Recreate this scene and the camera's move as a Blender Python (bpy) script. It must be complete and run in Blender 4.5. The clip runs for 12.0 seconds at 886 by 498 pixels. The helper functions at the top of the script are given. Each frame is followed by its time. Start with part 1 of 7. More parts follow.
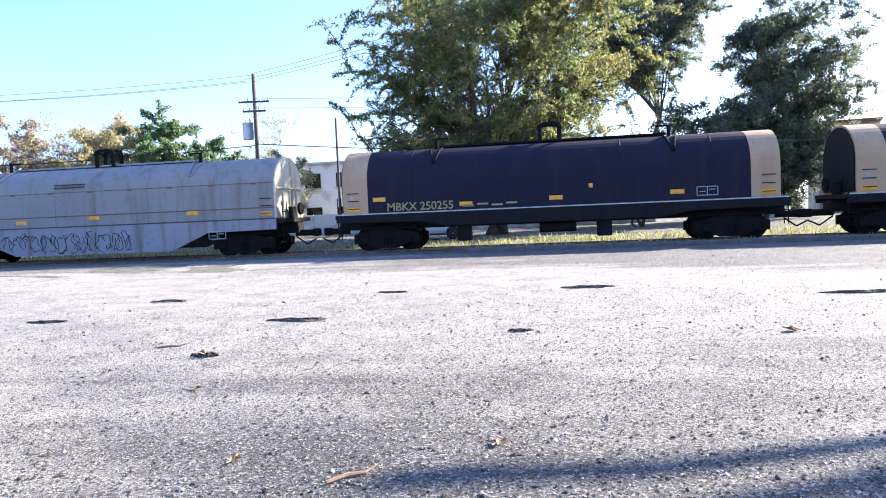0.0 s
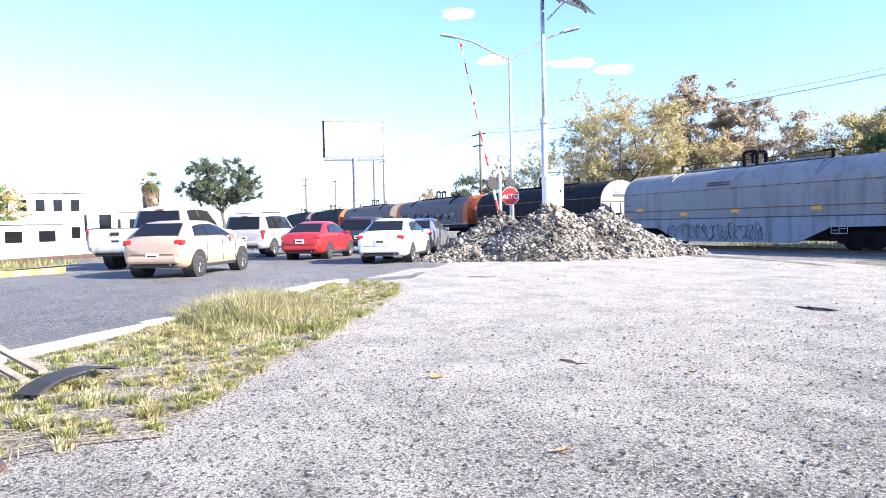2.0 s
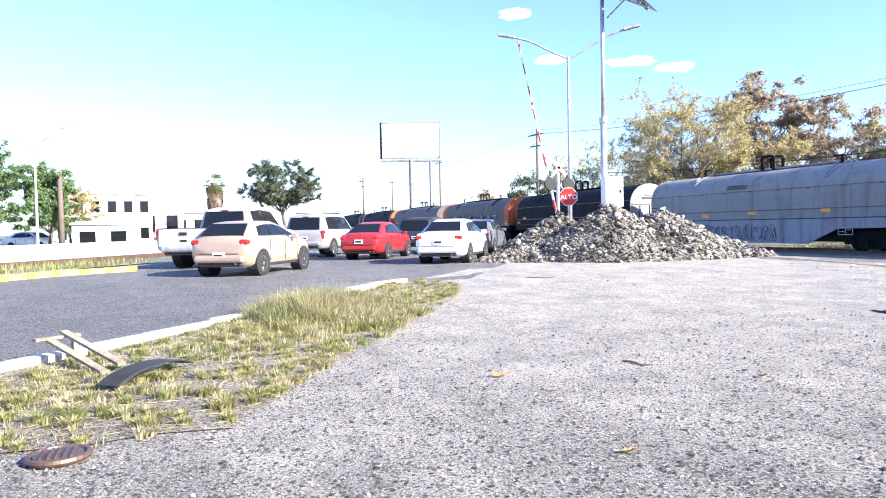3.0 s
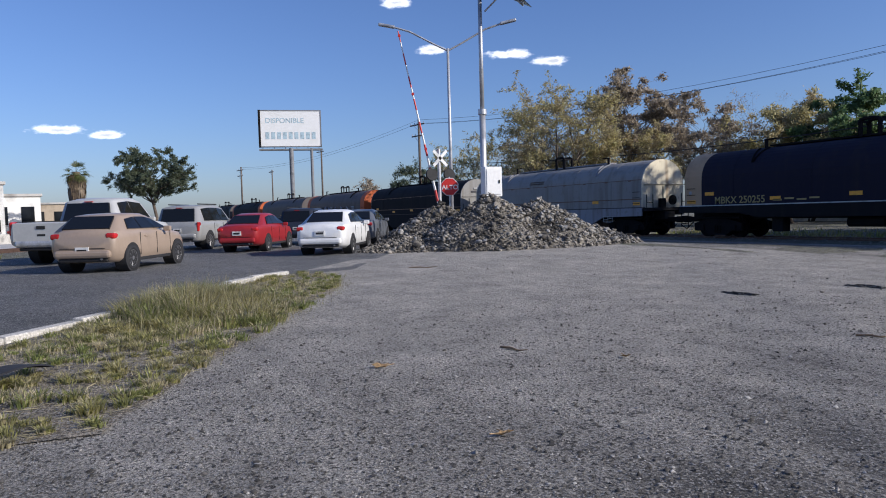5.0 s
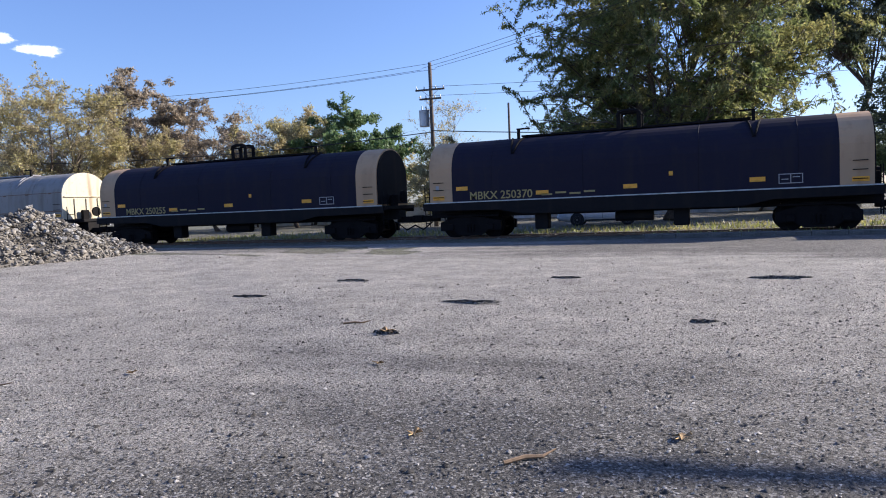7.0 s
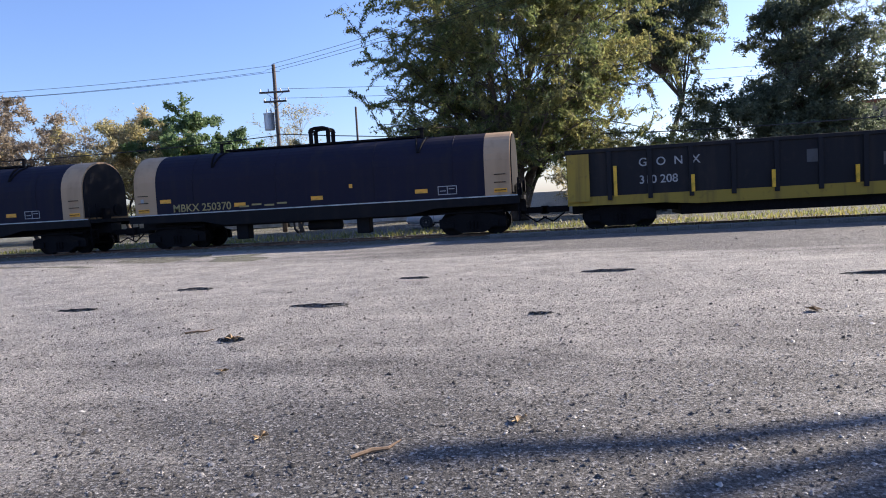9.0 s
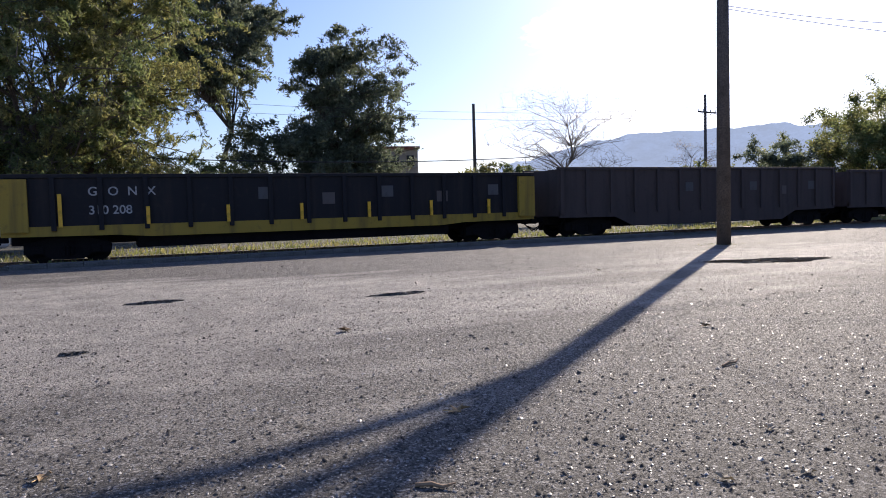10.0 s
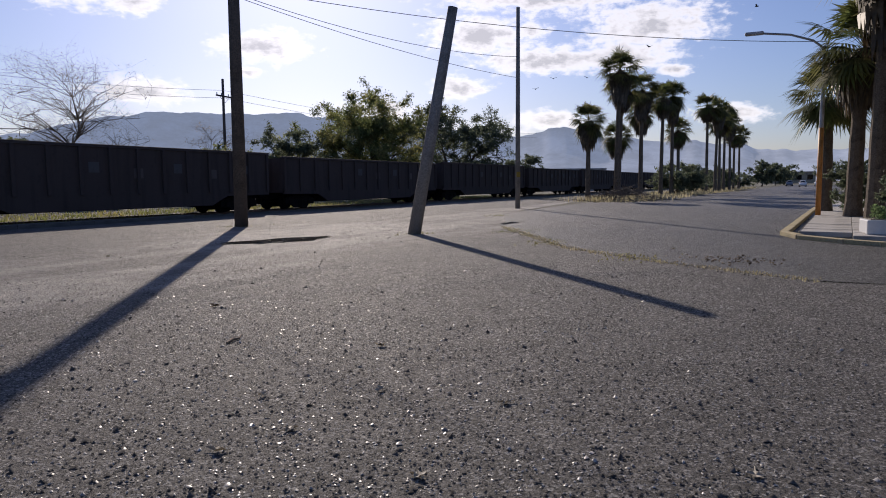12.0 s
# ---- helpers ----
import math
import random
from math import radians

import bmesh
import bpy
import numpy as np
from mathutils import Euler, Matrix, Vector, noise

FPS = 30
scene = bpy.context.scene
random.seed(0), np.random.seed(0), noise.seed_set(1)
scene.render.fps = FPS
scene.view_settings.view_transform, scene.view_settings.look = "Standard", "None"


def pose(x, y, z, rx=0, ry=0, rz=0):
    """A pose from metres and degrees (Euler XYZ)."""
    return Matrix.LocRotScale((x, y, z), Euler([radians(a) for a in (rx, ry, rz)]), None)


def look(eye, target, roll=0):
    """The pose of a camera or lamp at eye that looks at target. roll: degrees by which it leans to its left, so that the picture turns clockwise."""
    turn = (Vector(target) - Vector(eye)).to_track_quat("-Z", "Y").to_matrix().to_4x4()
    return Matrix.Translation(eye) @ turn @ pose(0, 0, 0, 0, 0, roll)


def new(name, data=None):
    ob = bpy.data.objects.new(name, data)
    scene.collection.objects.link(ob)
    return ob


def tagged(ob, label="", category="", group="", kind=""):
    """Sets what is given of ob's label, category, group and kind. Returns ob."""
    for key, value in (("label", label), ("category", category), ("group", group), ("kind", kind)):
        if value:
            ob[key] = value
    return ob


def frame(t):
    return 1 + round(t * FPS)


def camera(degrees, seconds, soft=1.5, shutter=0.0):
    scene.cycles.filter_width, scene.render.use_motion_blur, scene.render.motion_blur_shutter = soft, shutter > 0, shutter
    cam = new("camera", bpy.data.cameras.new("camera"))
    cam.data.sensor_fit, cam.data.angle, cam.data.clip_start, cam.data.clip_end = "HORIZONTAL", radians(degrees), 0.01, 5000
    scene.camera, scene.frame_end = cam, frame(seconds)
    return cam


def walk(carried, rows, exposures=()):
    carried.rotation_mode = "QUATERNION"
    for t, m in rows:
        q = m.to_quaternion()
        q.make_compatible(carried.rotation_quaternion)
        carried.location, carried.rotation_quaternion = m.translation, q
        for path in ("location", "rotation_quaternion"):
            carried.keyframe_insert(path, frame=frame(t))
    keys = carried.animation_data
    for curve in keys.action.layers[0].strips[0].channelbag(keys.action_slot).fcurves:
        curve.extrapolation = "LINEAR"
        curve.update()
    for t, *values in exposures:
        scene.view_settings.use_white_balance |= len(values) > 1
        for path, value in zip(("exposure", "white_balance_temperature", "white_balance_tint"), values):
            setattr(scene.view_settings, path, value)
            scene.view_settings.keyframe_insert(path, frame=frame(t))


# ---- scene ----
cam = camera(64.75, 12.0, soft=1.0)
EXPOSURE = [(0, 2.1, 6550, 13), (3.2, 1.95, 6500, 12), (4.7, 0.08, 6250, 12), (5.5, 0.1, 6250, 12), (6.0, 0.3, 6350, 12), (6.5, 0.7, 6500, 13), (9.0, 1.0, 6800, 15), (9.5, 0.9, 6900, 16), (10.0, 0.5, 6900, 16), (10.5, -0.25, 6900, 16), (11.0, -0.55, 6900, 16), (12, -0.45, 6900, 17)]
PATH = [
    (0, (0.033, 0.084, 1.512), (-1.538, 9.945, 0.978), -2.45),
    (0.5, (0.124, 0.135, 1.490), (1.104, 10.067, 0.860), -3.95),
    (1, (0.116, 0.222, 1.472), (-3.345, 9.586, 0.900), -2.99),
    (1.2, (0.023, 0.278, 1.486), (-5.693, 8.469, 1.002), -3.21),
    (1.5, (-0.090, 0.115, 1.485), (-7.677, 6.621, 1.153), -1.32),
    (2, (-0.281, 0.112, 1.482), (-9.409, 4.182, 1.138), -1.20),
    (2.5, (-0.318, 0.106, 1.487), (-9.778, 3.327, 1.105), -1.21),
    (3, (-0.259, 0.029, 1.469), (-9.682, 3.364, 1.155), -1.13),
    (3.2, (-0.231, -0.006, 1.477), (-9.408, 3.966, 1.370), -0.98),
    (4.8, (-0.166, 0.017, 1.500), (-8.992, 4.699, 1.072), -1.87),
    (5, (-0.184, 0.039, 1.498), (-8.923, 4.874, 0.994), -1.57),
    (5.5, (-0.195, 0.007, 1.512), (-8.084, 6.138, 1.114), -0.90),
    (5.9, (-0.127, 0.011, 1.534), (-5.546, 8.403, 1.102), -1.80),
    (6, (-0.092, 0.059, 1.514), (-4.978, 8.768, 0.999), -1.93),
    (6.5, (-0.012, 0.118, 1.528), (-4.435, 9.051, 0.726), -3.04),
    (7, (-0.029, 0.086, 1.504), (-3.926, 9.273, 0.858), -2.45),
    (7.2, (-0.042, 0.067, 1.501), (-3.570, 9.395, 0.772), -1.39),
    (8.8, (0.124, -0.046, 1.476), (-1.918, 9.722, 0.831), -3.64),
    (9, (0.065, 0.004, 1.473), (-1.819, 9.800, 0.782), -3.26),
    (9.5, (-0.004, -0.040, 1.505), (0.282, 9.949, 1.111), -2.45),
    (10, (0.121, -0.089, 1.502), (4.309, 8.975, 0.941), -1.59),
    (10.3, (0.141, -0.086, 1.495), (6.351, 7.744, 1.134), -2.31),
    (10.5, (0.140, -0.134, 1.493), (7.860, 6.220, 1.272), -0.90),
    (11, (0.192, -0.282, 1.500), (9.488, 3.375, 1.049), -2.07),
    (11.5, (0.240, -0.278, 1.505), (9.237, 4.008, 0.679), -1.47),
    (12, (0.233, -0.269, 1.498), (9.055, 4.348, 0.567), -0.49),
]
walk(cam, [(t, look(eye, target, roll)) for t, eye, target, roll in PATH], EXPOSURE)

# ---- light ----
SUN_YAW, SUN_UP = -51.0, 26.3            # degrees: yaw to the left from +y, height over the horizon
sx, sy = -math.sin(radians(SUN_YAW)) * math.cos(radians(SUN_UP)), math.cos(radians(SUN_YAW)) * math.cos(radians(SUN_UP))
SUN_DIR = Vector((sx, sy, math.sin(radians(SUN_UP))))

sun_data = bpy.data.lights.new("sun", "SUN")
sun_data.energy, sun_data.angle, sun_data.color = 4.8, radians(0.5), (1.0, 0.93, 0.82)
sun = new("sun", sun_data)
sun.matrix_world = look(SUN_DIR * 200, (0, 0, 0))

world = bpy.data.worlds.new("sky")
scene.world = world
world.use_nodes = True
wn, wl = world.node_tree.nodes, world.node_tree.links
wn.clear()
out = wn.new("ShaderNodeOutputWorld")
sky_bg, cloud_bg, mix = wn.new("ShaderNodeBackground"), wn.new("ShaderNodeBackground"), wn.new("ShaderNodeMixShader")
sky = wn.new("ShaderNodeTexSky")
sky.sky_type, sky.sun_disc = "NISHITA", False
sky.sun_elevation, sky.sun_rotation = radians(SUN_UP), radians(-SUN_YAW)
sky.air_density, sky.dust_density, sky.ozone_density = 1.1, 0.8, 4.0
sky_bg.inputs["Strength"].default_value = 0.1
cloud_bg.inputs["Color"].default_value = (0.96, 0.98, 1.03, 1)
deep = wn.new("ShaderNodeMix"); deep.data_type = "RGBA"; deep.blend_type = "MULTIPLY"
deep.inputs["Factor"].default_value, deep.inputs["B"].default_value = 1.0, (0.84, 0.92, 1.22, 1)
wl.new(sky.outputs["Color"], deep.inputs["A"])
wl.new(deep.outputs["Result"], sky_bg.inputs["Color"])
# clouds: single cumulus in the clear sky, each at a compass angle and a height in degrees, with its half width and half height
CLOUDS = [(-71.0, 14.4, 8.5, 1.5), (-65.4, 11.6, 4.6, 1.6), (-71.0, 9.6, 6.4, 1.1), (-78.6, 11.8, 5.4, 1.8), (-80.5, 8.5, 1.4, 0.5), (-69.5, 11.9, 1.6, 0.7), (-76.6, 9.6, 4.4, 1.3),
          (-48.5, 10.6, 3.6, 1.3), (-39.0, 13.2, 1.9, 0.9), (-34.6, 13.6, 2.6, 1.3), (-47.0, 8.7, 1.3, 0.4), (-63.8, 7.6, 2.4, 0.9), (-70.8, 4.9, 3.0, 0.9), (-84.5, 5.0, 2.6, 0.8),
          (-57.0, 6.0, 3.0, 0.7), (-39.5, 7.0, 3.4, 1.0), (64.3, 16.6, 1.1, 0.4), (61.5, 13.0, 1.0, 0.35), (55.4, 12.5, 1.6, 0.35), (51.8, 11.8, 1.3, 0.36), (89.4, 6.7, 1.7, 0.32), (86.4, 6.4, 1.0, 0.3)]
geo = wn.new("ShaderNodeTexCoord")
sep = wn.new("ShaderNodeSeparateXYZ")
wl.new(geo.outputs["Generated"], sep.inputs[0])


def sky_math(kind, a, b=None):
    k = wn.new("ShaderNodeMath"); k.operation = kind
    for i, src in enumerate((a, b)):
        if isinstance(src, (int, float)):
            k.inputs[i].default_value = src
        elif src is not None:
            wl.new(src, k.inputs[i])
    return k.outputs[0]


yaw = sky_math("MULTIPLY", sky_math("ARCTAN2", sky_math("MULTIPLY", sep.outputs["X"], -1.0), sep.outputs["Y"]), 57.2958)
rise = sky_math("MULTIPLY", sky_math("ARCSINE", sep.outputs["Z"]), 57.2958)
chart = wn.new("ShaderNodeCombineXYZ")
wl.new(yaw, chart.inputs["X"]); wl.new(rise, chart.inputs["Y"])
drawn = wn.new("ShaderNodeVectorMath")              # billows are wider than high
drawn.operation, drawn.inputs[1].default_value = "MULTIPLY", (1.0, 1.9, 1.0)
wl.new(chart.outputs[0], drawn.inputs[0])
puff, billow = wn.new("ShaderNodeTexNoise"), wn.new("ShaderNodeTexNoise")
for node, size, fine in ((puff, 0.42, 7), (billow, 1.1, 7)):
    node.inputs["Scale"].default_value, node.inputs["Detail"].default_value, node.inputs["Roughness"].default_value = size, fine, 0.6
    wl.new(drawn.outputs[0], node.inputs["Vector"])
reach = 9.0
for cx, cy, rx, ry in CLOUDS:
    off, part_, far_ = wn.new("ShaderNodeVectorMath"), wn.new("ShaderNodeVectorMath"), wn.new("ShaderNodeVectorMath")
    off.operation, part_.operation, far_.operation = "SUBTRACT", "MULTIPLY", "LENGTH"
    off.inputs[1].default_value, part_.inputs[1].default_value = (cx, cy, 0), (1 / rx, 1 / ry, 0)
    wl.new(chart.outputs[0], off.inputs[0]); wl.new(off.outputs[0], part_.inputs[0]); wl.new(part_.outputs[0], far_.inputs[0])
    reach = sky_math("MINIMUM", reach, far_.outputs["Value"])
rag = sky_math("ADD", sky_math("MULTIPLY", sky_math("SUBTRACT", puff.outputs["Fac"], 0.5), 1.7), sky_math("MULTIPLY", sky_math("SUBTRACT", billow.outputs["Fac"], 0.5), 1.5))
body = sky_math("ADD", reach, rag)
ramp = wn.new("ShaderNodeMapRange")
ramp.interpolation_type = "SMOOTHSTEP"
ramp.inputs["To Max"].default_value = 0.8
ramp.inputs["From Min"].default_value, ramp.inputs["From Max"].default_value = 1.25, 0.42
wl.new(body, ramp.inputs["Value"])
core = wn.new("ShaderNodeMapRange")                # thick middles are greyer than the rims
core.inputs["From Min"].default_value, core.inputs["From Max"].default_value = 0.75, 0.1
core.inputs["To Min"].default_value, core.inputs["To Max"].default_value = 1.75, 0.85
wl.new(body, core.inputs["Value"])
wl.new(core.outputs["Result"], cloud_bg.inputs["Strength"])
wl.new(ramp.outputs["Result"], mix.inputs["Fac"])
wl.new(sky_bg.outputs[0], mix.inputs[1]); wl.new(cloud_bg.outputs[0], mix.inputs[2])
wl.new(mix.outputs[0], out.inputs["Surface"])


# ---- materials ----
MATS = {}


def mat(name, color, rough=0.6, metal=0.0, vary=0.25, scale=3.0, bump=0.0, fine=40.0, second=None, patch=0.5, island=0.0, sheen=0.5):
    """A surface: two scales of noise over a base colour, with relief. second: the colour of stains or dust."""
    if name in MATS:
        return MATS[name]
    m = bpy.data.materials.new(name)
    m.use_nodes = True
    n, l = m.node_tree.nodes, m.node_tree.links
    b = n["Principled BSDF"]
    b.inputs["Roughness"].default_value, b.inputs["Metallic"].default_value = rough, metal
    b.inputs["Specular IOR Level"].default_value = sheen
    tc = n.new("ShaderNodeTexCoord")
    big, small = n.new("ShaderNodeTexNoise"), n.new("ShaderNodeTexNoise")
    for node, s, d in ((big, scale, 5), (small, fine, 4)):
        node.inputs["Scale"].default_value, node.inputs["Detail"].default_value = s, d
        l.new(tc.outputs["Object"], node.inputs["Vector"])
    r = n.new("ShaderNodeValToRGB")
    c2 = second or tuple(c * 0.55 for c in color)
    r.color_ramp.elements[0].color, r.color_ramp.elements[1].color = (*color, 1), (*c2, 1)
    r.color_ramp.elements[0].position, r.color_ramp.elements[1].position = patch, min(1.0, patch + 0.2)
    l.new(big.outputs["Fac"], r.inputs["Fac"])
    mx = n.new("ShaderNodeMix"); mx.data_type = "RGBA"; mx.blend_type = "MULTIPLY"
    mx.inputs["Factor"].default_value = 1.0
    r2 = n.new("ShaderNodeMapRange")
    r2.inputs["From Min"].default_value, r2.inputs["From Max"].default_value = 0.3, 0.7
    r2.inputs["To Min"].default_value, r2.inputs["To Max"].default_value = 1 - vary, 1 + vary
    l.new(small.outputs["Fac"], r2.inputs["Value"])
    l.new(r.outputs["Color"], mx.inputs["A"]); l.new(r2.outputs["Result"], mx.inputs["B"])
    last = mx.outputs["Result"]
    if island:
        g = n.new("ShaderNodeNewGeometry")
        r3 = n.new("ShaderNodeMapRange")
        r3.inputs["To Min"].default_value, r3.inputs["To Max"].default_value = 1 - island, 1 + island
        l.new(g.outputs["Random Per Island"], r3.inputs["Value"])
        m3 = n.new("ShaderNodeMix"); m3.data_type = "RGBA"; m3.blend_type = "MULTIPLY"
        m3.inputs["Factor"].default_value = 1.0
        l.new(last, m3.inputs["A"]); l.new(r3.outputs["Result"], m3.inputs["B"])
        last = m3.outputs["Result"]
    l.new(last, b.inputs["Base Color"])
    if bump:
        bp = n.new("ShaderNodeBump")
        bp.inputs["Strength"].default_value, bp.inputs["Distance"].default_value = bump, 0.02
        l.new(small.outputs["Fac"], bp.inputs["Height"])
        l.new(bp.outputs["Normal"], b.inputs["Normal"])
    MATS[name] = m
    return m


def leaf_mat(name, color, second, glow=0.45):
    """Leaves: part of the light passes through."""
    m = mat(name, color, rough=0.55, vary=0.3, scale=0.6, fine=6, second=second, patch=0.42, island=0.35)
    n, l = m.node_tree.nodes, m.node_tree.links
    b = n["Principled BSDF"]
    src = b.inputs["Base Color"].links[0].from_socket
    t, a = n.new("ShaderNodeBsdfTranslucent"), n.new("ShaderNodeMixShader")
    a.inputs["Fac"].default_value = glow
    l.new(src, t.inputs["Color"])
    l.new(b.outputs[0], a.inputs[1]); l.new(t.outputs[0], a.inputs[2])
    l.new(a.outputs[0], n["Material Output"].inputs["Surface"])
    return m


def ground_mat(name, base, dust, rough, fine=90.0, dust_at=0.5, speck=(0.35, 0.34, 0.32), swept=None):
    """Worn asphalt: dusty patches, cracks, pale and dark stones in the binder."""
    m = bpy.data.materials.new(name)
    m.use_nodes = True
    n, l = m.node_tree.nodes, m.node_tree.links
    b = n["Principled BSDF"]
    b.inputs["Roughness"].default_value = rough
    tc = n.new("ShaderNodeTexCoord")

    def noise_node(s, d, rgh=0.55):
        k = n.new("ShaderNodeTexNoise")
        k.inputs["Scale"].default_value, k.inputs["Detail"].default_value, k.inputs["Roughness"].default_value = s, d, rgh
        l.new(tc.outputs["Object"], k.inputs["Vector"])
        return k

    def ramp_node(src, p0, p1, c0, c1):
        k = n.new("ShaderNodeValToRGB")
        k.color_ramp.elements[0].position, k.color_ramp.elements[1].position = p0, p1
        k.color_ramp.elements[0].color, k.color_ramp.elements[1].color = (*c0, 1), (*c1, 1)
        l.new(src, k.inputs["Fac"])
        return k

    def blend(a, bb, fac, mode="MIX"):
        k = n.new("ShaderNodeMix"); k.data_type = "RGBA"; k.blend_type = mode
        for src, key in ((a, "A"), (bb, "B"), (fac, "Factor")):
            if isinstance(src, (int, float)):
                k.inputs[key].default_value = src
            elif isinstance(src, tuple):
                k.inputs[key].default_value = (*src, 1)
            else:
                l.new(src, k.inputs[key])
        return k.outputs["Result"]

    big, mid, small = noise_node(0.11, 6, 0.6), noise_node(1.3, 8, 0.72), noise_node(fine * 0.75, 5, 0.8)
    vor = n.new("ShaderNodeTexVoronoi")
    vor.inputs["Scale"].default_value = 55
    l.new(tc.outputs["Object"], vor.inputs["Vector"])
    lie = big.outputs["Fac"]
    if swept:                               # dust lies thicker away from the wheels' way, towards -x
        sp, mr, ad = n.new("ShaderNodeSeparateXYZ"), n.new("ShaderNodeMapRange"), n.new("ShaderNodeMath")
        l.new(tc.outputs["Object"], sp.inputs[0]); l.new(sp.outputs["X"], mr.inputs["Value"])
        mr.inputs["From Min"].default_value, mr.inputs["From Max"].default_value = swept
        mr.inputs["To Min"].default_value, mr.inputs["To Max"].default_value = 0.1, -0.28
        ad.operation = "ADD"
        l.new(lie, ad.inputs[0]); l.new(mr.outputs["Result"], ad.inputs[1])
        yr = n.new("ShaderNodeValToRGB")    # and in the unused middle of the lot
        ys = n.new("ShaderNodeMapRange")
        ys.inputs["From Min"].default_value, ys.inputs["From Max"].default_value = 0.0, 26.0
        l.new(sp.outputs["Y"], ys.inputs["Value"]); l.new(ys.outputs["Result"], yr.inputs["Fac"])
        yr.color_ramp.elements[0].position, yr.color_ramp.elements[0].color = 0.1, (0.42,) * 3 + (1,)
        # Far stop darkens the strip by the railway: train's shadow put into the colour.
        yr.color_ramp.elements[1].position, yr.color_ramp.elements[1].color = 0.86, (0.3,) * 3 + (1,)
        for pos, val in ((0.27, 0.55), (0.4, 0.8), (0.56, 0.8), (0.7, 0.45)):
            yr.color_ramp.elements.new(pos).color = (val,) * 3 + (1,)
        off, ad2 = n.new("ShaderNodeMath"), n.new("ShaderNodeMath")
        off.operation, off.inputs[1].default_value = "SUBTRACT", 0.5
        ad2.operation = "ADD"
        l.new(yr.outputs["Color"], off.inputs[0]); l.new(ad.outputs[0], ad2.inputs[0]); l.new(off.outputs[0], ad2.inputs[1])
        # long smears of dust along the drivers' way
        mp, sm = n.new("ShaderNodeMapping"), n.new("ShaderNodeTexNoise")
        mp.inputs["Scale"].default_value, mp.inputs["Rotation"].default_value = (0.09, 0.75, 1.0), (0, 0, 0.12)
        sm.inputs["Scale"].default_value, sm.inputs["Detail"].default_value, sm.inputs["Roughness"].default_value = 1.0, 6, 0.62
        l.new(tc.outputs["Object"], mp.inputs["Vector"]); l.new(mp.outputs["Vector"], sm.inputs["Vector"])
        ad3 = n.new("ShaderNodeMath"); ad3.operation, ad3.inputs[1].default_value = "MULTIPLY_ADD", 0.75
        sh = n.new("ShaderNodeMath"); sh.operation, sh.inputs[1].default_value = "SUBTRACT", 0.5
        l.new(sm.outputs["Fac"], sh.inputs[0]); l.new(sh.outputs[0], ad3.inputs[0]); l.new(ad2.outputs[0], ad3.inputs[2])
        lie = ad3.outputs[0]
    dusty = ramp_node(lie, dust_at - 0.08, dust_at + 0.14, base, dust)
    patchy = ramp_node(mid.outputs["Fac"], 0.35, 0.68, (0.66,) * 3, (1.3,) * 3)
    col = blend(dusty.outputs["Color"], patchy.outputs["Color"], 1.0, "MULTIPLY")
    grain = ramp_node(small.outputs["Fac"], 0.4, 0.62, (0.22,) * 3, (1.75,) * 3)
    col = blend(col, grain.outputs["Color"], 1.0, "MULTIPLY")
    stones = ramp_node(vor.outputs["Color"], 0.68, 0.78, (0, 0, 0), (1, 1, 1))
    col = blend(col, speck, stones.outputs["Color"])
    vor2 = n.new("ShaderNodeTexVoronoi")
    vor2.inputs["Scale"].default_value = 34
    l.new(tc.outputs["Object"], vor2.inputs["Vector"])
    dark = ramp_node(vor2.outputs["Color"], 0.8, 0.86, (0, 0, 0), (1, 1, 1))
    col = blend(col, tuple(c * 0.55 for c in base), dark.outputs["Color"])
    l.new(col, b.inputs["Base Color"])
    bp = n.new("ShaderNodeBump")
    bp.inputs["Strength"].default_value, bp.inputs["Distance"].default_value = 1.0, 0.025
    l.new(vor.outputs["Distance"], bp.inputs["Height"])
    bp2 = n.new("ShaderNodeBump")
    bp2.inputs["Strength"].default_value, bp2.inputs["Distance"].default_value = 1.0, 0.035
    l.new(small.outputs["Fac"], bp2.inputs["Height"]); l.new(bp.outputs["Normal"], bp2.inputs["Normal"])
    l.new(bp2.outputs["Normal"], b.inputs["Normal"])
    return m


def glass_mat(name, tint=(0.03, 0.035, 0.04), rough=0.05):
    m = bpy.data.materials.new(name)
    m.use_nodes = True
    b = m.node_tree.nodes["Principled BSDF"]
    b.inputs["Base Color"].default_value = (*tint, 1)
    b.inputs["Roughness"].default_value = rough
    b.inputs["Specular IOR Level"].default_value = 0.45
    return m


def glow_mat(name, color, strength):
    m = bpy.data.materials.new(name)
    m.use_nodes = True
    b = m.node_tree.nodes["Principled BSDF"]
    b.inputs["Base Color"].default_value = (*color, 1)
    b.inputs["Emission Color"].default_value, b.inputs["Emission Strength"].default_value = (*color, 1), strength
    return m


M_LOT = ground_mat("lot_asphalt", (0.15, 0.14, 0.126), (0.46, 0.428, 0.38), 0.78, fine=52, dust_at=0.43, speck=(0.42, 0.4, 0.37), swept=(-6.0, 9.0))
M_ROAD = ground_mat("road_asphalt", (0.145, 0.147, 0.153), (0.19, 0.19, 0.19), 0.7, fine=140)
M_STREET = ground_mat("street_asphalt", (0.075, 0.076, 0.08), (0.12, 0.118, 0.115), 0.6, fine=140)
M_DIRT = ground_mat("bare_earth", (0.29, 0.25, 0.19), (0.38, 0.33, 0.26), 0.9, fine=30)
M_FAR = ground_mat("far_ground", (0.12, 0.11, 0.075), (0.12, 0.125, 0.065), 0.9, fine=5)
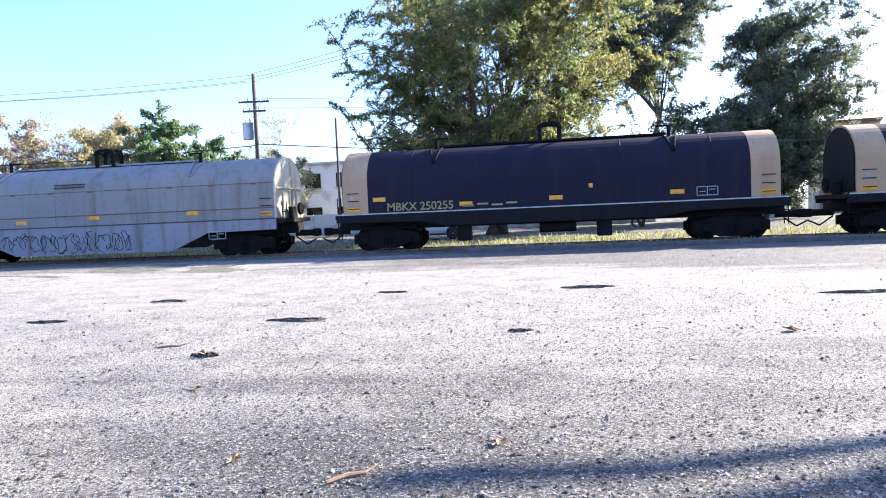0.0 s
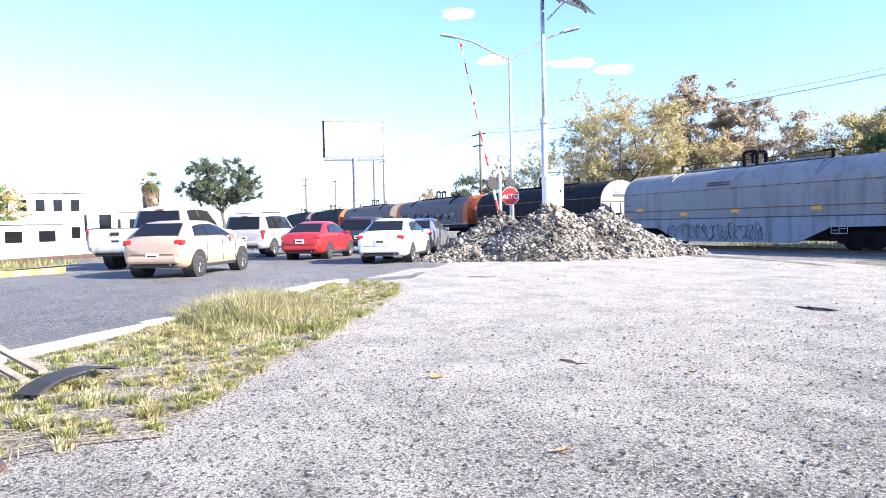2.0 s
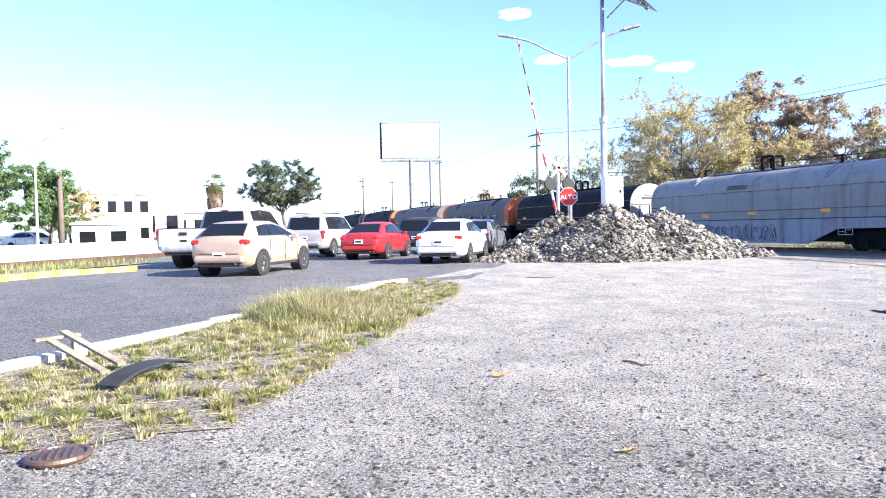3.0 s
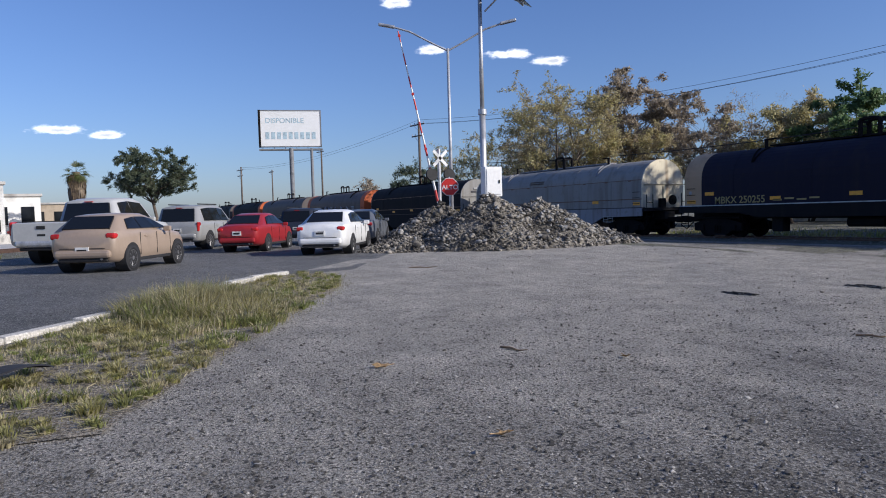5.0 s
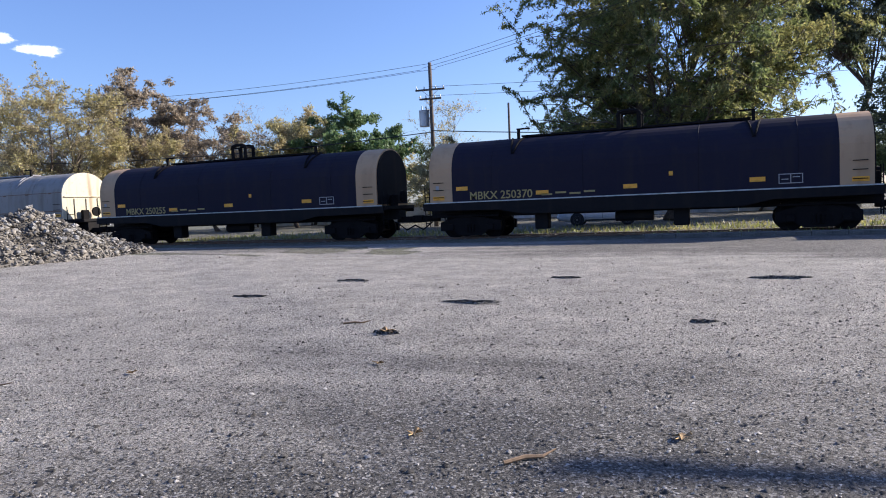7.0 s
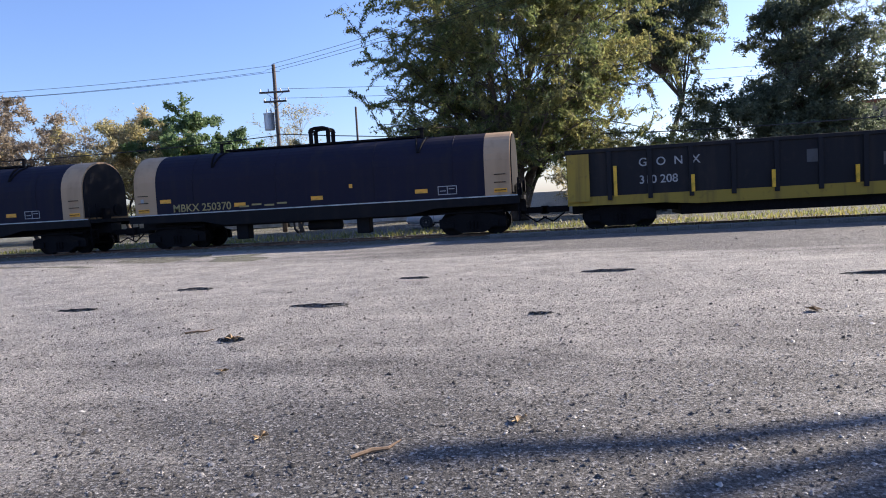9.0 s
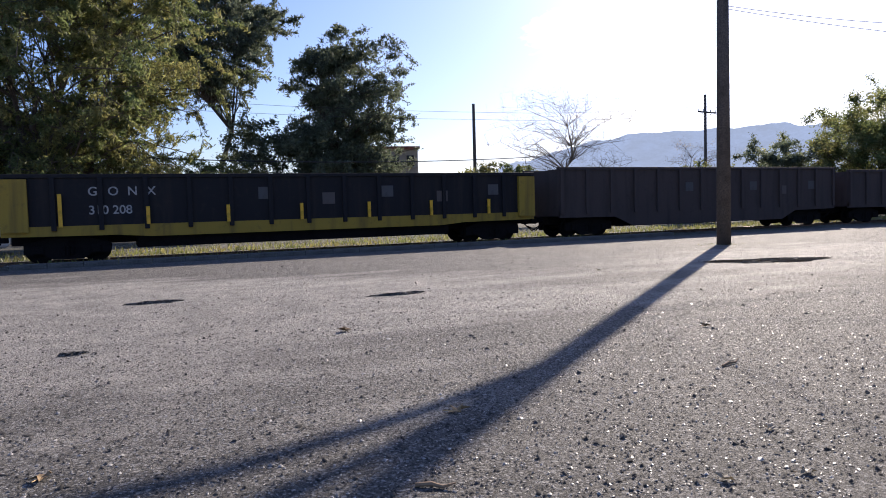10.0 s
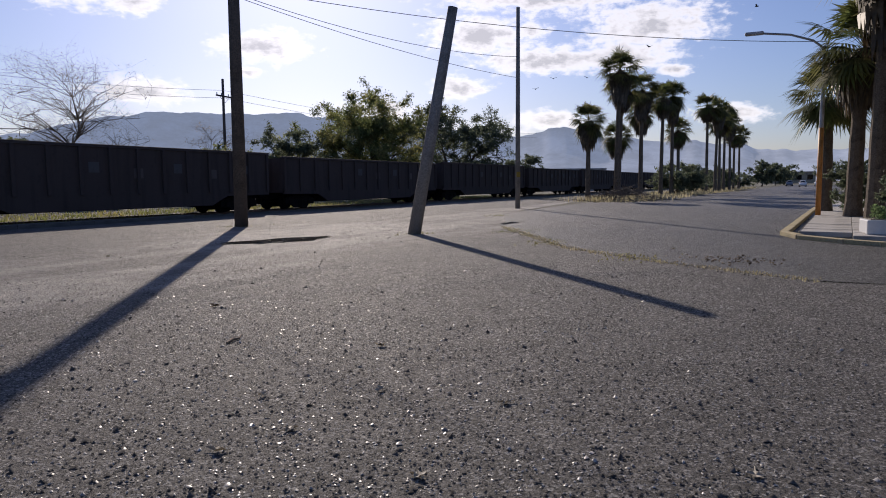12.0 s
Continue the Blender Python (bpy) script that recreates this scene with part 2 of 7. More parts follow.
M_CONCRETE = mat("pale_concrete", (0.46, 0.44, 0.41), 0.85, vary=0.25, scale=1.2, bump=0.4, fine=60)
M_WHITE_KERB = mat("whitewashed_concrete", (0.5, 0.475, 0.43), 0.85, vary=0.4, scale=2, bump=0.5, fine=30)
M_YELLOW_KERB = mat("yellow_kerb_paint", (0.6, 0.4, 0.06), 0.75, second=(0.5, 0.4, 0.2), vary=0.25, scale=1.5, bump=0.3, fine=30)
M_DARK_KERB = mat("dark_kerb_concrete", (0.12, 0.12, 0.115), 0.9, vary=0.4, scale=1, bump=0.6, fine=20)
M_RAIL = mat("rusty_rail_steel", (0.16, 0.1, 0.075), 0.5, metal=0.6, vary=0.3, scale=2, fine=40)
M_BALLAST = mat("ballast_stone", (0.2, 0.19, 0.175), 0.95, vary=0.4, scale=3, bump=0.8, fine=14, island=0.4)
M_ROCK = mat("broken_asphalt_rubble", (0.2, 0.183, 0.158), 0.92, vary=0.35, scale=0.6, bump=0.6, fine=18, second=(0.1, 0.09, 0.076), patch=0.42, island=0.8)
M_WOOD_POLE = mat("weathered_pole_wood", (0.12, 0.095, 0.078), 0.9, vary=0.4, scale=1.5, bump=0.5, fine=22)
M_GREY_POLE = mat("grey_concrete_pole", (0.26, 0.24, 0.22), 0.85, vary=0.3, scale=1.5, bump=0.4, fine=22)
M_GALV = mat("galvanised_steel", (0.5, 0.51, 0.53), 0.45, metal=0.5, vary=0.15, scale=2, fine=30)
M_BOARD_STEEL = mat("grey_painted_steel", (0.19, 0.195, 0.205), 0.55, vary=0.2, scale=1, fine=10)
M_DARK_STEEL = mat("dark_steel", (0.011, 0.01, 0.011), 0.8, vary=0.35, scale=2, bump=0.2, fine=25, sheen=0.1)
M_WHITE_PAINT = mat("white_enamel", (0.75, 0.75, 0.74), 0.45, vary=0.05, scale=0.7, fine=10, second=(0.7, 0.7, 0.68))
M_BLACK = mat("black_rubber", (0.018, 0.018, 0.02), 0.8, vary=0.3, scale=4, fine=60)
M_RED = mat("red_reflective_paint", (0.6, 0.03, 0.025), 0.5, vary=0.1)
M_WIRE = mat("black_cable", (0.03, 0.03, 0.032), 0.6, vary=0.1)
M_BARK = mat("rough_bark", (0.11, 0.085, 0.065), 0.95, vary=0.4, scale=3, bump=0.7, fine=30)
M_PALM_BARK = mat("palm_bark", (0.16, 0.125, 0.09), 0.95, vary=0.4, scale=4, bump=0.8, fine=25)
M_TWIG = mat("bare_twig", (0.19, 0.155, 0.12), 0.9, vary=0.3)
M_LEAF_WILLOW = leaf_mat("willow_leaf", (0.17, 0.21, 0.08), (0.3, 0.28, 0.105), 0.64)
M_LEAF_DARK = leaf_mat("dark_leaf", (0.12, 0.15, 0.095), (0.16, 0.185, 0.115), 0.58)
M_LEAF_GREEN = leaf_mat("bright_green_leaf", (0.12, 0.2, 0.08), (0.16, 0.23, 0.1), 0.45)
M_LEAF_YELLOW = leaf_mat("yellowing_leaf", (0.47, 0.42, 0.2), (0.42, 0.35, 0.21), 0.55)
M_LEAF_BROWN = leaf_mat("dry_brown_leaf", (0.4, 0.34, 0.26), (0.35, 0.29, 0.21), 0.5)
M_LEAF_PALM = leaf_mat("palm_leaf", (0.11, 0.14, 0.045), (0.2, 0.19, 0.075), 0.5)
M_PALM_DRY = leaf_mat("dry_palm_frond", (0.16, 0.115, 0.065), (0.11, 0.08, 0.05), 0.2)
M_GRASS = leaf_mat("dry_grass_blade", (0.52, 0.45, 0.29), (0.4, 0.36, 0.2), 0.5)
M_GRASS_GREEN = leaf_mat("green_grass_blade", (0.23, 0.26, 0.085), (0.36, 0.32, 0.13), 0.5)
M_DEAD_LEAF = mat("fallen_leaf", (0.36, 0.24, 0.12), 0.85, vary=0.3, island=0.5)
# Paler copy of the fallen leaf: sun from behind is put into its colour.
M_BACKLIT_LEAF = leaf_mat("backlit_dry_leaf", (0.62, 0.55, 0.42), (0.5, 0.42, 0.3), 0.4)
M_GLASS = glass_mat("tinted_car_glass", (0.008, 0.009, 0.01))
M_TAIL = mat("red_lamp_lens", (0.45, 0.02, 0.02), 0.2, vary=0.05)
M_PLATE = mat("plate_white", (0.7, 0.7, 0.68), 0.5, vary=0.05)
M_RIM = mat("alloy_rim", (0.32, 0.32, 0.33), 0.35, metal=0.7, vary=0.1)


# ---- mesh helpers ----
def part(name, bm, material, parent=None, label="", smooth=False):
    me = bpy.data.meshes.new(name)
    bm.normal_update()
    bm.to_mesh(me)
    bm.free()
    me.materials.append(material)
    if smooth:
        me.polygons.foreach_set("use_smooth", [True] * len(me.polygons))
    ob = new(name, me)
    if parent:
        ob.parent = parent
    return tagged(ob, label)


def raw(name, verts, faces, material, parent=None, smooth=False):
    me = bpy.data.meshes.new(name)
    me.from_pydata([tuple(v) for v in verts], [], faces)
    me.materials.append(material)
    if smooth:
        me.polygons.foreach_set("use_smooth", [True] * len(me.polygons))
    ob = new(name, me)
    if parent:
        ob.parent = parent
    return ob


def quads(name, corners, material, parent=None):
    """Many loose quads from an array of shape (n, 4, 3)."""
    n = len(corners)
    me = bpy.data.meshes.new(name)
    me.vertices.add(4 * n); me.loops.add(4 * n); me.polygons.add(n)
    me.vertices.foreach_set("co", np.asarray(corners, np.float32).ravel())
    me.loops.foreach_set("vertex_index", np.arange(4 * n, dtype=np.int32))
    me.polygons.foreach_set("loop_start", np.arange(0, 4 * n, 4, dtype=np.int32))
    me.update(calc_edges=True)
    me.materials.append(material)
    ob = new(name, me)
    if parent:
        ob.parent = parent
    return ob


def leaflets(name, corners, material, parent):
    """Many loose three-cornered leaves from an array of shape (n, 3, 3)."""
    n = len(corners)
    me = bpy.data.meshes.new(name)
    me.vertices.add(3 * n); me.loops.add(3 * n); me.polygons.add(n)
    me.vertices.foreach_set("co", np.asarray(corners, np.float32).ravel())
    me.loops.foreach_set("vertex_index", np.arange(3 * n, dtype=np.int32))
    me.polygons.foreach_set("loop_start", np.arange(0, 3 * n, 3, dtype=np.int32))
    me.update(calc_edges=True)
    me.materials.append(material)
    ob = new(name, me)
    ob.parent = parent
    return ob


def thing(name, m, label, category, group="", kind=""):
    ob = new(name)
    ob.matrix_basis = m
    return tagged(ob, label, category, group, kind)


def box(bm, size, at=(0, 0, 0), turn=0.0, bevel=0.0):
    made = bmesh.ops.create_cube(bm, size=1.0, matrix=Matrix.Translation(at) @ Matrix.Rotation(radians(turn), 4, "Z") @ Matrix.Diagonal((*size, 1)))
    if bevel:
        edges = list({e for v in made["verts"] for e in v.link_edges})
        bmesh.ops.bevel(bm, geom=edges, offset=bevel, segments=2, affect="EDGES", profile=0.5)
    return bm


def rod(bm, a, b, r0, r1=None, sides=8, caps=True):
    a, b = Vector(a), Vector(b)
    way = b - a
    m = Matrix.Translation((a + b) / 2) @ way.to_track_quat("Z", "Y").to_matrix().to_4x4()
    bmesh.ops.create_cone(bm, cap_ends=caps, segments=sides, radius1=r0, radius2=r0 if r1 is None else r1, depth=way.length, matrix=m)
    return bm


def tube(points, r, sides=6):
    """Rings along a line, as vertices and faces."""
    pts = [Vector(p) for p in points]
    rs = r if isinstance(r, (list, tuple)) else [r] * len(pts)
    vs, fs = [], []
    for i, p in enumerate(pts):
        d = (pts[min(i + 1, len(pts) - 1)] - pts[max(i - 1, 0)]).normalized()
        u = d.cross(Vector((0, 0, 1)) if abs(d.z) < 0.95 else Vector((1, 0, 0))).normalized()
        w = d.cross(u)
        for k in range(sides):
            a = 2 * math.pi * k / sides
            vs.append(p + (u * math.cos(a) + w * math.sin(a)) * rs[i])
    for i in range(len(pts) - 1):
        for k in range(sides):
            k2 = (k + 1) % sides
            fs.append((i * sides + k, i * sides + k2, (i + 1) * sides + k2, (i + 1) * sides + k))
    fs.append(tuple(range(sides))[::-1]); fs.append(tuple((len(pts) - 1) * sides + k for k in range(sides)))
    return vs, fs


def prism(bm, outline, y0, y1, axis="y"):
    """An outline in x and z, pulled from y0 to y1."""
    a = [bm.verts.new((x, y0, z)) for x, z in outline]
    b = [bm.verts.new((x, y1, z)) for x, z in outline]
    bm.faces.new(a); bm.faces.new(b[::-1])
    n = len(a)
    for i in range(n):
        bm.faces.new((a[i], b[i], b[(i + 1) % n], a[(i + 1) % n])[::-1])
    bmesh.ops.recalc_face_normals(bm, faces=bm.faces)
    return bm


def smoothstep(a, b, v):
    k = np.clip((v - a) / (b - a), 0, 1)
    return k * k * (3 - 2 * k)


ROAD_Z = 0.28


def gz(x, y):
    """Height of the ground: the avenue climbs a little towards the crossing."""
    return ROAD_Z * smoothstep(-9.0, -19.0, x) * (1 - smoothstep(18.0, 24.0, y)) * (1 - smoothstep(-60.0, -75.0, x))


def sheet(name, outline, step, lift, material, label, category, kind="structure"):
    """A flat piece that lies on the ground inside an outline of x, y."""
    bm = bmesh.new()
    f = bm.faces.new([bm.verts.new((x, y, 0)) for x, y in outline])
    xs, ys = [p[0] for p in outline], [p[1] for p in outline]
    for lo, hi, no in ((min(xs), max(xs), (1, 0, 0)), (min(ys), max(ys), (0, 1, 0))):
        k = lo + step
        while k < hi:
            bmesh.ops.bisect_plane(bm, geom=bm.verts[:] + bm.edges[:] + bm.faces[:], plane_co=tuple(c * k for c in no), plane_no=no)
            k += step
    for v in bm.verts:
        v.co.z = float(gz(v.co.x, v.co.y)) + lift
    bmesh.ops.recalc_face_normals(bm, faces=bm.faces)
    if sum(f.normal.z for f in bm.faces) < 0:
        bmesh.ops.reverse_faces(bm, faces=bm.faces)
    ob = part(name, bm, material)
    return tagged(ob, label, category, kind=kind)


# ---- ground, roads, tracks ----
def ragged(outline, step, amp):
    """The outline with more corners, each a little off the line."""
    rng = random.Random(len(outline))
    out_ = []
    for (x0, y0), (x1, y1) in zip(outline, outline[1:] + outline[:1]):
        n = max(1, int(math.hypot(x1 - x0, y1 - y0) / step))
        for i in range(n):
            out_.append((x0 + (x1 - x0) * i / n + rng.uniform(-amp, amp), y0 + (y1 - y0) * i / n + rng.uniform(-amp, amp)))
    return out_


def build_ground():
    xs = np.r_[-4000, -1500, -600, -250, np.arange(-120, 121, 3.0), 250, 600, 1500, 4000]
    ys = np.r_[-4000, -1500, -600, -250, np.arange(-120, 121, 3.0), 250, 600, 1500, 4000]
    X, Y = np.meshgrid(xs, ys, indexing="ij")
    Z = gz(X, Y) - 0.006
    vs = np.stack([X, Y, Z], -1).reshape(-1, 3)
    ny = len(ys)
    fs = [(i * ny + j, (i + 1) * ny + j, (i + 1) * ny + j + 1, i * ny + j + 1) for i in range(len(xs) - 1) for j in range(ny - 1)]
    tagged(raw("ground", vs.tolist(), fs, M_FAR), "dry open earth with sparse grass", "ground", kind="structure")
    sheet("lot", ragged([(-17.5, 6.4), (-15.6, 4.4), (-11.6, 0.6), (-8.8, -2.2), (-5.5, -6), (-4, -14), (12, -14), (12, -0.4), (13.5, 1.9), (15.7, 4.6), (21.7, 8.6), (32, 13), (60, 17), (60, 24.9), (-36, 24.9), (-32, 18)], 1.2, 0.14),
          3.0, 0.0, M_LOT, "worn grey asphalt lot dusted with pale gravel", "asphalt")
    h = Vector((math.cos(radians(146)), math.sin(radians(146))))
    n = Vector((h.y, -h.x))          # to the right of the avenue's heading
    o = Vector((-13.3, 2.1))

    def at(along, across):
        p = o + h * along + n * across
        return (p.x, p.y)
    sheet("road", [at(-30, -0.4), at(2.5, 0.0), at(4.5, 2.0), at(60, 2.0), at(60, -12), at(-30, -12)], 3.0, 0.004, M_ROAD,
          "grey asphalt avenue with three lanes towards the level crossing", "road")
    sheet("street", [(12.0, -0.4), (13.5, 1.9), (15.7, 4.6), (21.7, 8.6), (32, 13), (60, 15.0), (110, 8.5), (260, 6), (260, -10), (21.6, 0.0), (18.4, -2.2), (9.5, -14), (12, -14)], 4.0, 0.006, M_STREET,
          "smooth dark asphalt side street", "road")
    return at


AVENUE = build_ground()


def kerb(name, line, width, height, material, label):
    """A kerb along a line of x, y, in stones about a metre long."""
    root = thing(name, pose(0, 0, 0), label, "kerb", kind="structure")
    for (x0, y0), (x1, y1) in zip(line, line[1:]):
        n = max(1, round(math.hypot(x1 - x0, y1 - y0) / 1.0))
        for i in range(n):
            cx, cy = x0 + (x1 - x0) * (i + 0.5) / n, y0 + (y1 - y0) * (i + 0.5) / n
            L = math.hypot(x1 - x0, y1 - y0) / n
            bm = box(bmesh.new(), (L - 0.012, width, height + 0.1), (0, 0, 0), bevel=0.02)
            st = part("kerb_stone", bm, material, root)
            st.matrix_basis = pose(cx, cy, float(gz(cx, cy)) + height / 2 - 0.05 + random.uniform(-0.008, 0.008), 0, 0, math.degrees(math.atan2(y1 - y0, x1 - x0)) + random.uniform(-0.8, 0.8))
    return root


def build_kerbs():
    kerb("kerb", [(-6.4, -4.4), (-8.3, -2.6), (-10.45, -0.65), (-11.45, 0.25), (-13.05, 1.75), (-15.1, 3.6), (-15.9, 4.6)], 0.2, 0.09, M_WHITE_KERB, "whitewashed concrete kerb along the weedy verge")
    kerb("kerb_yellow", [(-13.0, -10.6), (-17.5, -7.6), (-20.4, -5.4), (-22.6, -3.9), (-23.7, -2.6), (-23.9, -1.9), (-24.6, -1.9)], 0.3, 0.16, M_YELLOW_KERB, "yellow painted kerb round the median")
    kerb("kerb_track", [(-3, 25.0), (23.5, 25.0)], 0.3, 0.16, M_DARK_KERB, "dark low concrete kerb beside the railway")
    kerb("kerb_corner", [(11.5, -15.5), (17.6, -3.2), (19.2, -1.1), (20.3, -0.1), (21.6, 0.3), (60, -1.4)], 0.22, 0.12, mat("worn_yellow_kerb", (0.44, 0.36, 0.2), 0.85, second=(0.36, 0.33, 0.28), vary=0.3, scale=1.5, bump=0.3, fine=30), "faded yellow kerb round the pavement corner")


build_kerbs()


def build_tracks():
    tk = thing("railway_track", pose(0, 0, 0), "rusty steel rails on dark ballast level with the asphalt", "railway track", kind="structure")
    for y in (27.48, 28.92):
        bm = bmesh.new()
        box(bm, (420, 0.07, 0.05), (0, y, 0.035)); box(bm, (420, 0.02, 0.06), (0, y, -0.0)); box(bm, (420, 0.13, 0.02), (0, y, -0.03))
        part("rail", bm, M_RAIL, tk)
    rng = np.random.default_rng(4)
    n = 5200
    x, y = rng.uniform(-60, 75, n), 28.2 + rng.normal(0, 1.05, n)
    stones("ballast", np.stack([x, y, gz(x, y) + 0.0], 1), rng.uniform(0.03, 0.07, n), M_BALLAST, rng, "dark grey ballast stones between the rails", "ballast")
    # the second track beyond the avenue's median
    t2 = thing("railway_track", pose(0, 0, 0), "pair of rusty rails beyond the avenue's median", "railway track", kind="structure")
    for off in (0, 1.44):
        p0, p1 = AVENUE(-30, -16.6 - off), AVENUE(60, -16.6 - off)
        bm = bmesh.new()
        L = math.hypot(p1[0] - p0[0], p1[1] - p0[1])
        box(bm, (L, 0.07, 0.14), (0, 0, 0))
        r = part("rail", bm, M_RAIL, t2)
        r.matrix_basis = pose((p0[0] + p1[0]) / 2, (p0[1] + p1[1]) / 2, 0.33, 0, 0, 146)


def stones(name, places, sizes, material, rng, label, category, squash=0.7, sunk=False):
    """Many small angular stones in one mesh; sunk ones show their upper faces alone."""
    n = len(places)
    base = np.array([(1, 0, 0), (0, 1, 0), (-1, 0, 0), (0, -1, 0), (0, 0, 1), (0, 0, -1)], float)
    tri = np.array([(0, 1, 4), (1, 2, 4), (2, 3, 4), (3, 0, 4), (1, 0, 5), (2, 1, 5), (3, 2, 5), (0, 3, 5)])[:4 if sunk else 8]
    nf = len(tri)
    v = base[None] * rng.uniform(0.55, 1.3, (n, 6, 1)) + rng.normal(0, 0.22, (n, 6, 3))
    a = rng.uniform(0, 6.28, n)
    c, s = np.cos(a), np.sin(a)
    v = np.stack([v[..., 0] * c[:, None] - v[..., 1] * s[:, None], v[..., 0] * s[:, None] + v[..., 1] * c[:, None], v[..., 2] * squash], -1)
    v = v * np.asarray(sizes)[:, None, None] + np.asarray(places)[:, None]
    f = tri[None] + 6 * np.arange(n)[:, None, None]
    me = bpy.data.meshes.new(name)
    me.vertices.add(6 * n); me.loops.add(3 * nf * n); me.polygons.add(nf * n)
    me.vertices.foreach_set("co", v.astype(np.float32).ravel())
    me.loops.foreach_set("vertex_index", f.astype(np.int32).ravel())
    me.polygons.foreach_set("loop_start", np.arange(0, 3 * nf * n, 3, dtype=np.int32))
    me.update(calc_edges=True)
    me.materials.append(material)
    return tagged(new(name, me), label, category, kind="stuff")


build_tracks()


# ---- the train ----
V = 3.2                      # metres a second, towards -x
TRACK_Y = 28.2
M_REFLECT = mat("amber_reflector", (0.85, 0.38, 0.03), 0.4, vary=0.1)
M_STAKE = mat("bright_yellow_stake_paint", (0.8, 0.44, 0.03), 0.5, vary=0.15)
M_LETTER = mat("yellow_lettering", (0.34, 0.27, 0.11), 0.6, vary=0.1)
M_STENCIL = mat("white_stencil", (0.36, 0.36, 0.36), 0.6, vary=0.3, scale=4, fine=14, second=(0.2, 0.2, 0.2))
M_GRAFFITI = mat("blue_graffiti", (0.2, 0.26, 0.42), 0.6, vary=0.2, scale=2, second=(0.33, 0.36, 0.42))
M_SCRAWL = mat("black_scrawl", (0.03, 0.03, 0.04), 0.6, vary=0.1)
M_SILL_LINE = mat("pale_sill_line", (0.42, 0.45, 0.45), 0.5, vary=0.15)


def streaked(name, color, stain, rough, sheen, amount=0.55, metal=0.0):
    """Sheet-steel paint: faded broad patches and stains that run down the side."""
    m = bpy.data.materials.new(name)
    m.use_nodes = True
    n, l = m.node_tree.nodes, m.node_tree.links
    b = n["Principled BSDF"]
    b.inputs["Roughness"].default_value, b.inputs["Specular IOR Level"].default_value, b.inputs["Metallic"].default_value = rough, sheen, metal
    tc = n.new("ShaderNodeTexCoord")
    col = None
    for sc, thin, lo, hi, k in (((0.5, 0.5, 0.5), 2, 0.35, 0.75, 0.35), ((2.6, 2.6, 0.22), 6, 0.5, 0.72, amount), ((5.0, 5.0, 5.0), 8, 0.58, 0.72, amount * 0.55)):
        mp, no, r = n.new("ShaderNodeMapping"), n.new("ShaderNodeTexNoise"), n.new("ShaderNodeMapRange")
        mp.inputs["Scale"].default_value = sc
        no.inputs["Scale"].default_value, no.inputs["Detail"].default_value = 1.0, thin
        l.new(tc.outputs["Object"], mp.inputs["Vector"]); l.new(mp.outputs["Vector"], no.inputs["Vector"]); l.new(no.outputs["Fac"], r.inputs["Value"])
        r.inputs["From Min"].default_value, r.inputs["From Max"].default_value, r.inputs["To Max"].default_value = lo, hi, k
        mx = n.new("ShaderNodeMix"); mx.data_type = "RGBA"
        l.new(r.outputs["Result"], mx.inputs["Factor"])
        if col is None:
            mx.inputs["A"].default_value, mx.inputs["B"].default_value = (*color, 1), (*[min(1, c * 1.35) for c in color], 1)
        else:
            l.new(col, mx.inputs["A"]); mx.inputs["B"].default_value = (*stain, 1)
        col = mx.outputs["Result"]
    l.new(col, b.inputs["Base Color"])
    dent = n.new("ShaderNodeTexNoise"); dent.inputs["Scale"].default_value = 0.9
    bp = n.new("ShaderNodeBump"); bp.inputs["Strength"].default_value, bp.inputs["Distance"].default_value = 0.25, 0.05
    l.new(tc.outputs["Object"], dent.inputs["Vector"]); l.new(dent.outputs["Fac"], bp.inputs["Height"]); l.new(bp.outputs["Normal"], b.inputs["Normal"])
    MATS[name] = m
    return m


M_NAVY = streaked("navy_hood_paint", (0.0165, 0.0155, 0.0295), (0.03, 0.027, 0.028), 0.7, 0.12, 0.5)
M_TAN = streaked("tan_end_paint", (0.46, 0.305, 0.18), (0.24, 0.14, 0.07), 0.6, 0.3, 0.35)
M_GREY_HOOD = streaked("pale_grey_hood_paint", (0.25, 0.245, 0.235), (0.15, 0.12, 0.095), 0.65, 0.3, 0.6)
M_CREAM = streaked("cream_end_paint", (0.6, 0.54, 0.4), (0.26, 0.17, 0.1), 0.6, 0.3, 0.7)
M_GREY_SILL = streaked("rusting_grey_sill", (0.26, 0.265, 0.29), (0.14, 0.1, 0.075), 0.65, 0.3, 0.75)
M_BLACK_CAR = streaked("black_car_paint", (0.011, 0.011, 0.013), (0.024, 0.02, 0.018), 0.7, 0.12, 0.6)
M_BROWN_CAR = streaked("brown_hood_paint", (0.10, 0.085, 0.08), (0.06, 0.045, 0.038), 0.6, 0.3, 0.6)
M_ORANGE = streaked("orange_red_hood_paint", (0.45, 0.10, 0.03), (0.2, 0.06, 0.03), 0.6, 0.3, 0.5)
M_GONDOLA = streaked("black_gondola_side", (0.014, 0.014, 0.017), (0.034, 0.028, 0.025), 0.7, 0.25, 0.7)
# Rusty brown is lightened: the haze before the cars is put into it.
M_RUST_GON = streaked("hazed_rust_gondola", (0.07, 0.054, 0.051), (0.04, 0.033, 0.03), 0.75, 0.25, 0.7)


M_YELLOW = streaked("yellow_car_paint", (0.34, 0.225, 0.035), (0.12, 0.08, 0.03), 0.6, 0.3, 0.7)
M_WORN_PATCH = streaked("worn_grey_patch", (0.09, 0.09, 0.092), (0.05, 0.045, 0.04), 0.7, 0.25, 0.8)


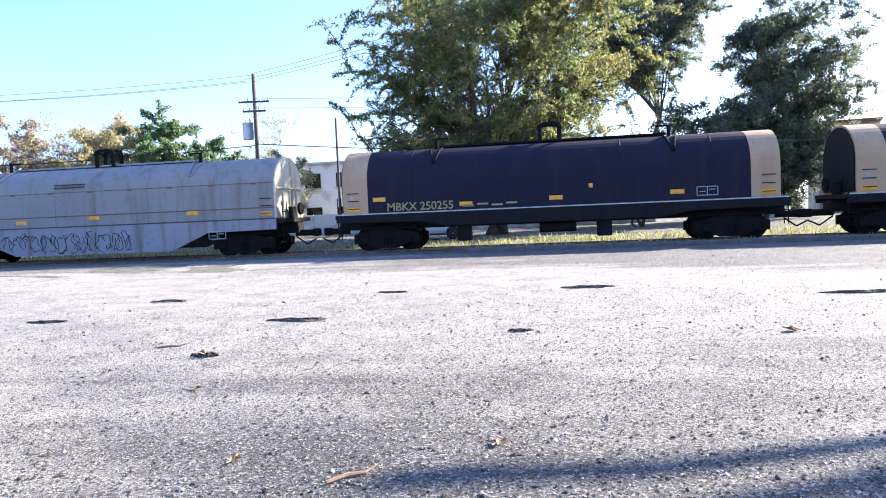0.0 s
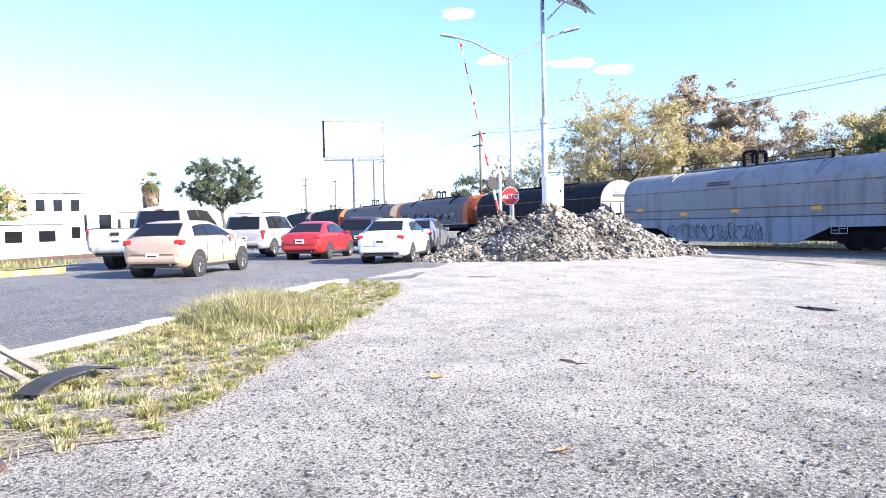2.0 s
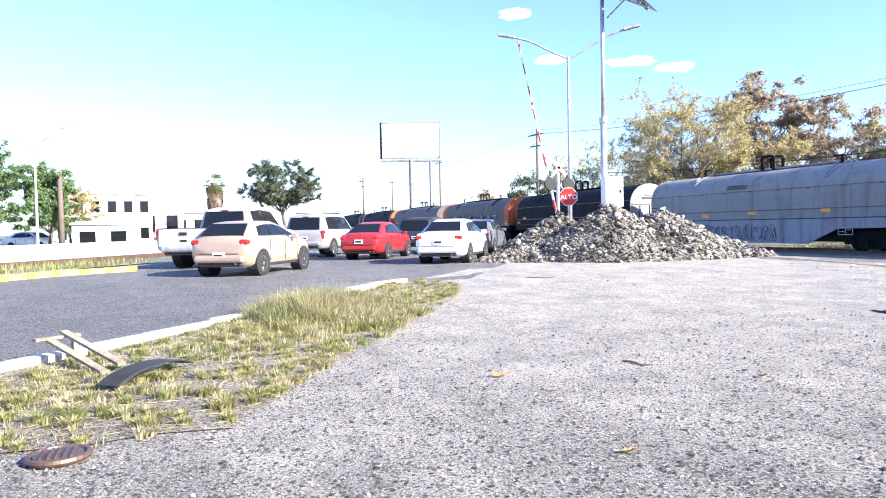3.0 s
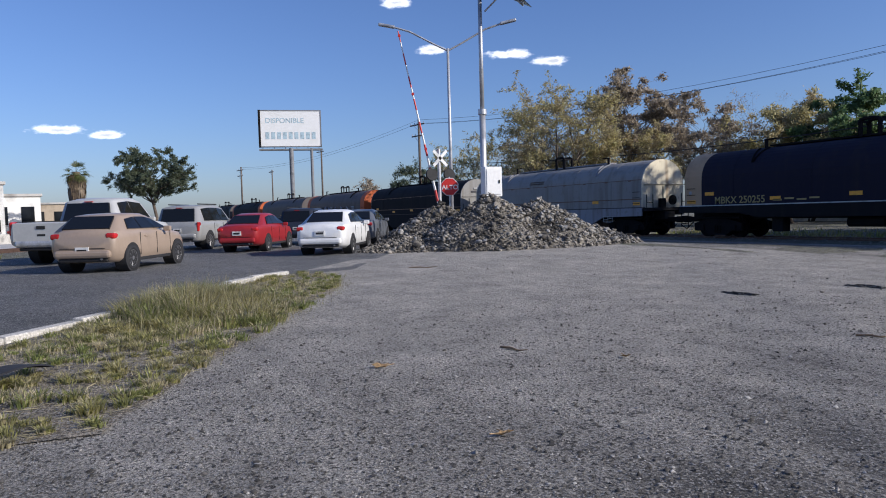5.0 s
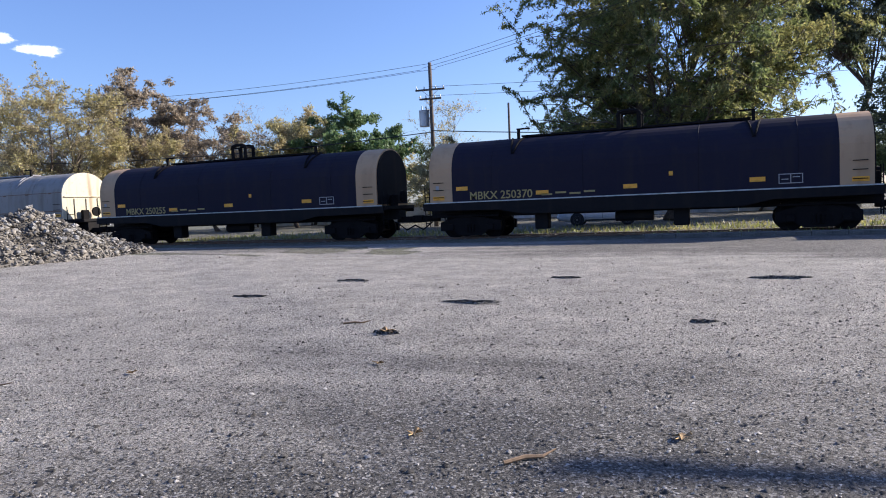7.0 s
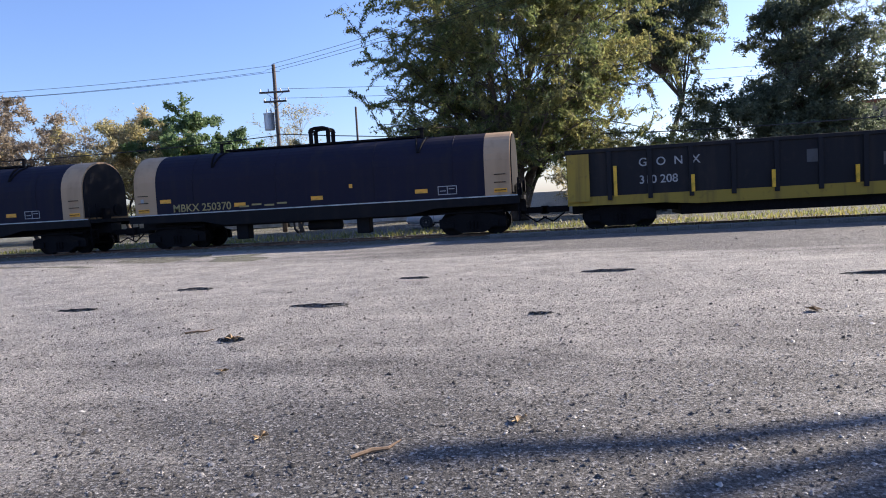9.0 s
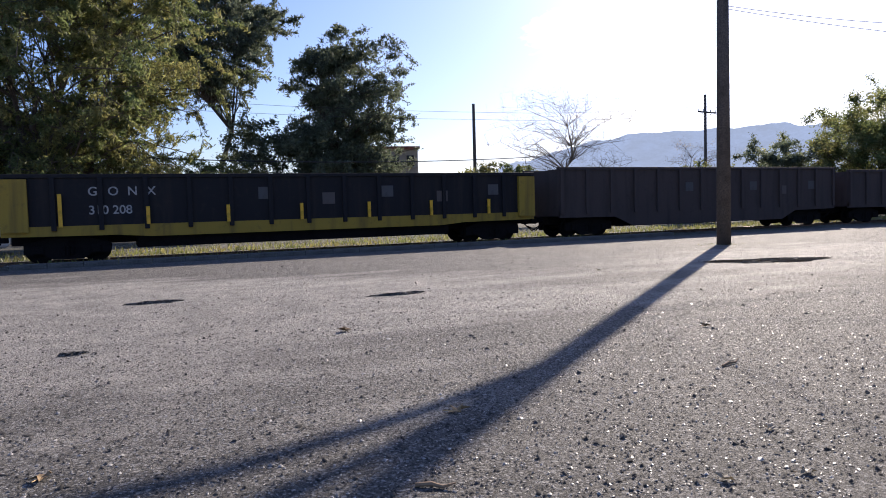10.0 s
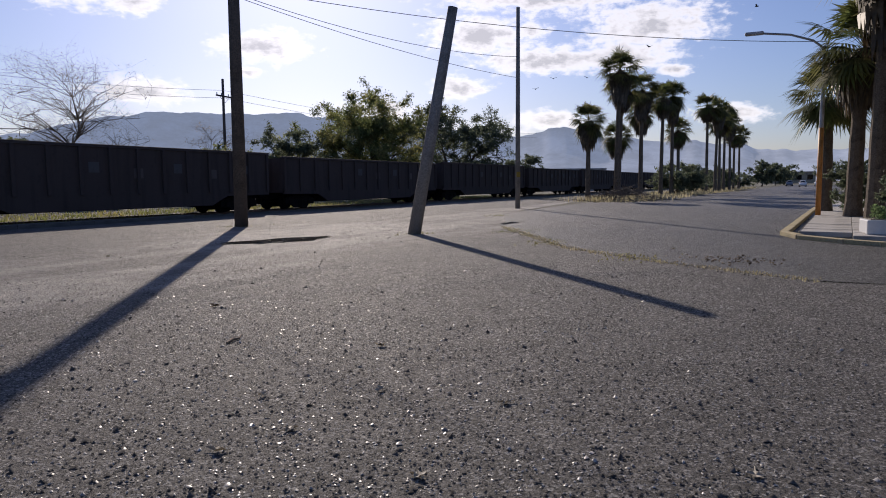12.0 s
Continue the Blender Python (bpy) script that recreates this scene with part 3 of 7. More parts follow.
def lettering(body, size, material, parent, m, name="lettering"):
    cu = bpy.data.curves.new(name, "FONT")
    cu.body, cu.size, cu.extrude, cu.offset = body, size, 0.004, 0.012 * size
    cu.align_x = "LEFT"
    tmp = bpy.data.objects.new(name, cu)
    me = bpy.data.meshes.new_from_object(tmp)
    bpy.data.objects.remove(tmp)
    me.name = name
    me.materials.clear(); me.materials.append(material)
    ob = new(name, me)
    ob.parent = parent
    ob.matrix_basis = m
    return ob


def on_side(x, y, z):
    """A pose on the side of a car that faces -y."""
    return pose(x, y, z, 90, 0, 0)


def make_wheelset():
    bm = bmesh.new()
    for s in (-1, 1):
        rod(bm, (0, s * 0.72 - 0.065, 0), (0, s * 0.72 + 0.065, 0), 0.46, sides=28)
        rod(bm, (0, s * 0.64 - 0.02, 0), (0, s * 0.64 + 0.02, 0), 0.49, sides=28)
        rod(bm, (0, s * 0.79, 0), (0, s * 0.93, 0), 0.12, sides=12)
    rod(bm, (0, -0.95, 0), (0, 0.95, 0), 0.075, sides=10)
    for k in range(5):
        a = 2 * math.pi * k / 5
        box(bm, (0.06, 1.6, 0.06), (0.27 * math.cos(a), 0, 0.27 * math.sin(a)))
    return part("wheelset", bm, M_DARK_STEEL)


WHEELSETS = []
WHEEL_MESH = []


def bogie(parent, x):
    """Side frames, bolster, springs and two wheelsets."""
    bm = bmesh.new()
    for s in (-1, 1):
        prism(bm, [(-1.32, 0.36), (-1.32, 0.72), (-0.7, 0.86), (-0.5, 1.02), (0.5, 1.02), (0.7, 0.86), (1.32, 0.72), (1.32, 0.36), (0.76, 0.34), (0.45, 0.16), (-0.45, 0.16), (-0.76, 0.34)], s * 1.08 - 0.08, s * 1.08 + 0.08)
        for k in (-0.14, 0, 0.14):
            rod(bm, (k, s * 1.17, 0.3), (k, s * 1.17, 0.6), 0.055, sides=8)
        for k in (-0.87, 0.87):
            box(bm, (0.3, 0.2, 0.26), (k, s * 1.13, 0.5), bevel=0.03)
    box(bm, (0.36, 2.2, 0.3), (0, 0, 0.66))
    box(bm, (2.3, 1.7, 0.3), (0, 0, 0.92))
    for s in (-1, 1):
        rod(bm, (-1.25, s * 1.2, 0.95), (1.25, s * 1.2, 0.95), 0.04, sides=6)
    b = part("bogie", bm, M_DARK_STEEL, parent)
    b.matrix_basis = pose(x, 0, 0)
    for k in (-0.87, 0.87):
        if not WHEEL_MESH:
            w = make_wheelset()
            WHEEL_MESH.append(w.data)
        else:
            w = new("wheelset", WHEEL_MESH[0])
        w.parent = parent
        w.matrix_basis = pose(x + k, 0, 0.52)
        WHEELSETS.append((w, x + k))


def coupler(parent, x, s):
    bm = bmesh.new()
    box(bm, (0.95, 0.22, 0.25), (x + s * 0.4, 0, 0.88), bevel=0.03)
    box(bm, (0.3, 0.36, 0.32), (x + s * 0.85, 0, 0.88), bevel=0.05)
    rod(bm, (x + s * 0.1, -0.45, 0.75), (x + s * 0.55, -0.42, 0.42), 0.03, sides=6)
    rod(bm, (x + s * 0.55, -0.42, 0.42), (x + s * 0.95, -0.4, 0.62), 0.03, sides=6)
    part("coupler", bm, M_DARK_STEEL, parent)


def hood_section(z0, w, zs, zt):
    """Half-round hood: straight sides from z0 to zs, then an arc to zt."""
    pts = [(-w, z0), (-w, zs)]
    for k in range(1, 20):
        a = math.pi * k / 20
        pts.append((-w * math.cos(a), zs + (zt - zs) * math.sin(a) ** 0.85))
    pts += [(w, zs), (w, z0)]
    return pts


def shell(bm, x0, x1, sec, ends=True):
    a = [bm.verts.new((x0, y, z)) for y, z in sec]
    b = [bm.verts.new((x1, y, z)) for y, z in sec]
    for i in range(len(sec) - 1):
        bm.faces.new((a[i], a[i + 1], b[i + 1], b[i]))
    if ends:
        bm.faces.new(a[::-1]); bm.faces.new(b)
        bm.faces.new((a[0], b[0], b[-1], a[-1]))
    bmesh.ops.recalc_face_normals(bm, faces=bm.faces)


def plate(parent, name, x, z, w, h, material, y, label="", t=0.012):
    bm = box(bmesh.new(), (w, t, h), (0, 0, 0))
    p = part(name, bm, material, parent, label)
    p.matrix_basis = pose(x, y, z)
    return p


def coil_car(x0, length, hood_m, band_m, sill_m, label, code=None, fish=False, bands=True, graffiti=None, end_m=None):
    """A covered coil-steel car with its left end at x0, at the start of the clip."""
    car = thing("coil_car", pose(x0 + length / 2, TRACK_Y, 0), label, "railcar", group="cars of the freight train")
    L = length / 2
    HW, Z0, ZS, ZT = 1.5, 1.52, 2.62, 4.06
    sec = hood_section(Z0, HW, ZS, ZT)
    b = 1.0 if bands else 0.06
    bm = bmesh.new()
    shell(bm, -L + b, L - b, sec)
    part("hood", bm, hood_m, car)
    for s in (-1, 1):
        bm = bmesh.new()
        shell(bm, s * L, s * (L - b), [(y * 1.002, z + 0.002) for y, z in sec])
        part("hood_end", bm, band_m, car, "painted hood end")
        if not bands:
            part("end_stiffener", box(bmesh.new(), (0.07, 2.8, 0.06), (s * (L + 0.035), 0, 2.75), bevel=0.015), band_m, car)
            for k in (-0.75, 0.0, 0.75):
                part("end_stiffener", box(bmesh.new(), (0.06, 0.06, 1.1), (s * (L + 0.03), k, 2.1), bevel=0.015), band_m, car)
        if hood_m is M_NAVY:                  # dark sheet over the end, inside the painted lip
            bm = bmesh.new()
            shell(bm, s * (L + 0.002), s * (L + 0.05), [(y * 0.95, 1.6 + (z - 1.52) * 0.94) for y, z in sec])
            part("end_sheet", bm, M_BLACK_CAR, car, "dark sheet over the hood end")
    for k in (0.17, 0.4, 0.66, 0.86):
        bm = bmesh.new()
        for i in range(len(sec) - 1):
            (ya, za), (yb, zb) = sec[i], sec[i + 1]
            rod(bm, (0, ya * 1.004, za), (0, yb * 1.004, zb), 0.009, sides=4, caps=False)
        part("hood_seam", bm, hood_m, car).matrix_basis = pose(-L + k * length, 0, 0)
    if fish:                                  # long seams with their clips, and rust below them
        plate(car, "long_seam", 0, 2.98, length - 0.1, 0.03, M_RAIL, -1.462, t=0.05)
        plate(car, "rust_line", 0, 1.98, length - 0.1, 0.05, M_RAIL, -1.505, t=0.02)
        for k in range(9):
            plate(car, "clip", -L + 0.9 + k * (length - 1.8) / 8, 2.96, 0.2, 0.07, M_RAIL, -1.475, t=0.06)
    # walkway along the top, lifting loops and corner hooks
    bm = box(bmesh.new(), (length * 0.54, 0.55, 0.07), (length * 0.0, 0, ZT + 0.06))
    for k in range(12):
        box(bm, (0.05, 0.5, 0.1), (-length * 0.25 + k * length * 0.5 / 11, 0, ZT + 0.0))
    part("roof_walk", bm, sill_m if fish else M_DARK_STEEL, car)
    # lifting frame: two inverted U plates with a cross bar
    bm = bmesh.new()
    for yy in (-0.3, 0.3):
        for xx in (-0.38, 0.38):
            box(bm, (0.17, 0.07, 0.66), (xx, yy, ZT + 0.33), bevel=0.015)
        lug(bm, *tube([(-0.44, yy, ZT + 0.5), (-0.36, yy, ZT + 0.66), (-0.18, yy, ZT + 0.71), (0.18, yy, ZT + 0.71), (0.36, yy, ZT + 0.66), (0.44, yy, ZT + 0.5)], 0.075, 6))
    for xx in (-0.38, 0.38):
        box(bm, (0.08, 0.6, 0.08), (xx, 0, ZT + 0.6))
    part("lifting_loop", bm, M_DARK_STEEL, car)
    arc = [(y, z) for y, z in sec if -1.36 < y < -0.3]
    for s in (-1, 1):
        # forked strap from the walkway down the curve of the hood, and the short post over it
        xc = s * length * 0.275
        for side in (-1, 1):
            bm = bmesh.new()
            for i in range(len(arc) - 1):
                (ya, za), (yb, zb) = arc[i], arc[i + 1]
                ua, ub = i / (len(arc) - 1), (i + 1) / (len(arc) - 1)
                rod(bm, (xc + side * (0.03 + 0.2 * ua), ya * 1.015, za + 0.03), (xc + side * (0.03 + 0.2 * ub), yb * 1.015, zb + 0.03), 0.035, sides=6)
            part("hood_strap", bm, sill_m if fish else M_DARK_STEEL, car)
        bm = box(bmesh.new(), (0.12, 0.1, 0.5), (xc, -0.4, ZT + 0.12), bevel=0.015)
        box(bm, (0.55, 0.08, 0.06), (xc - s * 0.2, -0.4, ZT + 0.34))
        part("stacking_hook", bm, M_DARK_STEEL, car)
    # painted marks worn to a few bars, and grab irons at the hood's foot
    if code:
        for k in range(4):
            plate(car, "worn_mark", -L + 4.95 + 0.55 * k, 1.7 + 0.05 * (k % 2), 0.42, 0.07, M_LETTER, -1.512)
        for k, mtl in enumerate((M_STENCIL, M_REFLECT)):
            plate(car, "worn_mark", -L + 0.35 + 9.2 * k, 2.15 + 0.1 * k, 0.14, 0.16, mtl, -1.515)
    for s in (-1, 1):
        for k in range(3):
            bm = rod(bmesh.new(), (s * (L - 0.2), -1.58, 1.75 + 0.3 * k), (s * (L - 0.62), -1.58, 1.75 + 0.3 * k), 0.016, sides=5)
            for e in (0.2, 0.62):
                rod(bm, (s * (L - e), -1.49, 1.75 + 0.3 * k), (s * (L - e), -1.585, 1.75 + 0.3 * k), 0.014, sides=5)
            part("grab_iron", bm, M_DARK_STEEL, car)
    # underframe
    bm = bmesh.new()
    box(bm, (length + 0.7, 3.0, 0.16), (0, 0, 1.44))
    box(bm, (length + 0.9, 0.7, 0.42), (0, 0, 1.1))
    part("underframe", bm, M_BLACK_CAR, car)
    bm = bmesh.new()
    if fish:
        prism(bm, [(-L, 1.52), (-L, 1.1), (-L * 0.64, 1.05), (-L * 0.44, 0.36), (L * 0.44, 0.36), (L * 0.64, 1.05), (L, 1.1), (L, 1.52)], -1.56, -1.48)
        prism(bm, [(-L, 1.52), (-L, 1.1), (-L * 0.64, 1.05), (-L * 0.44, 0.36), (L * 0.44, 0.36), (L * 0.64, 1.05), (L, 1.1), (L, 1.52)], 1.48, 1.56)
    else:
        prism(bm, [(-L - 0.3, 1.52), (-L - 0.3, 1.22), (-L * 0.62, 1.18), (-L * 0.5, 0.98), (L * 0.5, 0.98), (L * 0.62, 1.18), (L + 0.3, 1.22), (L + 0.3, 1.52)], -1.56, -1.46)
        prism(bm, [(-L - 0.3, 1.52), (-L - 0.3, 1.22), (-L * 0.62, 1.18), (-L * 0.5, 0.98), (L * 0.5, 0.98), (L * 0.62, 1.18), (L + 0.3, 1.22), (L + 0.3, 1.52)], 1.46, 1.56)
        for k in (-0.21, 0.12):
            box(bm, (0.55, 0.5, 0.75), (length * k, -0.9, 0.72), bevel=0.05)
        rod(bm, (-0.5, -0.8, 0.75), (0.9, -0.8, 0.75), 0.2, sides=12)
    part("side_sill", bm, sill_m, car)
    plate(car, "sill_edge", 0, 1.535, length + 0.5, 0.045, M_SILL_LINE if not fish else M_RUST_GON, -1.565)
    # reflectors, data panel and lettering
    for k in ((-0.475, 1.72), (-0.41, 2.08), (-0.2, 1.78), (0.01, 1.86), (0.28, 1.88), (0.475, 1.74)):
        plate(car, "reflector", length * k[0], k[1], 0.5, 0.16, M_REFLECT, -1.512)
    for (xx, zz, w, h) in ((0, 0.155, 0.74, 0.03), (0, -0.155, 0.74, 0.03), (-0.36, 0, 0.03, 0.33), (0.36, 0, 0.03, 0.33), (0, 0, 0.03, 0.3), (0.17, 0.05, 0.22, 0.03), (-0.18, -0.02, 0.22, 0.03)):
        plate(car, "data_panel", length * 0.345 + xx, (1.86 if not fish else 0.95) + zz, w, h, M_STENCIL, -1.513 if not fish else -1.568)
    if code:
        lettering(code, 0.44, M_LETTER, car, on_side(-L + 1.75, -1.515, 1.62))
    if graffiti:
        rng = random.Random(graffiti)
        xx = -L * 0.6
        while xx < L * 0.2:
            # letters of two or three curved strokes, loops and ticks
            tall = rng.uniform(0.28, 0.42)
            for q in range(rng.choice((2, 3, 3))):
                a0, sw, r0 = rng.uniform(0, 6.28), rng.uniform(1.2, 5.2) * rng.choice((-1, 1)), rng.uniform(0.09, 0.22)
                ox, oz = xx + rng.uniform(-0.12, 0.12), 0.86 + rng.uniform(-0.12, 0.12)
                pts = [(ox + r0 * math.cos(a0 + sw * i / 7) + 0.05 * i * rng.uniform(-0.6, 0.6), -1.567, oz + tall * math.sin(a0 + sw * i / 7)) for i in range(8)]
                bm = bmesh.new()
                lug(bm, *tube(pts, 0.013, 4))
                part("graffiti_stroke", bm, M_SCRAWL, car, "scrawled dark graffiti")
            xx += rng.uniform(0.34, 0.52)
        for zz in (3.3, 3.18):
            for k in range(9):
                plate(car, "stencil_bar", -1.6 + k * 0.16, zz, 0.09, 0.045, M_BROWN_CAR, -1.47 + (0.14 if zz > 3.2 else 0.1), t=0.3)
    for s in (-1, 1):
        bogie(car, s * (L - 1.6))
        coupler(car, s * (L + 0.3), s)
        bm = bmesh.new()
        for k in range(4):
            rod(bm, (s * (L + 0.25), -1.45, 0.7 + 0.36 * k), (s * (L + 0.25), -1.0, 0.7 + 0.36 * k), 0.02, sides=5)
        for yy in (-1.45, -1.0):
            rod(bm, (s * (L + 0.25), yy, 0.55), (s * (L + 0.25), yy, 2.2), 0.022, sides=5)
        part("end_ladder", bm, M_DARK_STEEL, car)
        bm = bmesh.new()
        rod(bm, (s * (L + 0.32), 0.3, 1.9), (s * (L + 0.42), 0.3, 1.9), 0.26, sides=14)
        box(bm, (0.2, 0.4, 0.5), (s * (L + 0.22), -0.3, 1.75), bevel=0.03)
        part("brake_wheel", bm, M_DARK_STEEL, car)
    return car


def lug(bm, vs, fs):
    made = [bm.verts.new(v) for v in vs]
    for f in fs:
        bm.faces.new([made[i] for i in f])


def gondola(x0, length, height, side_m, trim_m, label, code=None, stakes=True):
    car = thing("gondola_car", pose(x0 + length / 2, TRACK_Y, 0), label, "railcar", group="cars of the freight train")
    L, W = length / 2, 1.5
    low = 0.86 if stakes else 0.5
    for s in (-1, 1):
        part("side_wall", box(bmesh.new(), (length, 0.08, height - 1.05), (0, s * W, (height + 1.05) / 2)), side_m, car)
        part("end_wall", box(bmesh.new(), (0.1, 2 * W - 0.09, height - 1.05), (s * (L - 0.05), 0, (height + 1.05) / 2)), side_m, car)
        part("top_chord", box(bmesh.new(), (length + 0.1, 0.2, 0.14), (0, s * W, height + 0.03), bevel=0.02), side_m, car)
    part("car_floor", box(bmesh.new(), (length - 0.2, 2 * W - 0.1, 0.12), (0, 0, 1.1)), side_m, car)
    n = round(length / 1.45)
    first = part("side_post", box(bmesh.new(), (0.16, 0.1, height - 1.15), (0, 0, (height + 1.12) / 2), bevel=0.015), side_m, car)
    first.matrix_basis = pose(-L + 0.1, -W - 0.085, 0)
    for k in range(1, n + 1):
        p = new("side_post", first.data)
        p.parent = car
        p.matrix_basis = pose(-L + 0.1 + k * (length - 0.2) / n, -W - 0.085, 0)
    bm = bmesh.new()
    for s in (-1, 1):
        prism(bm, [(-L, 1.3), (-L, 0.98), (-L * 0.66, 0.95), (-L * 0.55, low), (L * 0.55, low), (L * 0.66, 0.95), (L, 0.98), (L, 1.3)], s * (W + 0.01) - 0.06, s * (W + 0.01) + 0.06)
    part("side_sill", bm, trim_m, car)
    bm = box(bmesh.new(), (length * 0.6, 2.5, 0.5), (0, 0, 0.72), bevel=0.04)
    box(bm, (length - 0.3, 0.8, 0.4), (0, 0, 0.85))
    part("centre_sill", bm, M_DARK_STEEL, car)
    if stakes:
        for s in (-1, 1):
            plate(car, "end_panel", s * (L - 0.42), 2.0, 0.8, 1.75, trim_m, -W - 0.1, "yellow end panel", t=0.2)
        for k in range(7):
            plate(car, "stake", -L + 1.75 + k * 2.72, 1.6 + (0.22 if k == 0 else 0), 0.12, 0.62 + (0.5 if k == 0 else 0), M_STAKE, -W - 0.15, "yellow painted stake", t=0.06)
    for k in range(5):
        plate(car, "patch_panel", -L + length * (0.42 + 0.12 * k), 2.2 + 0.12 * (-1) ** k, 0.5, 0.45, M_BROWN_CAR if k % 2 else M_WORN_PATCH, -W - 0.046, t=0.012)
    if code:
        a, b2 = code
        for i, ch in enumerate(a):
            lettering(ch, 0.42, M_STENCIL, car, on_side(-L + 2.6 + 0.62 * i, -W - 0.05, 2.32))
        lettering(b2, 0.42, M_STENCIL, car, on_side(-L + 2.6, -W - 0.05, 1.68))
    for s in (-1, 1):
        bogie(car, s * (L - 1.9))
        coupler(car, s * (L + 0.05), s)
    return car


TRAIN = []


def spray(car, length):
    """Broad pale and blue strokes over the hood's side."""
    rng = random.Random(12)
    for k in range(26):
        x = -length * 0.42 + k * length * 0.75 / 25
        pts = [(x + rng.uniform(-0.4, 0.5), -1.53, 2.0 + rng.uniform(-0.35, 0.6)) for _ in range(5)]
        bm = bmesh.new()
        vs, fs = tube(pts, 0.07, 4)
        lug(bm, vs, fs)
        part("graffiti_stroke", bm, (M_GRAFFITI, M_STENCIL, M_SCRAWL)[k % 3], car, "sprayed graffiti stroke")


def build_train():
    navy = "navy blue coil car with tan hood ends on the railway"
    TRAIN.append(coil_car(-8.1, 16.2, M_NAVY, M_TAN, M_BLACK_CAR, navy, "MBKX 250255"))
    TRAIN.append(coil_car(10.6, 15.9, M_NAVY, M_TAN, M_BLACK_CAR, navy, "MBKX 250370"))
    TRAIN.append(coil_car(-27.2, 16.3, M_GREY_HOOD, M_CREAM, M_GREY_SILL, "pale grey coil car with rust streaks and blue graffiti", None, True, False, 7))
    TRAIN.append(coil_car(-46.4, 17.0, M_BLACK_CAR, M_GREY_HOOD, M_BLACK_CAR, "black coil car with a pale hood end", None, True, False))
    for zz, w in ((3.35, 0.7), (3.12, 1.1)):
        bm = box(bmesh.new(), (0.02, w, 0.13), (8.54, 0, zz))
        part("stencil_bar", bm, M_STENCIL if zz > 3.2 else M_SCRAWL, TRAIN[-1])
    TRAIN.append(coil_car(-65.8, 17.6, M_BROWN_CAR, M_ORANGE, M_BLACK_CAR, "graffiti-covered coil car with orange hood ends"))
    spray(TRAIN[-1], 17.6)
    TRAIN.append(coil_car(-86.6, 18.6, M_BROWN_CAR, M_BROWN_CAR, M_BLACK_CAR, "dull brown coil car further along the train"))
    TRAIN.append(coil_car(-106.6, 18.2, M_BLACK_CAR, M_ORANGE, M_BLACK_CAR, "dark coil car with an orange hood end"))
    TRAIN.append(coil_car(-126.6, 18.2, M_BLACK_CAR, M_BROWN_CAR, M_BLACK_CAR, "dark coil car at the far end of the train"))
    TRAIN.append(gondola(28.6, 20.4, 2.95, M_GONDOLA, M_YELLOW, "black gondola car with yellow stakes and end panels", ("GONX", "310 208")))
    x = 50.4
    for k in range(9):
        TRAIN.append(gondola(x, 18.6, 3.2 if k % 2 == 0 else 3.05, M_RUST_GON, M_RUST_GON, "dark rusty gondola car with patched sides", None, False))
        x += 19.9


build_train()


# ---- trees ----
def limb_path(a, b, rng, sag, n=5):
    a, b = Vector(a), Vector(b)
    out = []
    for i in range(n + 1):
        k = i / n
        p = a.lerp(b, k)
        p.z += sag * math.sin(math.pi * k)
        if 0 < i < n:
            p += Vector(rng.normal(0, 0.035 * (b - a).length, 3))
        out.append(p)
    return out


def ball(rng, n):
    v = rng.normal(0, 1, (n, 3))
    return v / np.linalg.norm(v, axis=1)[:, None]


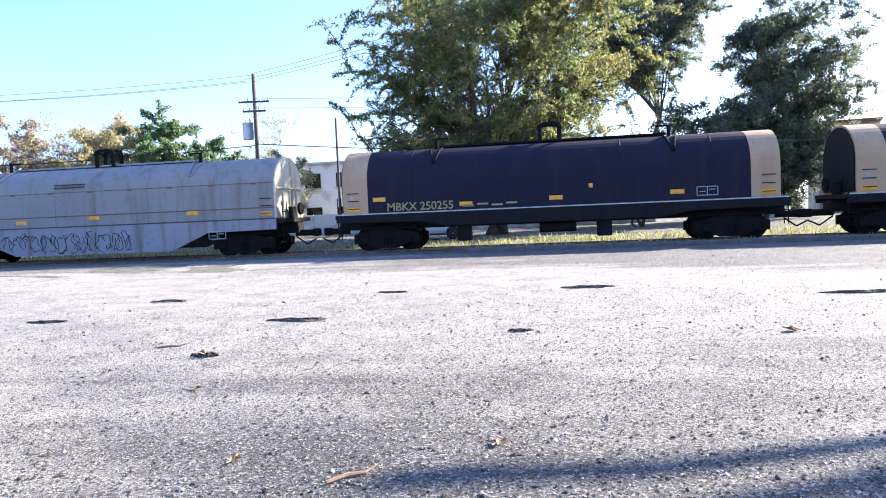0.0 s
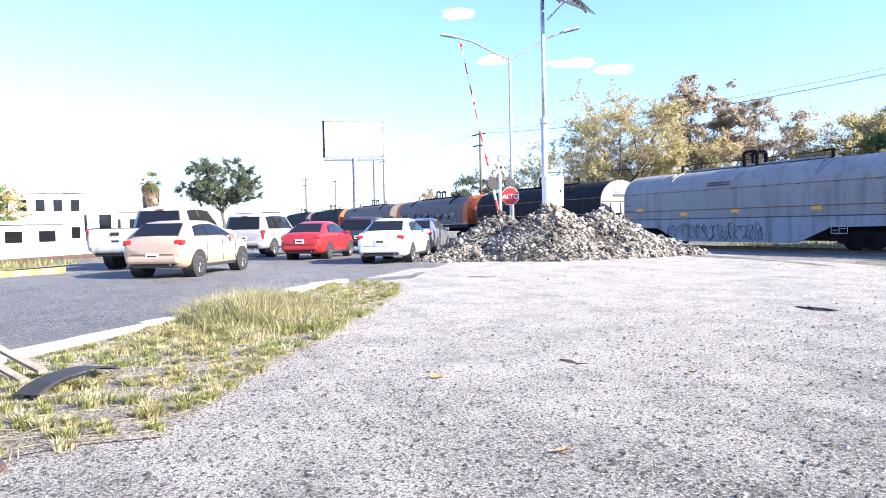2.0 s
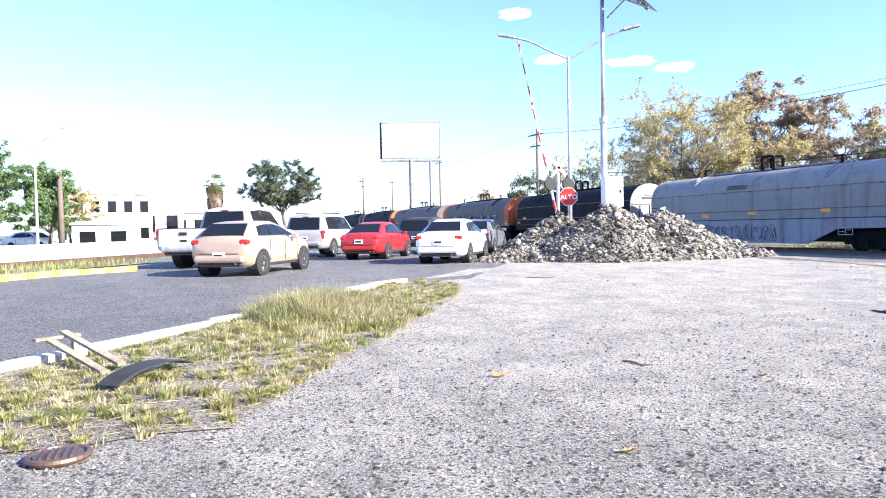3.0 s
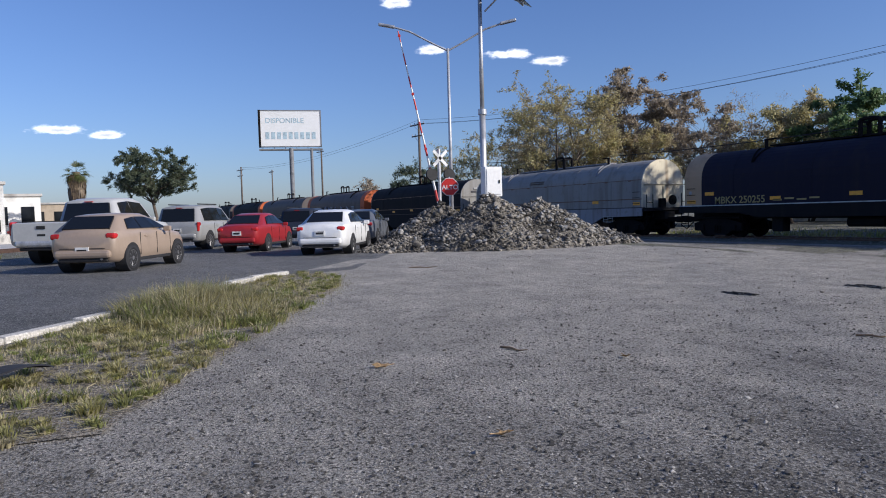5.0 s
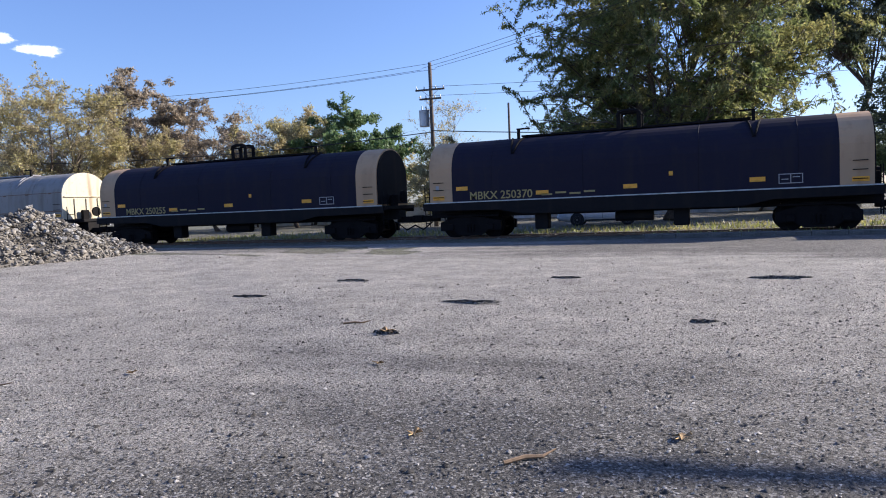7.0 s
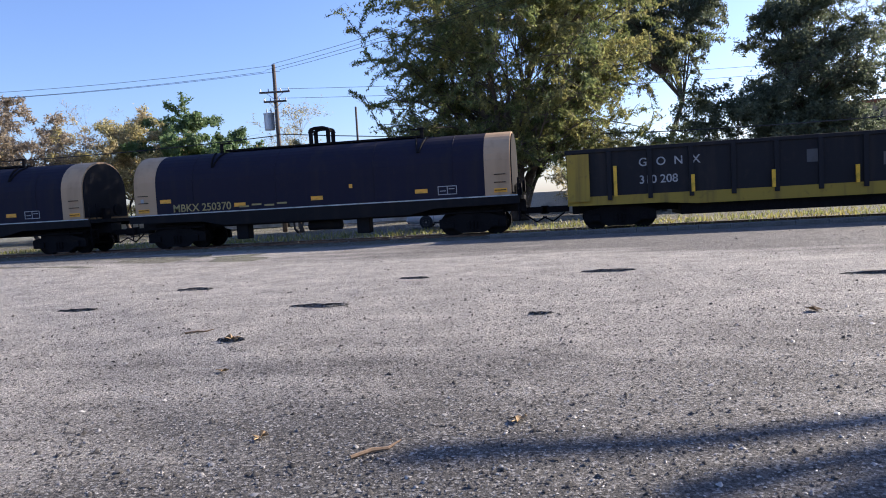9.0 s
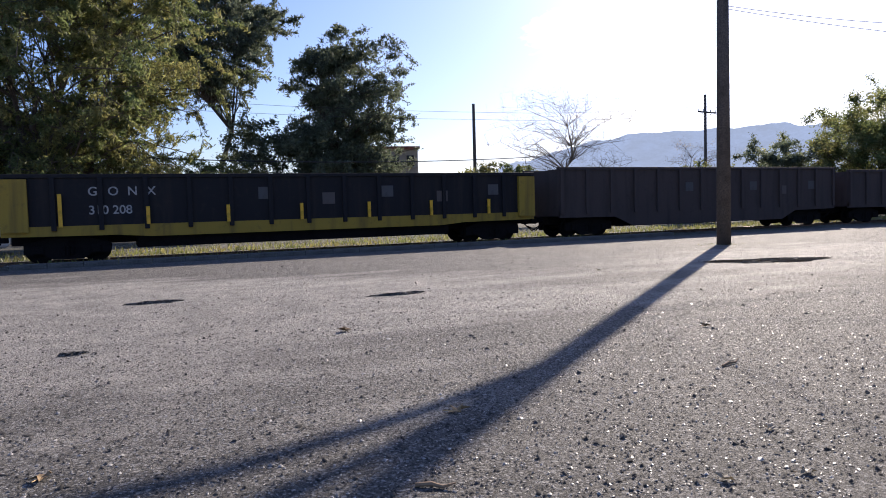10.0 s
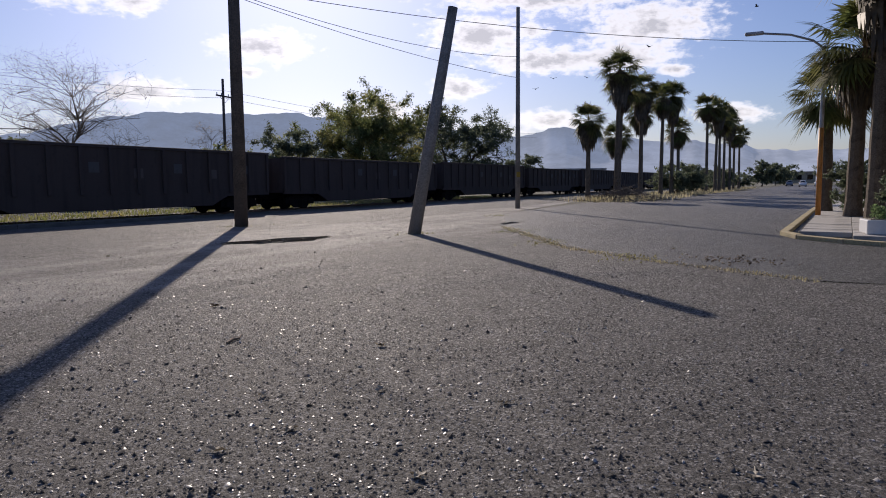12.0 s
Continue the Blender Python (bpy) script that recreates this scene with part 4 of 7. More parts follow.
def tree(name, x, y, height, spread, leaf_m, leaves, size, label, seed, low=0.25, trunk=0.16, limbs=46, twigs=6, cloud=0.16, trunks=1, droop=0.0, stretch=2.2, base=0.0):
    """Trunks, limbs that reach into an uneven crown, twigs at their ends and loose leaves round the twigs."""
    rng = np.random.default_rng(seed)
    root = thing(name, pose(x, y, base - 0.03), label, "tree")
    tv, tf, lv, lf = [], [], [], []

    def add(vs, fs, V0, F0):
        o = len(V0)
        V0.extend(vs); F0.extend(tuple(o + i for i in f) for f in fs)

    forks = []
    for k in range(trunks):
        ang = 2 * math.pi * k / trunks + rng.normal(0, 0.3)
        lean = rng.normal(0, 0.05, 2) * height + (0 if trunks == 1 else spread * rng.uniform(0.2, 0.62)) * np.array([math.cos(ang), math.sin(ang)])
        top = Vector((lean[0], lean[1], height * (0.7 if trunks == 1 else rng.uniform(0.5, 0.78))))
        start = Vector((rng.normal(0, 0.25), rng.normal(0, 0.25), 0)) if trunks > 1 else Vector((0, 0, 0))
        pts = limb_path(start, top, rng, 0, 6)
        rad = [trunk * (1.35 if i == 0 else 1 - 0.135 * i) for i in range(7)]
        add(*tube(pts, rad, 9), tv, tf)
        forks += [(p, r) for p, r in list(zip(pts, rad))[2:]]
    tips = []
    zc, rz = height * (1 + low) / 2, height * (1 - low) / 2
    for k in range(limbs):
        d = Vector(ball(rng, 1)[0])
        lump = 1 + 0.22 * noise.noise(d * 1.9 + Vector((seed, 0.3, 0))) + 0.12 * noise.noise(d * 4.5 + Vector((0, seed, 0)))
        rr = min(1.0, lump * rng.uniform(0.12, 1.0) ** 0.4 * 1.06)
        wide = (1 - 0.4 * d.z * d.z) ** -0.5       # full low down as well
        t = Vector((d.x * spread * rr * wide, d.y * spread * rr * wide, zc + d.z * rz * rr))
        p, pr = min(forks, key=lambda f: (f[0] - t).length + 2.0 * max(0.0, f[0].z - t.z + 0.12 * height) + rng.uniform(0, 0.12) * height)
        path = limb_path(p, t, rng, 0.05 * height, 5)
        r0 = min(pr * 0.45, trunk * 0.26)
        add(*tube(path, [r0 * (1 - 0.17 * i) for i in range(6)], 5), lv, lf)
        for j in range(twigs):
            s = path[rng.integers(2, 6)]
            d = Vector(rng.normal(0, 1, 3)); d.z = d.z * 0.5 + 0.25 - droop
            e = s + d.normalized() * spread * rng.uniform(0.1, 0.28)
            mid = s.lerp(e, 0.5) + Vector(rng.normal(0, 0.03 * spread, 3))
            mid.z += 0.04 * spread
            add(*tube([s, mid, e], [r0 * 0.3, r0 * 0.2, r0 * 0.06], 4), lv, lf)
            tips.append((tuple(s), tuple(mid), tuple(e)))
            if leaves < 1500:
                for q in range(3):
                    d2 = Vector(rng.normal(0, 1, 3)); d2.z += 0.5
                    e2 = mid.lerp(e, rng.uniform(0, 1)) 
                    add(*tube([e2, e2 + d2.normalized() * spread * rng.uniform(0.06, 0.16)], [r0 * 0.12, r0 * 0.03], 3), lv, lf)
    raw("trunk", tv, tf, M_BARK, root, True)
    raw("branchwork", lv, lf, M_TWIG if leaves < 1500 or leaf_m in (M_LEAF_YELLOW, M_LEAF_BROWN) else M_BARK, root)
    if leaves:
        T = np.array(tips)                    # twigs: start, middle, end
        w = np.repeat(rng.uniform(0.4, 1, limbs), twigs) * rng.uniform(0.2, 1, len(T))
        leaves = int(leaves * 3.3)
        size *= 0.44
        pick = T[rng.choice(len(T), leaves, p=w / w.sum())]
        k = rng.uniform(0.1, 1.06, (leaves, 1))
        c = pick[:, 0] * (1 - k) ** 2 + pick[:, 1] * 2 * k * (1 - k) + pick[:, 2] * k * k
        c = c + ball(rng, leaves) * spread * cloud * 0.62 * rng.uniform(0, 1.0, (leaves, 1)) ** 1.3
        c[:, 2] = np.maximum(c[:, 2], height * low * 0.6)
        u = rng.normal(0, 1, (leaves, 3)); u[:, 2] -= droop * 2
        u /= np.linalg.norm(u, axis=1)[:, None]
        v = np.cross(u, rng.normal(0, 1, (leaves, 3)))
        v /= np.linalg.norm(v, axis=1)[:, None]
        s = size * rng.uniform(0.6, 1.3, leaves)[:, None]
        u, v = u * s * stretch * 0.5, v * s * 0.5
        cr = leaflets("crown", np.stack([c - u - v * 0.75, c - u * 0.4 + v * 1.2, c + u * 1.25], 1), leaf_m, root)
        tagged(cr, "loose leafy crown")
    return root


def palm(x, y, height, spread, seed, label, fronds=34, skirt=0.95, r=0.22, base=0.0, thatch=0.0):
    rng = np.random.default_rng(seed)
    root = thing("palm_tree", pose(x, y, base - 0.03), label, "palm tree")
    lean = rng.normal(0, 0.02, 2) * height
    pts = [(lean[0] * k * k, lean[1] * k * k, height * k) for k in np.linspace(0, 1, 12)]
    vs, fs = tube(pts, [r * (1.35 if i == 0 else 1.1 - 0.03 * i + 0.06 * (i % 2)) for i in range(12)], 10)
    raw("trunk", vs, fs, M_PALM_BARK, root)
    top = np.array(pts[-1])

    def fan(n, up_lo, up_hi, length, mtl, name):
        cs = []
        for k in range(n):
            a, e = rng.uniform(0, 6.28), rng.uniform(up_lo, up_hi)
            d = np.array([math.cos(a) * math.cos(e), math.sin(a) * math.cos(e), math.sin(e)])
            side = np.array([-math.sin(a), math.cos(a), 0])
            nrm = np.cross(d, side)
            L = length * rng.uniform(0.75, 1.1)
            hub = top + d * L * 0.45 + np.array([0, 0, -0.05])
            w = 0.02
            cs.append([top - side * w, top + side * w, hub + side * w, hub - side * w])
            for q in np.linspace(-1.35, 1.35, 19):
                dd = d * math.cos(q) + side * math.sin(q)
                ll = L * 0.6 * (1 - 0.18 * abs(q)) * rng.uniform(0.85, 1.1)
                m1 = hub + dd * ll * 0.55 - np.array([0, 0, 0.04 * L])
                tip = hub + dd * ll - np.array([0, 0, 0.22 * L * rng.uniform(0.6, 1.3)])
                s2 = np.cross(dd, nrm) * 0.019 * L
                cs.append([hub, m1 + s2, tip, m1 - s2])
        quads(name, np.array(cs), mtl, root)
    fan(fronds, -0.85, 1.4, spread, M_LEAF_PALM, "fronds")
    if skirt:
        fan(fronds, -1.52, -0.55, spread * skirt, M_PALM_DRY, "dry_skirt")
    if thatch:                                # old leaves hanging one below the other round the trunk
        cs = []
        for k in range(230):
            a, z, L = rng.uniform(0, 6.28), rng.uniform(0, thatch), rng.uniform(0.7, 1.5)
            d, side = np.array([math.cos(a), math.sin(a), 0]), np.array([-math.sin(a), math.cos(a), 0])
            p0 = top + d * r * 0.8 - np.array([0, 0, z])
            p1 = p0 + d * rng.uniform(0.35, 0.95) * spread * 0.42 * (1 - 0.5 * z / thatch) - np.array([0, 0, 0.5 * L])
            p2 = p1 - np.array([0, 0, 0.7 * L]) - d * 0.1
            for q in (-0.5, 0, 0.5):
                cs.append([p0, p1 + side * (0.12 + q * 0.35), p2 + side * q * 0.5, p1 + side * (q * 0.35 - 0.12)])
        quads("hanging_thatch", np.array(cs), M_PALM_DRY, root)
    return root


def build_trees():
    tree("willow_tree", -3.3, 42.5, 17.6, 9.3, M_LEAF_WILLOW, 84000, 0.18, "large willow with thinning green and yellow leaves behind the railway", 11, low=0.07, trunk=0.34, limbs=250, twigs=11, cloud=0.045, trunks=8, droop=0.3, stretch=2.8)
    tree("eucalyptus_tree", 7.6, 58, 23, 5.8, M_LEAF_DARK, 26000, 0.26, "tall dark eucalyptus behind the willow", 12, low=0.44, trunk=0.3, limbs=130, twigs=8, droop=0.5, cloud=0.1)
    tree("eucalyptus_tree", 18.2, 56, 16.6, 5.6, M_LEAF_DARK, 30000, 0.25, "dark leafy eucalyptus with a leaning crown", 13, low=0.1, trunk=0.3, limbs=190, twigs=8, cloud=0.12, droop=0.2)
    tree("bush", 11.6, 53, 9.4, 5.0, M_LEAF_DARK, 12000, 0.26, "dark green bush behind the railway", 14, low=0.06, trunks=4, trunk=0.12, limbs=110, cloud=0.16)
    tree("bush", 15.6, 54.5, 8.0, 4.2, M_LEAF_DARK, 8000, 0.26, "dark green bush beside the eucalyptus", 16, low=0.05, trunks=4, trunk=0.12, limbs=80, cloud=0.16)
    tree("bush", 5.5, 47, 5.0, 3.4, M_LEAF_WILLOW, 5000, 0.2, "olive bush under the willow", 15, low=0.06, trunks=3, trunk=0.1, cloud=0.2)
    tree("yellowing_tree", -46.0, 36.6, 12.2, 6.2, M_LEAF_YELLOW, 14000, 0.2, "thin tree with yellowing autumn leaves", 21, low=0.1, trunk=0.2, limbs=130, twigs=10, trunks=5, cloud=0.09)
    tree("brown_tree", -45.0, 44.5, 13.8, 4.8, M_LEAF_BROWN, 7500, 0.3, "tree with dry brown leaves", 22, low=0.3, trunk=0.2, limbs=60, cloud=0.13)
    tree("brown_tree", -40.0, 46.5, 10.4, 5.2, M_LEAF_BROWN, 6500, 0.26, "low tree with dry brown leaves", 23, low=0.2, trunk=0.16, limbs=50, cloud=0.13)
    tree("bare_tree", -38.5, 51, 11.4, 3.4, M_LEAF_BROWN, 300, 0.15, "small leafless tree behind the railway", 24, low=0.25, trunk=0.12, limbs=50, twigs=8)
    tree("yellow_green_tree", -34.5, 50, 10.0, 5.6, M_LEAF_YELLOW, 10000, 0.25, "yellow-green tree behind the railway", 25, low=0.2, trunk=0.15, cloud=0.14)
    tree("green_tree", -28.2, 51, 10.0, 5.6, M_LEAF_GREEN, 13000, 0.36, "dense green tree with broad leaves", 26, low=0.3, trunk=0.2, limbs=36, cloud=0.11, stretch=1.7)
    tree("bare_tree", -20.0, 49, 10.2, 3.6, M_LEAF_YELLOW, 1200, 0.14, "nearly leafless tree behind the utility pole", 27, low=0.2, trunk=0.12, limbs=50, twigs=8)
    tree("bush", -16.8, 41, 5.4, 2.8, M_LEAF_YELLOW, 4000, 0.18, "yellowing bush behind the railway", 28, low=0.1, trunks=3, trunk=0.08, cloud=0.16)
    tree("yellowing_tree", -57.5, 34.5, 8.6, 5.0, M_LEAF_YELLOW, 3800, 0.2, "low thin tree with few yellow leaves", 29, low=0.1, trunks=4, trunk=0.12, limbs=70, twigs=7, cloud=0.1)
    tree("bush", -66, 34, 6.8, 4.4, M_LEAF_DARK, 4500, 0.24, "grey-green bush beside the railway", 30, low=0.05, trunks=3, trunk=0.1, cloud=0.14)
    tree("bush", -96, 40, 7.0, 4.4, M_LEAF_BROWN, 3000, 0.24, "bare brown bush beside the railway", 31, low=0.05, trunks=3, trunk=0.1, cloud=0.14)
    tree("acacia_tree", -104, 12.2, 11.4, 6.4, M_LEAF_DARK, 8000, 0.36, "broad flat-crowned tree beside the avenue", 32, low=0.45, trunk=0.3, limbs=50, cloud=0.11)
    tree("green_tree", -56.5, -13.4, 7.6, 3.6, M_LEAF_GREEN, 6000, 0.3, "leafy green street tree", 33, low=0.2, trunk=0.15, cloud=0.15)
    tree("green_tree", -60.0, -10.6, 6.6, 3.0, M_LEAF_GREEN, 5000, 0.3, "leafy green street tree", 34, low=0.2, trunk=0.15, cloud=0.15)
    tree("yellow_green_tree", -66.0, -10.0, 5.4, 2.8, M_LEAF_YELLOW, 3000, 0.26, "thin yellowish street tree", 35, low=0.25, trunk=0.12, cloud=0.15)
    for k, (x, y, h, sp) in enumerate(((-52, 44, 6.5, 3.8), (-37, 56, 7.0, 4.2), (-31, 57, 6.6, 4.0), (-24, 56, 6.6, 3.8), (-43, 55, 7.4, 4.4), (-12, 55, 5.0, 3.6), (1.5, 57, 5.4, 4.2))):
        tree("bush", x, y, h, sp, (M_LEAF_YELLOW, M_LEAF_WILLOW, M_LEAF_BROWN)[k % 3], 3200, 0.24, "pale thin bush behind the railway", 130 + k, low=0.06, trunks=3, trunk=0.08, cloud=0.15)
    tree("bare_tree", -58.0, 43, 10.0, 5.2, M_LEAF_BROWN, 1400, 0.16, "grey nearly leafless tree behind the railway", 36, low=0.15, trunk=0.16, limbs=80, twigs=9, trunks=3)
    tree("bush", -41.5, 39.5, 8.2, 4.4, M_LEAF_YELLOW, 7500, 0.2, "wide yellow-green bush beside the railway", 37, low=0.08, trunks=4, trunk=0.1, limbs=70, cloud=0.12)
    tree("bush", -51.0, 40.0, 8.8, 4.6, M_LEAF_BROWN, 5500, 0.18, "wide pale bush with dry leaves beside the railway", 38, low=0.08, trunks=4, trunk=0.1, limbs=80, twigs=8, cloud=0.12)
    # right of the willow, beyond the train
    tree("bare_tree", 35.5, 50.5, 12.0, 7.4, M_LEAF_BROWN, 200, 0.14, "wide leafless tree against the sky", 41, low=0.28, trunk=0.2, limbs=70, twigs=9)
    tree("bare_tree", 48, 48, 8.0, 3.6, M_LEAF_BROWN, 200, 0.14, "small leafless tree behind the railway", 42, low=0.3, trunk=0.14, limbs=50, twigs=8)
    for k, (x, y, h, s) in enumerate(((27, 47, 5, 3.6), (33, 44, 3.9, 3.4), (40, 40, 4.2, 3.6), (52.5, 43, 7.4, 3.8), (57, 40, 6.8, 3.8))):
        tree("bush", x, y, h, s, M_LEAF_DARK if k % 2 else M_LEAF_WILLOW, 4500, 0.25, "dusty green bush behind the railway", 50 + k, low=0.06, trunks=3, trunk=0.1, cloud=0.16)
    tree("mesquite_tree", 62.0, 41.5, 11.0, 8.6, M_LEAF_WILLOW, 18000, 0.26, "broad green tree behind the train", 43, low=0.12, trunk=0.25, limbs=70, trunks=3, cloud=0.12)
    tree("mesquite_tree", 72.5, 36.0, 10.2, 7.6, M_LEAF_DARK, 15000, 0.26, "broad dark green tree behind the train", 44, low=0.12, trunk=0.25, limbs=70, trunks=3, cloud=0.12)
    tree("bush", 88, 33.5, 5.8, 3.4, M_LEAF_DARK, 3500, 0.26, "dark bush near the railway", 45, low=0.06, trunks=3, trunk=0.1, cloud=0.16)
    for k, (x, y, h, sp) in enumerate(((215, 11.5, 7.0, 5.0), (250, 9.5, 8.0, 6.0), (285, 8.0, 7.5, 7.0), (330, -8.0, 8.5, 8.0), (240, -12.5, 7.0, 5.0), (300, -14.0, 9.0, 7.0))):
        tree("green_tree", x, y, h, sp, M_LEAF_DARK, 1800, 0.6, "dark leafy tree at the far end of the street", 160 + k, low=0.05, trunk=0.2, limbs=40, cloud=0.14)
    far = "tall fan palm with a dry skirt beside the street"
    for k, (x, y, h, sp) in enumerate(((58, 16.2, 6.6, 1.92), (62, 14.8, 11.2, 2.24), (64.5, 15.2, 10.0, 2.05), (69.5, 16.4, 6.0, 1.92), (70, 14.4, 10.4, 2.24), (74, 15.2, 8.6, 2.05), (79.5, 14.2, 10.6, 2.30), (82, 13.5, 11.0, 2.18), (87, 13.6, 7.6, 2.05),
                                       (103, 12.4, 11.8, 2.43), (106, 11.6, 11.6, 2.30), (111, 11.6, 10.2, 2.43), (117, 11.6, 11.6, 2.43), (124, 11.4, 11.2, 2.43), (133, 11.6, 9.6, 2.43), (141, 11.4, 10.0, 2.43))):
        palm(x, y, h, sp, 60 + k, far, fronds=64, r=0.2, skirt=0.75, thatch=0.9 + 0.9 * (k % 3 == 1))
    for k, x in enumerate((84, 97, 112, 126, 140, 155, 172)):
        tree("bush", x, 13.6 + (k % 3), 3.4 + 0.5 * (k % 2), 3.2, M_LEAF_DARK, 2600, 0.3, "dark shrub under the palms", 80 + k, low=0.05, trunks=3, trunk=0.08, cloud=0.18)
    near = "fan palm with drooping fronds beside the pavement"
    palm(36.0, -0.95, 5.1, 2.3, 91, near, fronds=60, r=0.22, base=0.1, skirt=0.5)
    palm(30.6, -1.75, 6.2, 2.6, 92, near, fronds=70, r=0.26, base=0.1, skirt=0.5, thatch=0.8)
    palm(28.5, -2.3, 9.9, 3.0, 93, near, fronds=66, r=0.26, base=0.1, skirt=0.6, thatch=2.9)
    palm(25.4, -4.3, 9.4, 3.0, 96, near, fronds=66, r=0.3, base=0.1, skirt=0.6, thatch=2.9)
    for k, (x, y, h) in enumerate(((21.5, -2.6, 1.5), (21.5, -3.9, 1.9), (21.6, -5.3, 1.7))):
        tree("bush", x, y, h, 0.85, M_LEAF_GREEN if k else M_LEAF_DARK, 3200, 0.11, "leafy green shrub growing out of the planter", 98 + k, low=0.05, trunks=3, trunk=0.03, cloud=0.2, base=0.5)
    tree("bush", 33.4, -1.9, 1.9, 1.1, M_LEAF_DARK, 2600, 0.12, "round clipped shrub on the pavement", 94, low=0.02, trunks=3, trunk=0.04, cloud=0.2, base=0.15)
    palm(-81, 2.2, 6.8, 1.6, 95, "shaggy palm with a thick dry skirt", fronds=26, r=0.4, thatch=3.6)


build_trees()


# ---- poles, wires, signals ----
def wire(name_label, a, b, sag, r=0.012):
    n = 14
    pts = []
    for i in range(n + 1):
        k = i / n
        p = Vector(a).lerp(Vector(b), k)
        p.z -= sag * 4 * k * (1 - k)
        pts.append(p)
    vs, fs = tube(pts, r, 4)
    return tagged(raw("overhead_wire", vs, fs, M_WIRE), name_label, "wire")


def utility_pole(x, y, h, label, arms=(), transformer=False, r=0.15, material=None, top=None, base=0.0, turn=8):
    pole = thing("utility_pole", pose(x, y, base), label, "utility pole")
    bm = bmesh.new()
    t = top or (0, 0, h)
    rod(bm, (0, 0, -0.2), t, r, r * 0.72, sides=12)
    part("post", bm, material or M_WOOD_POLE, pole, smooth=True)
    for z, w in arms:
        bm = box(bmesh.new(), (w, 0.1, 0.12), (0, -r - 0.03, z), bevel=0.01)
        a = part("crossarm", bm, M_WOOD_POLE, pole)
        a.matrix_basis = pose(0, 0, 0, 0, 0, turn)
        for k in (-0.46, -0.2, 0.2, 0.46):
            bm = rod(bmesh.new(), (w * k, -r - 0.03, z + 0.06), (w * k, -r - 0.03, z + 0.24), 0.045, 0.03, sides=8)
            part("insulator", bm, M_GALV, pole).matrix_basis = pose(0, 0, 0, 0, 0, turn)
        bm = bmesh.new()
        for s in (-1, 1):
            rod(bm, (s * w * 0.3, -r, z), (0, -r, z - 0.5), 0.018, sides=5)
        part("brace", bm, M_GALV, pole).matrix_basis = pose(0, 0, 0, 0, 0, turn)
    if transformer:
        bm = rod(bmesh.new(), (-0.5, -0.1, 6.7), (-0.5, -0.1, 7.7), 0.34, sides=18)
        rod(bm, (-0.5, -0.1, 7.7), (-0.5, -0.1, 7.78), 0.36, sides=18)
        for k in (-0.15, 0.15):
            rod(bm, (-0.5 + k, -0.1, 7.78), (-0.5 + k, -0.1, 8.1), 0.05, 0.03, sides=8)
        part("transformer", bm, M_GALV, pole, "grey transformer can")
        part("bracket", box(bmesh.new(), (0.5, 0.1, 0.1), (-0.25, -0.05, 7.2)), M_GALV, pole)
    return pole


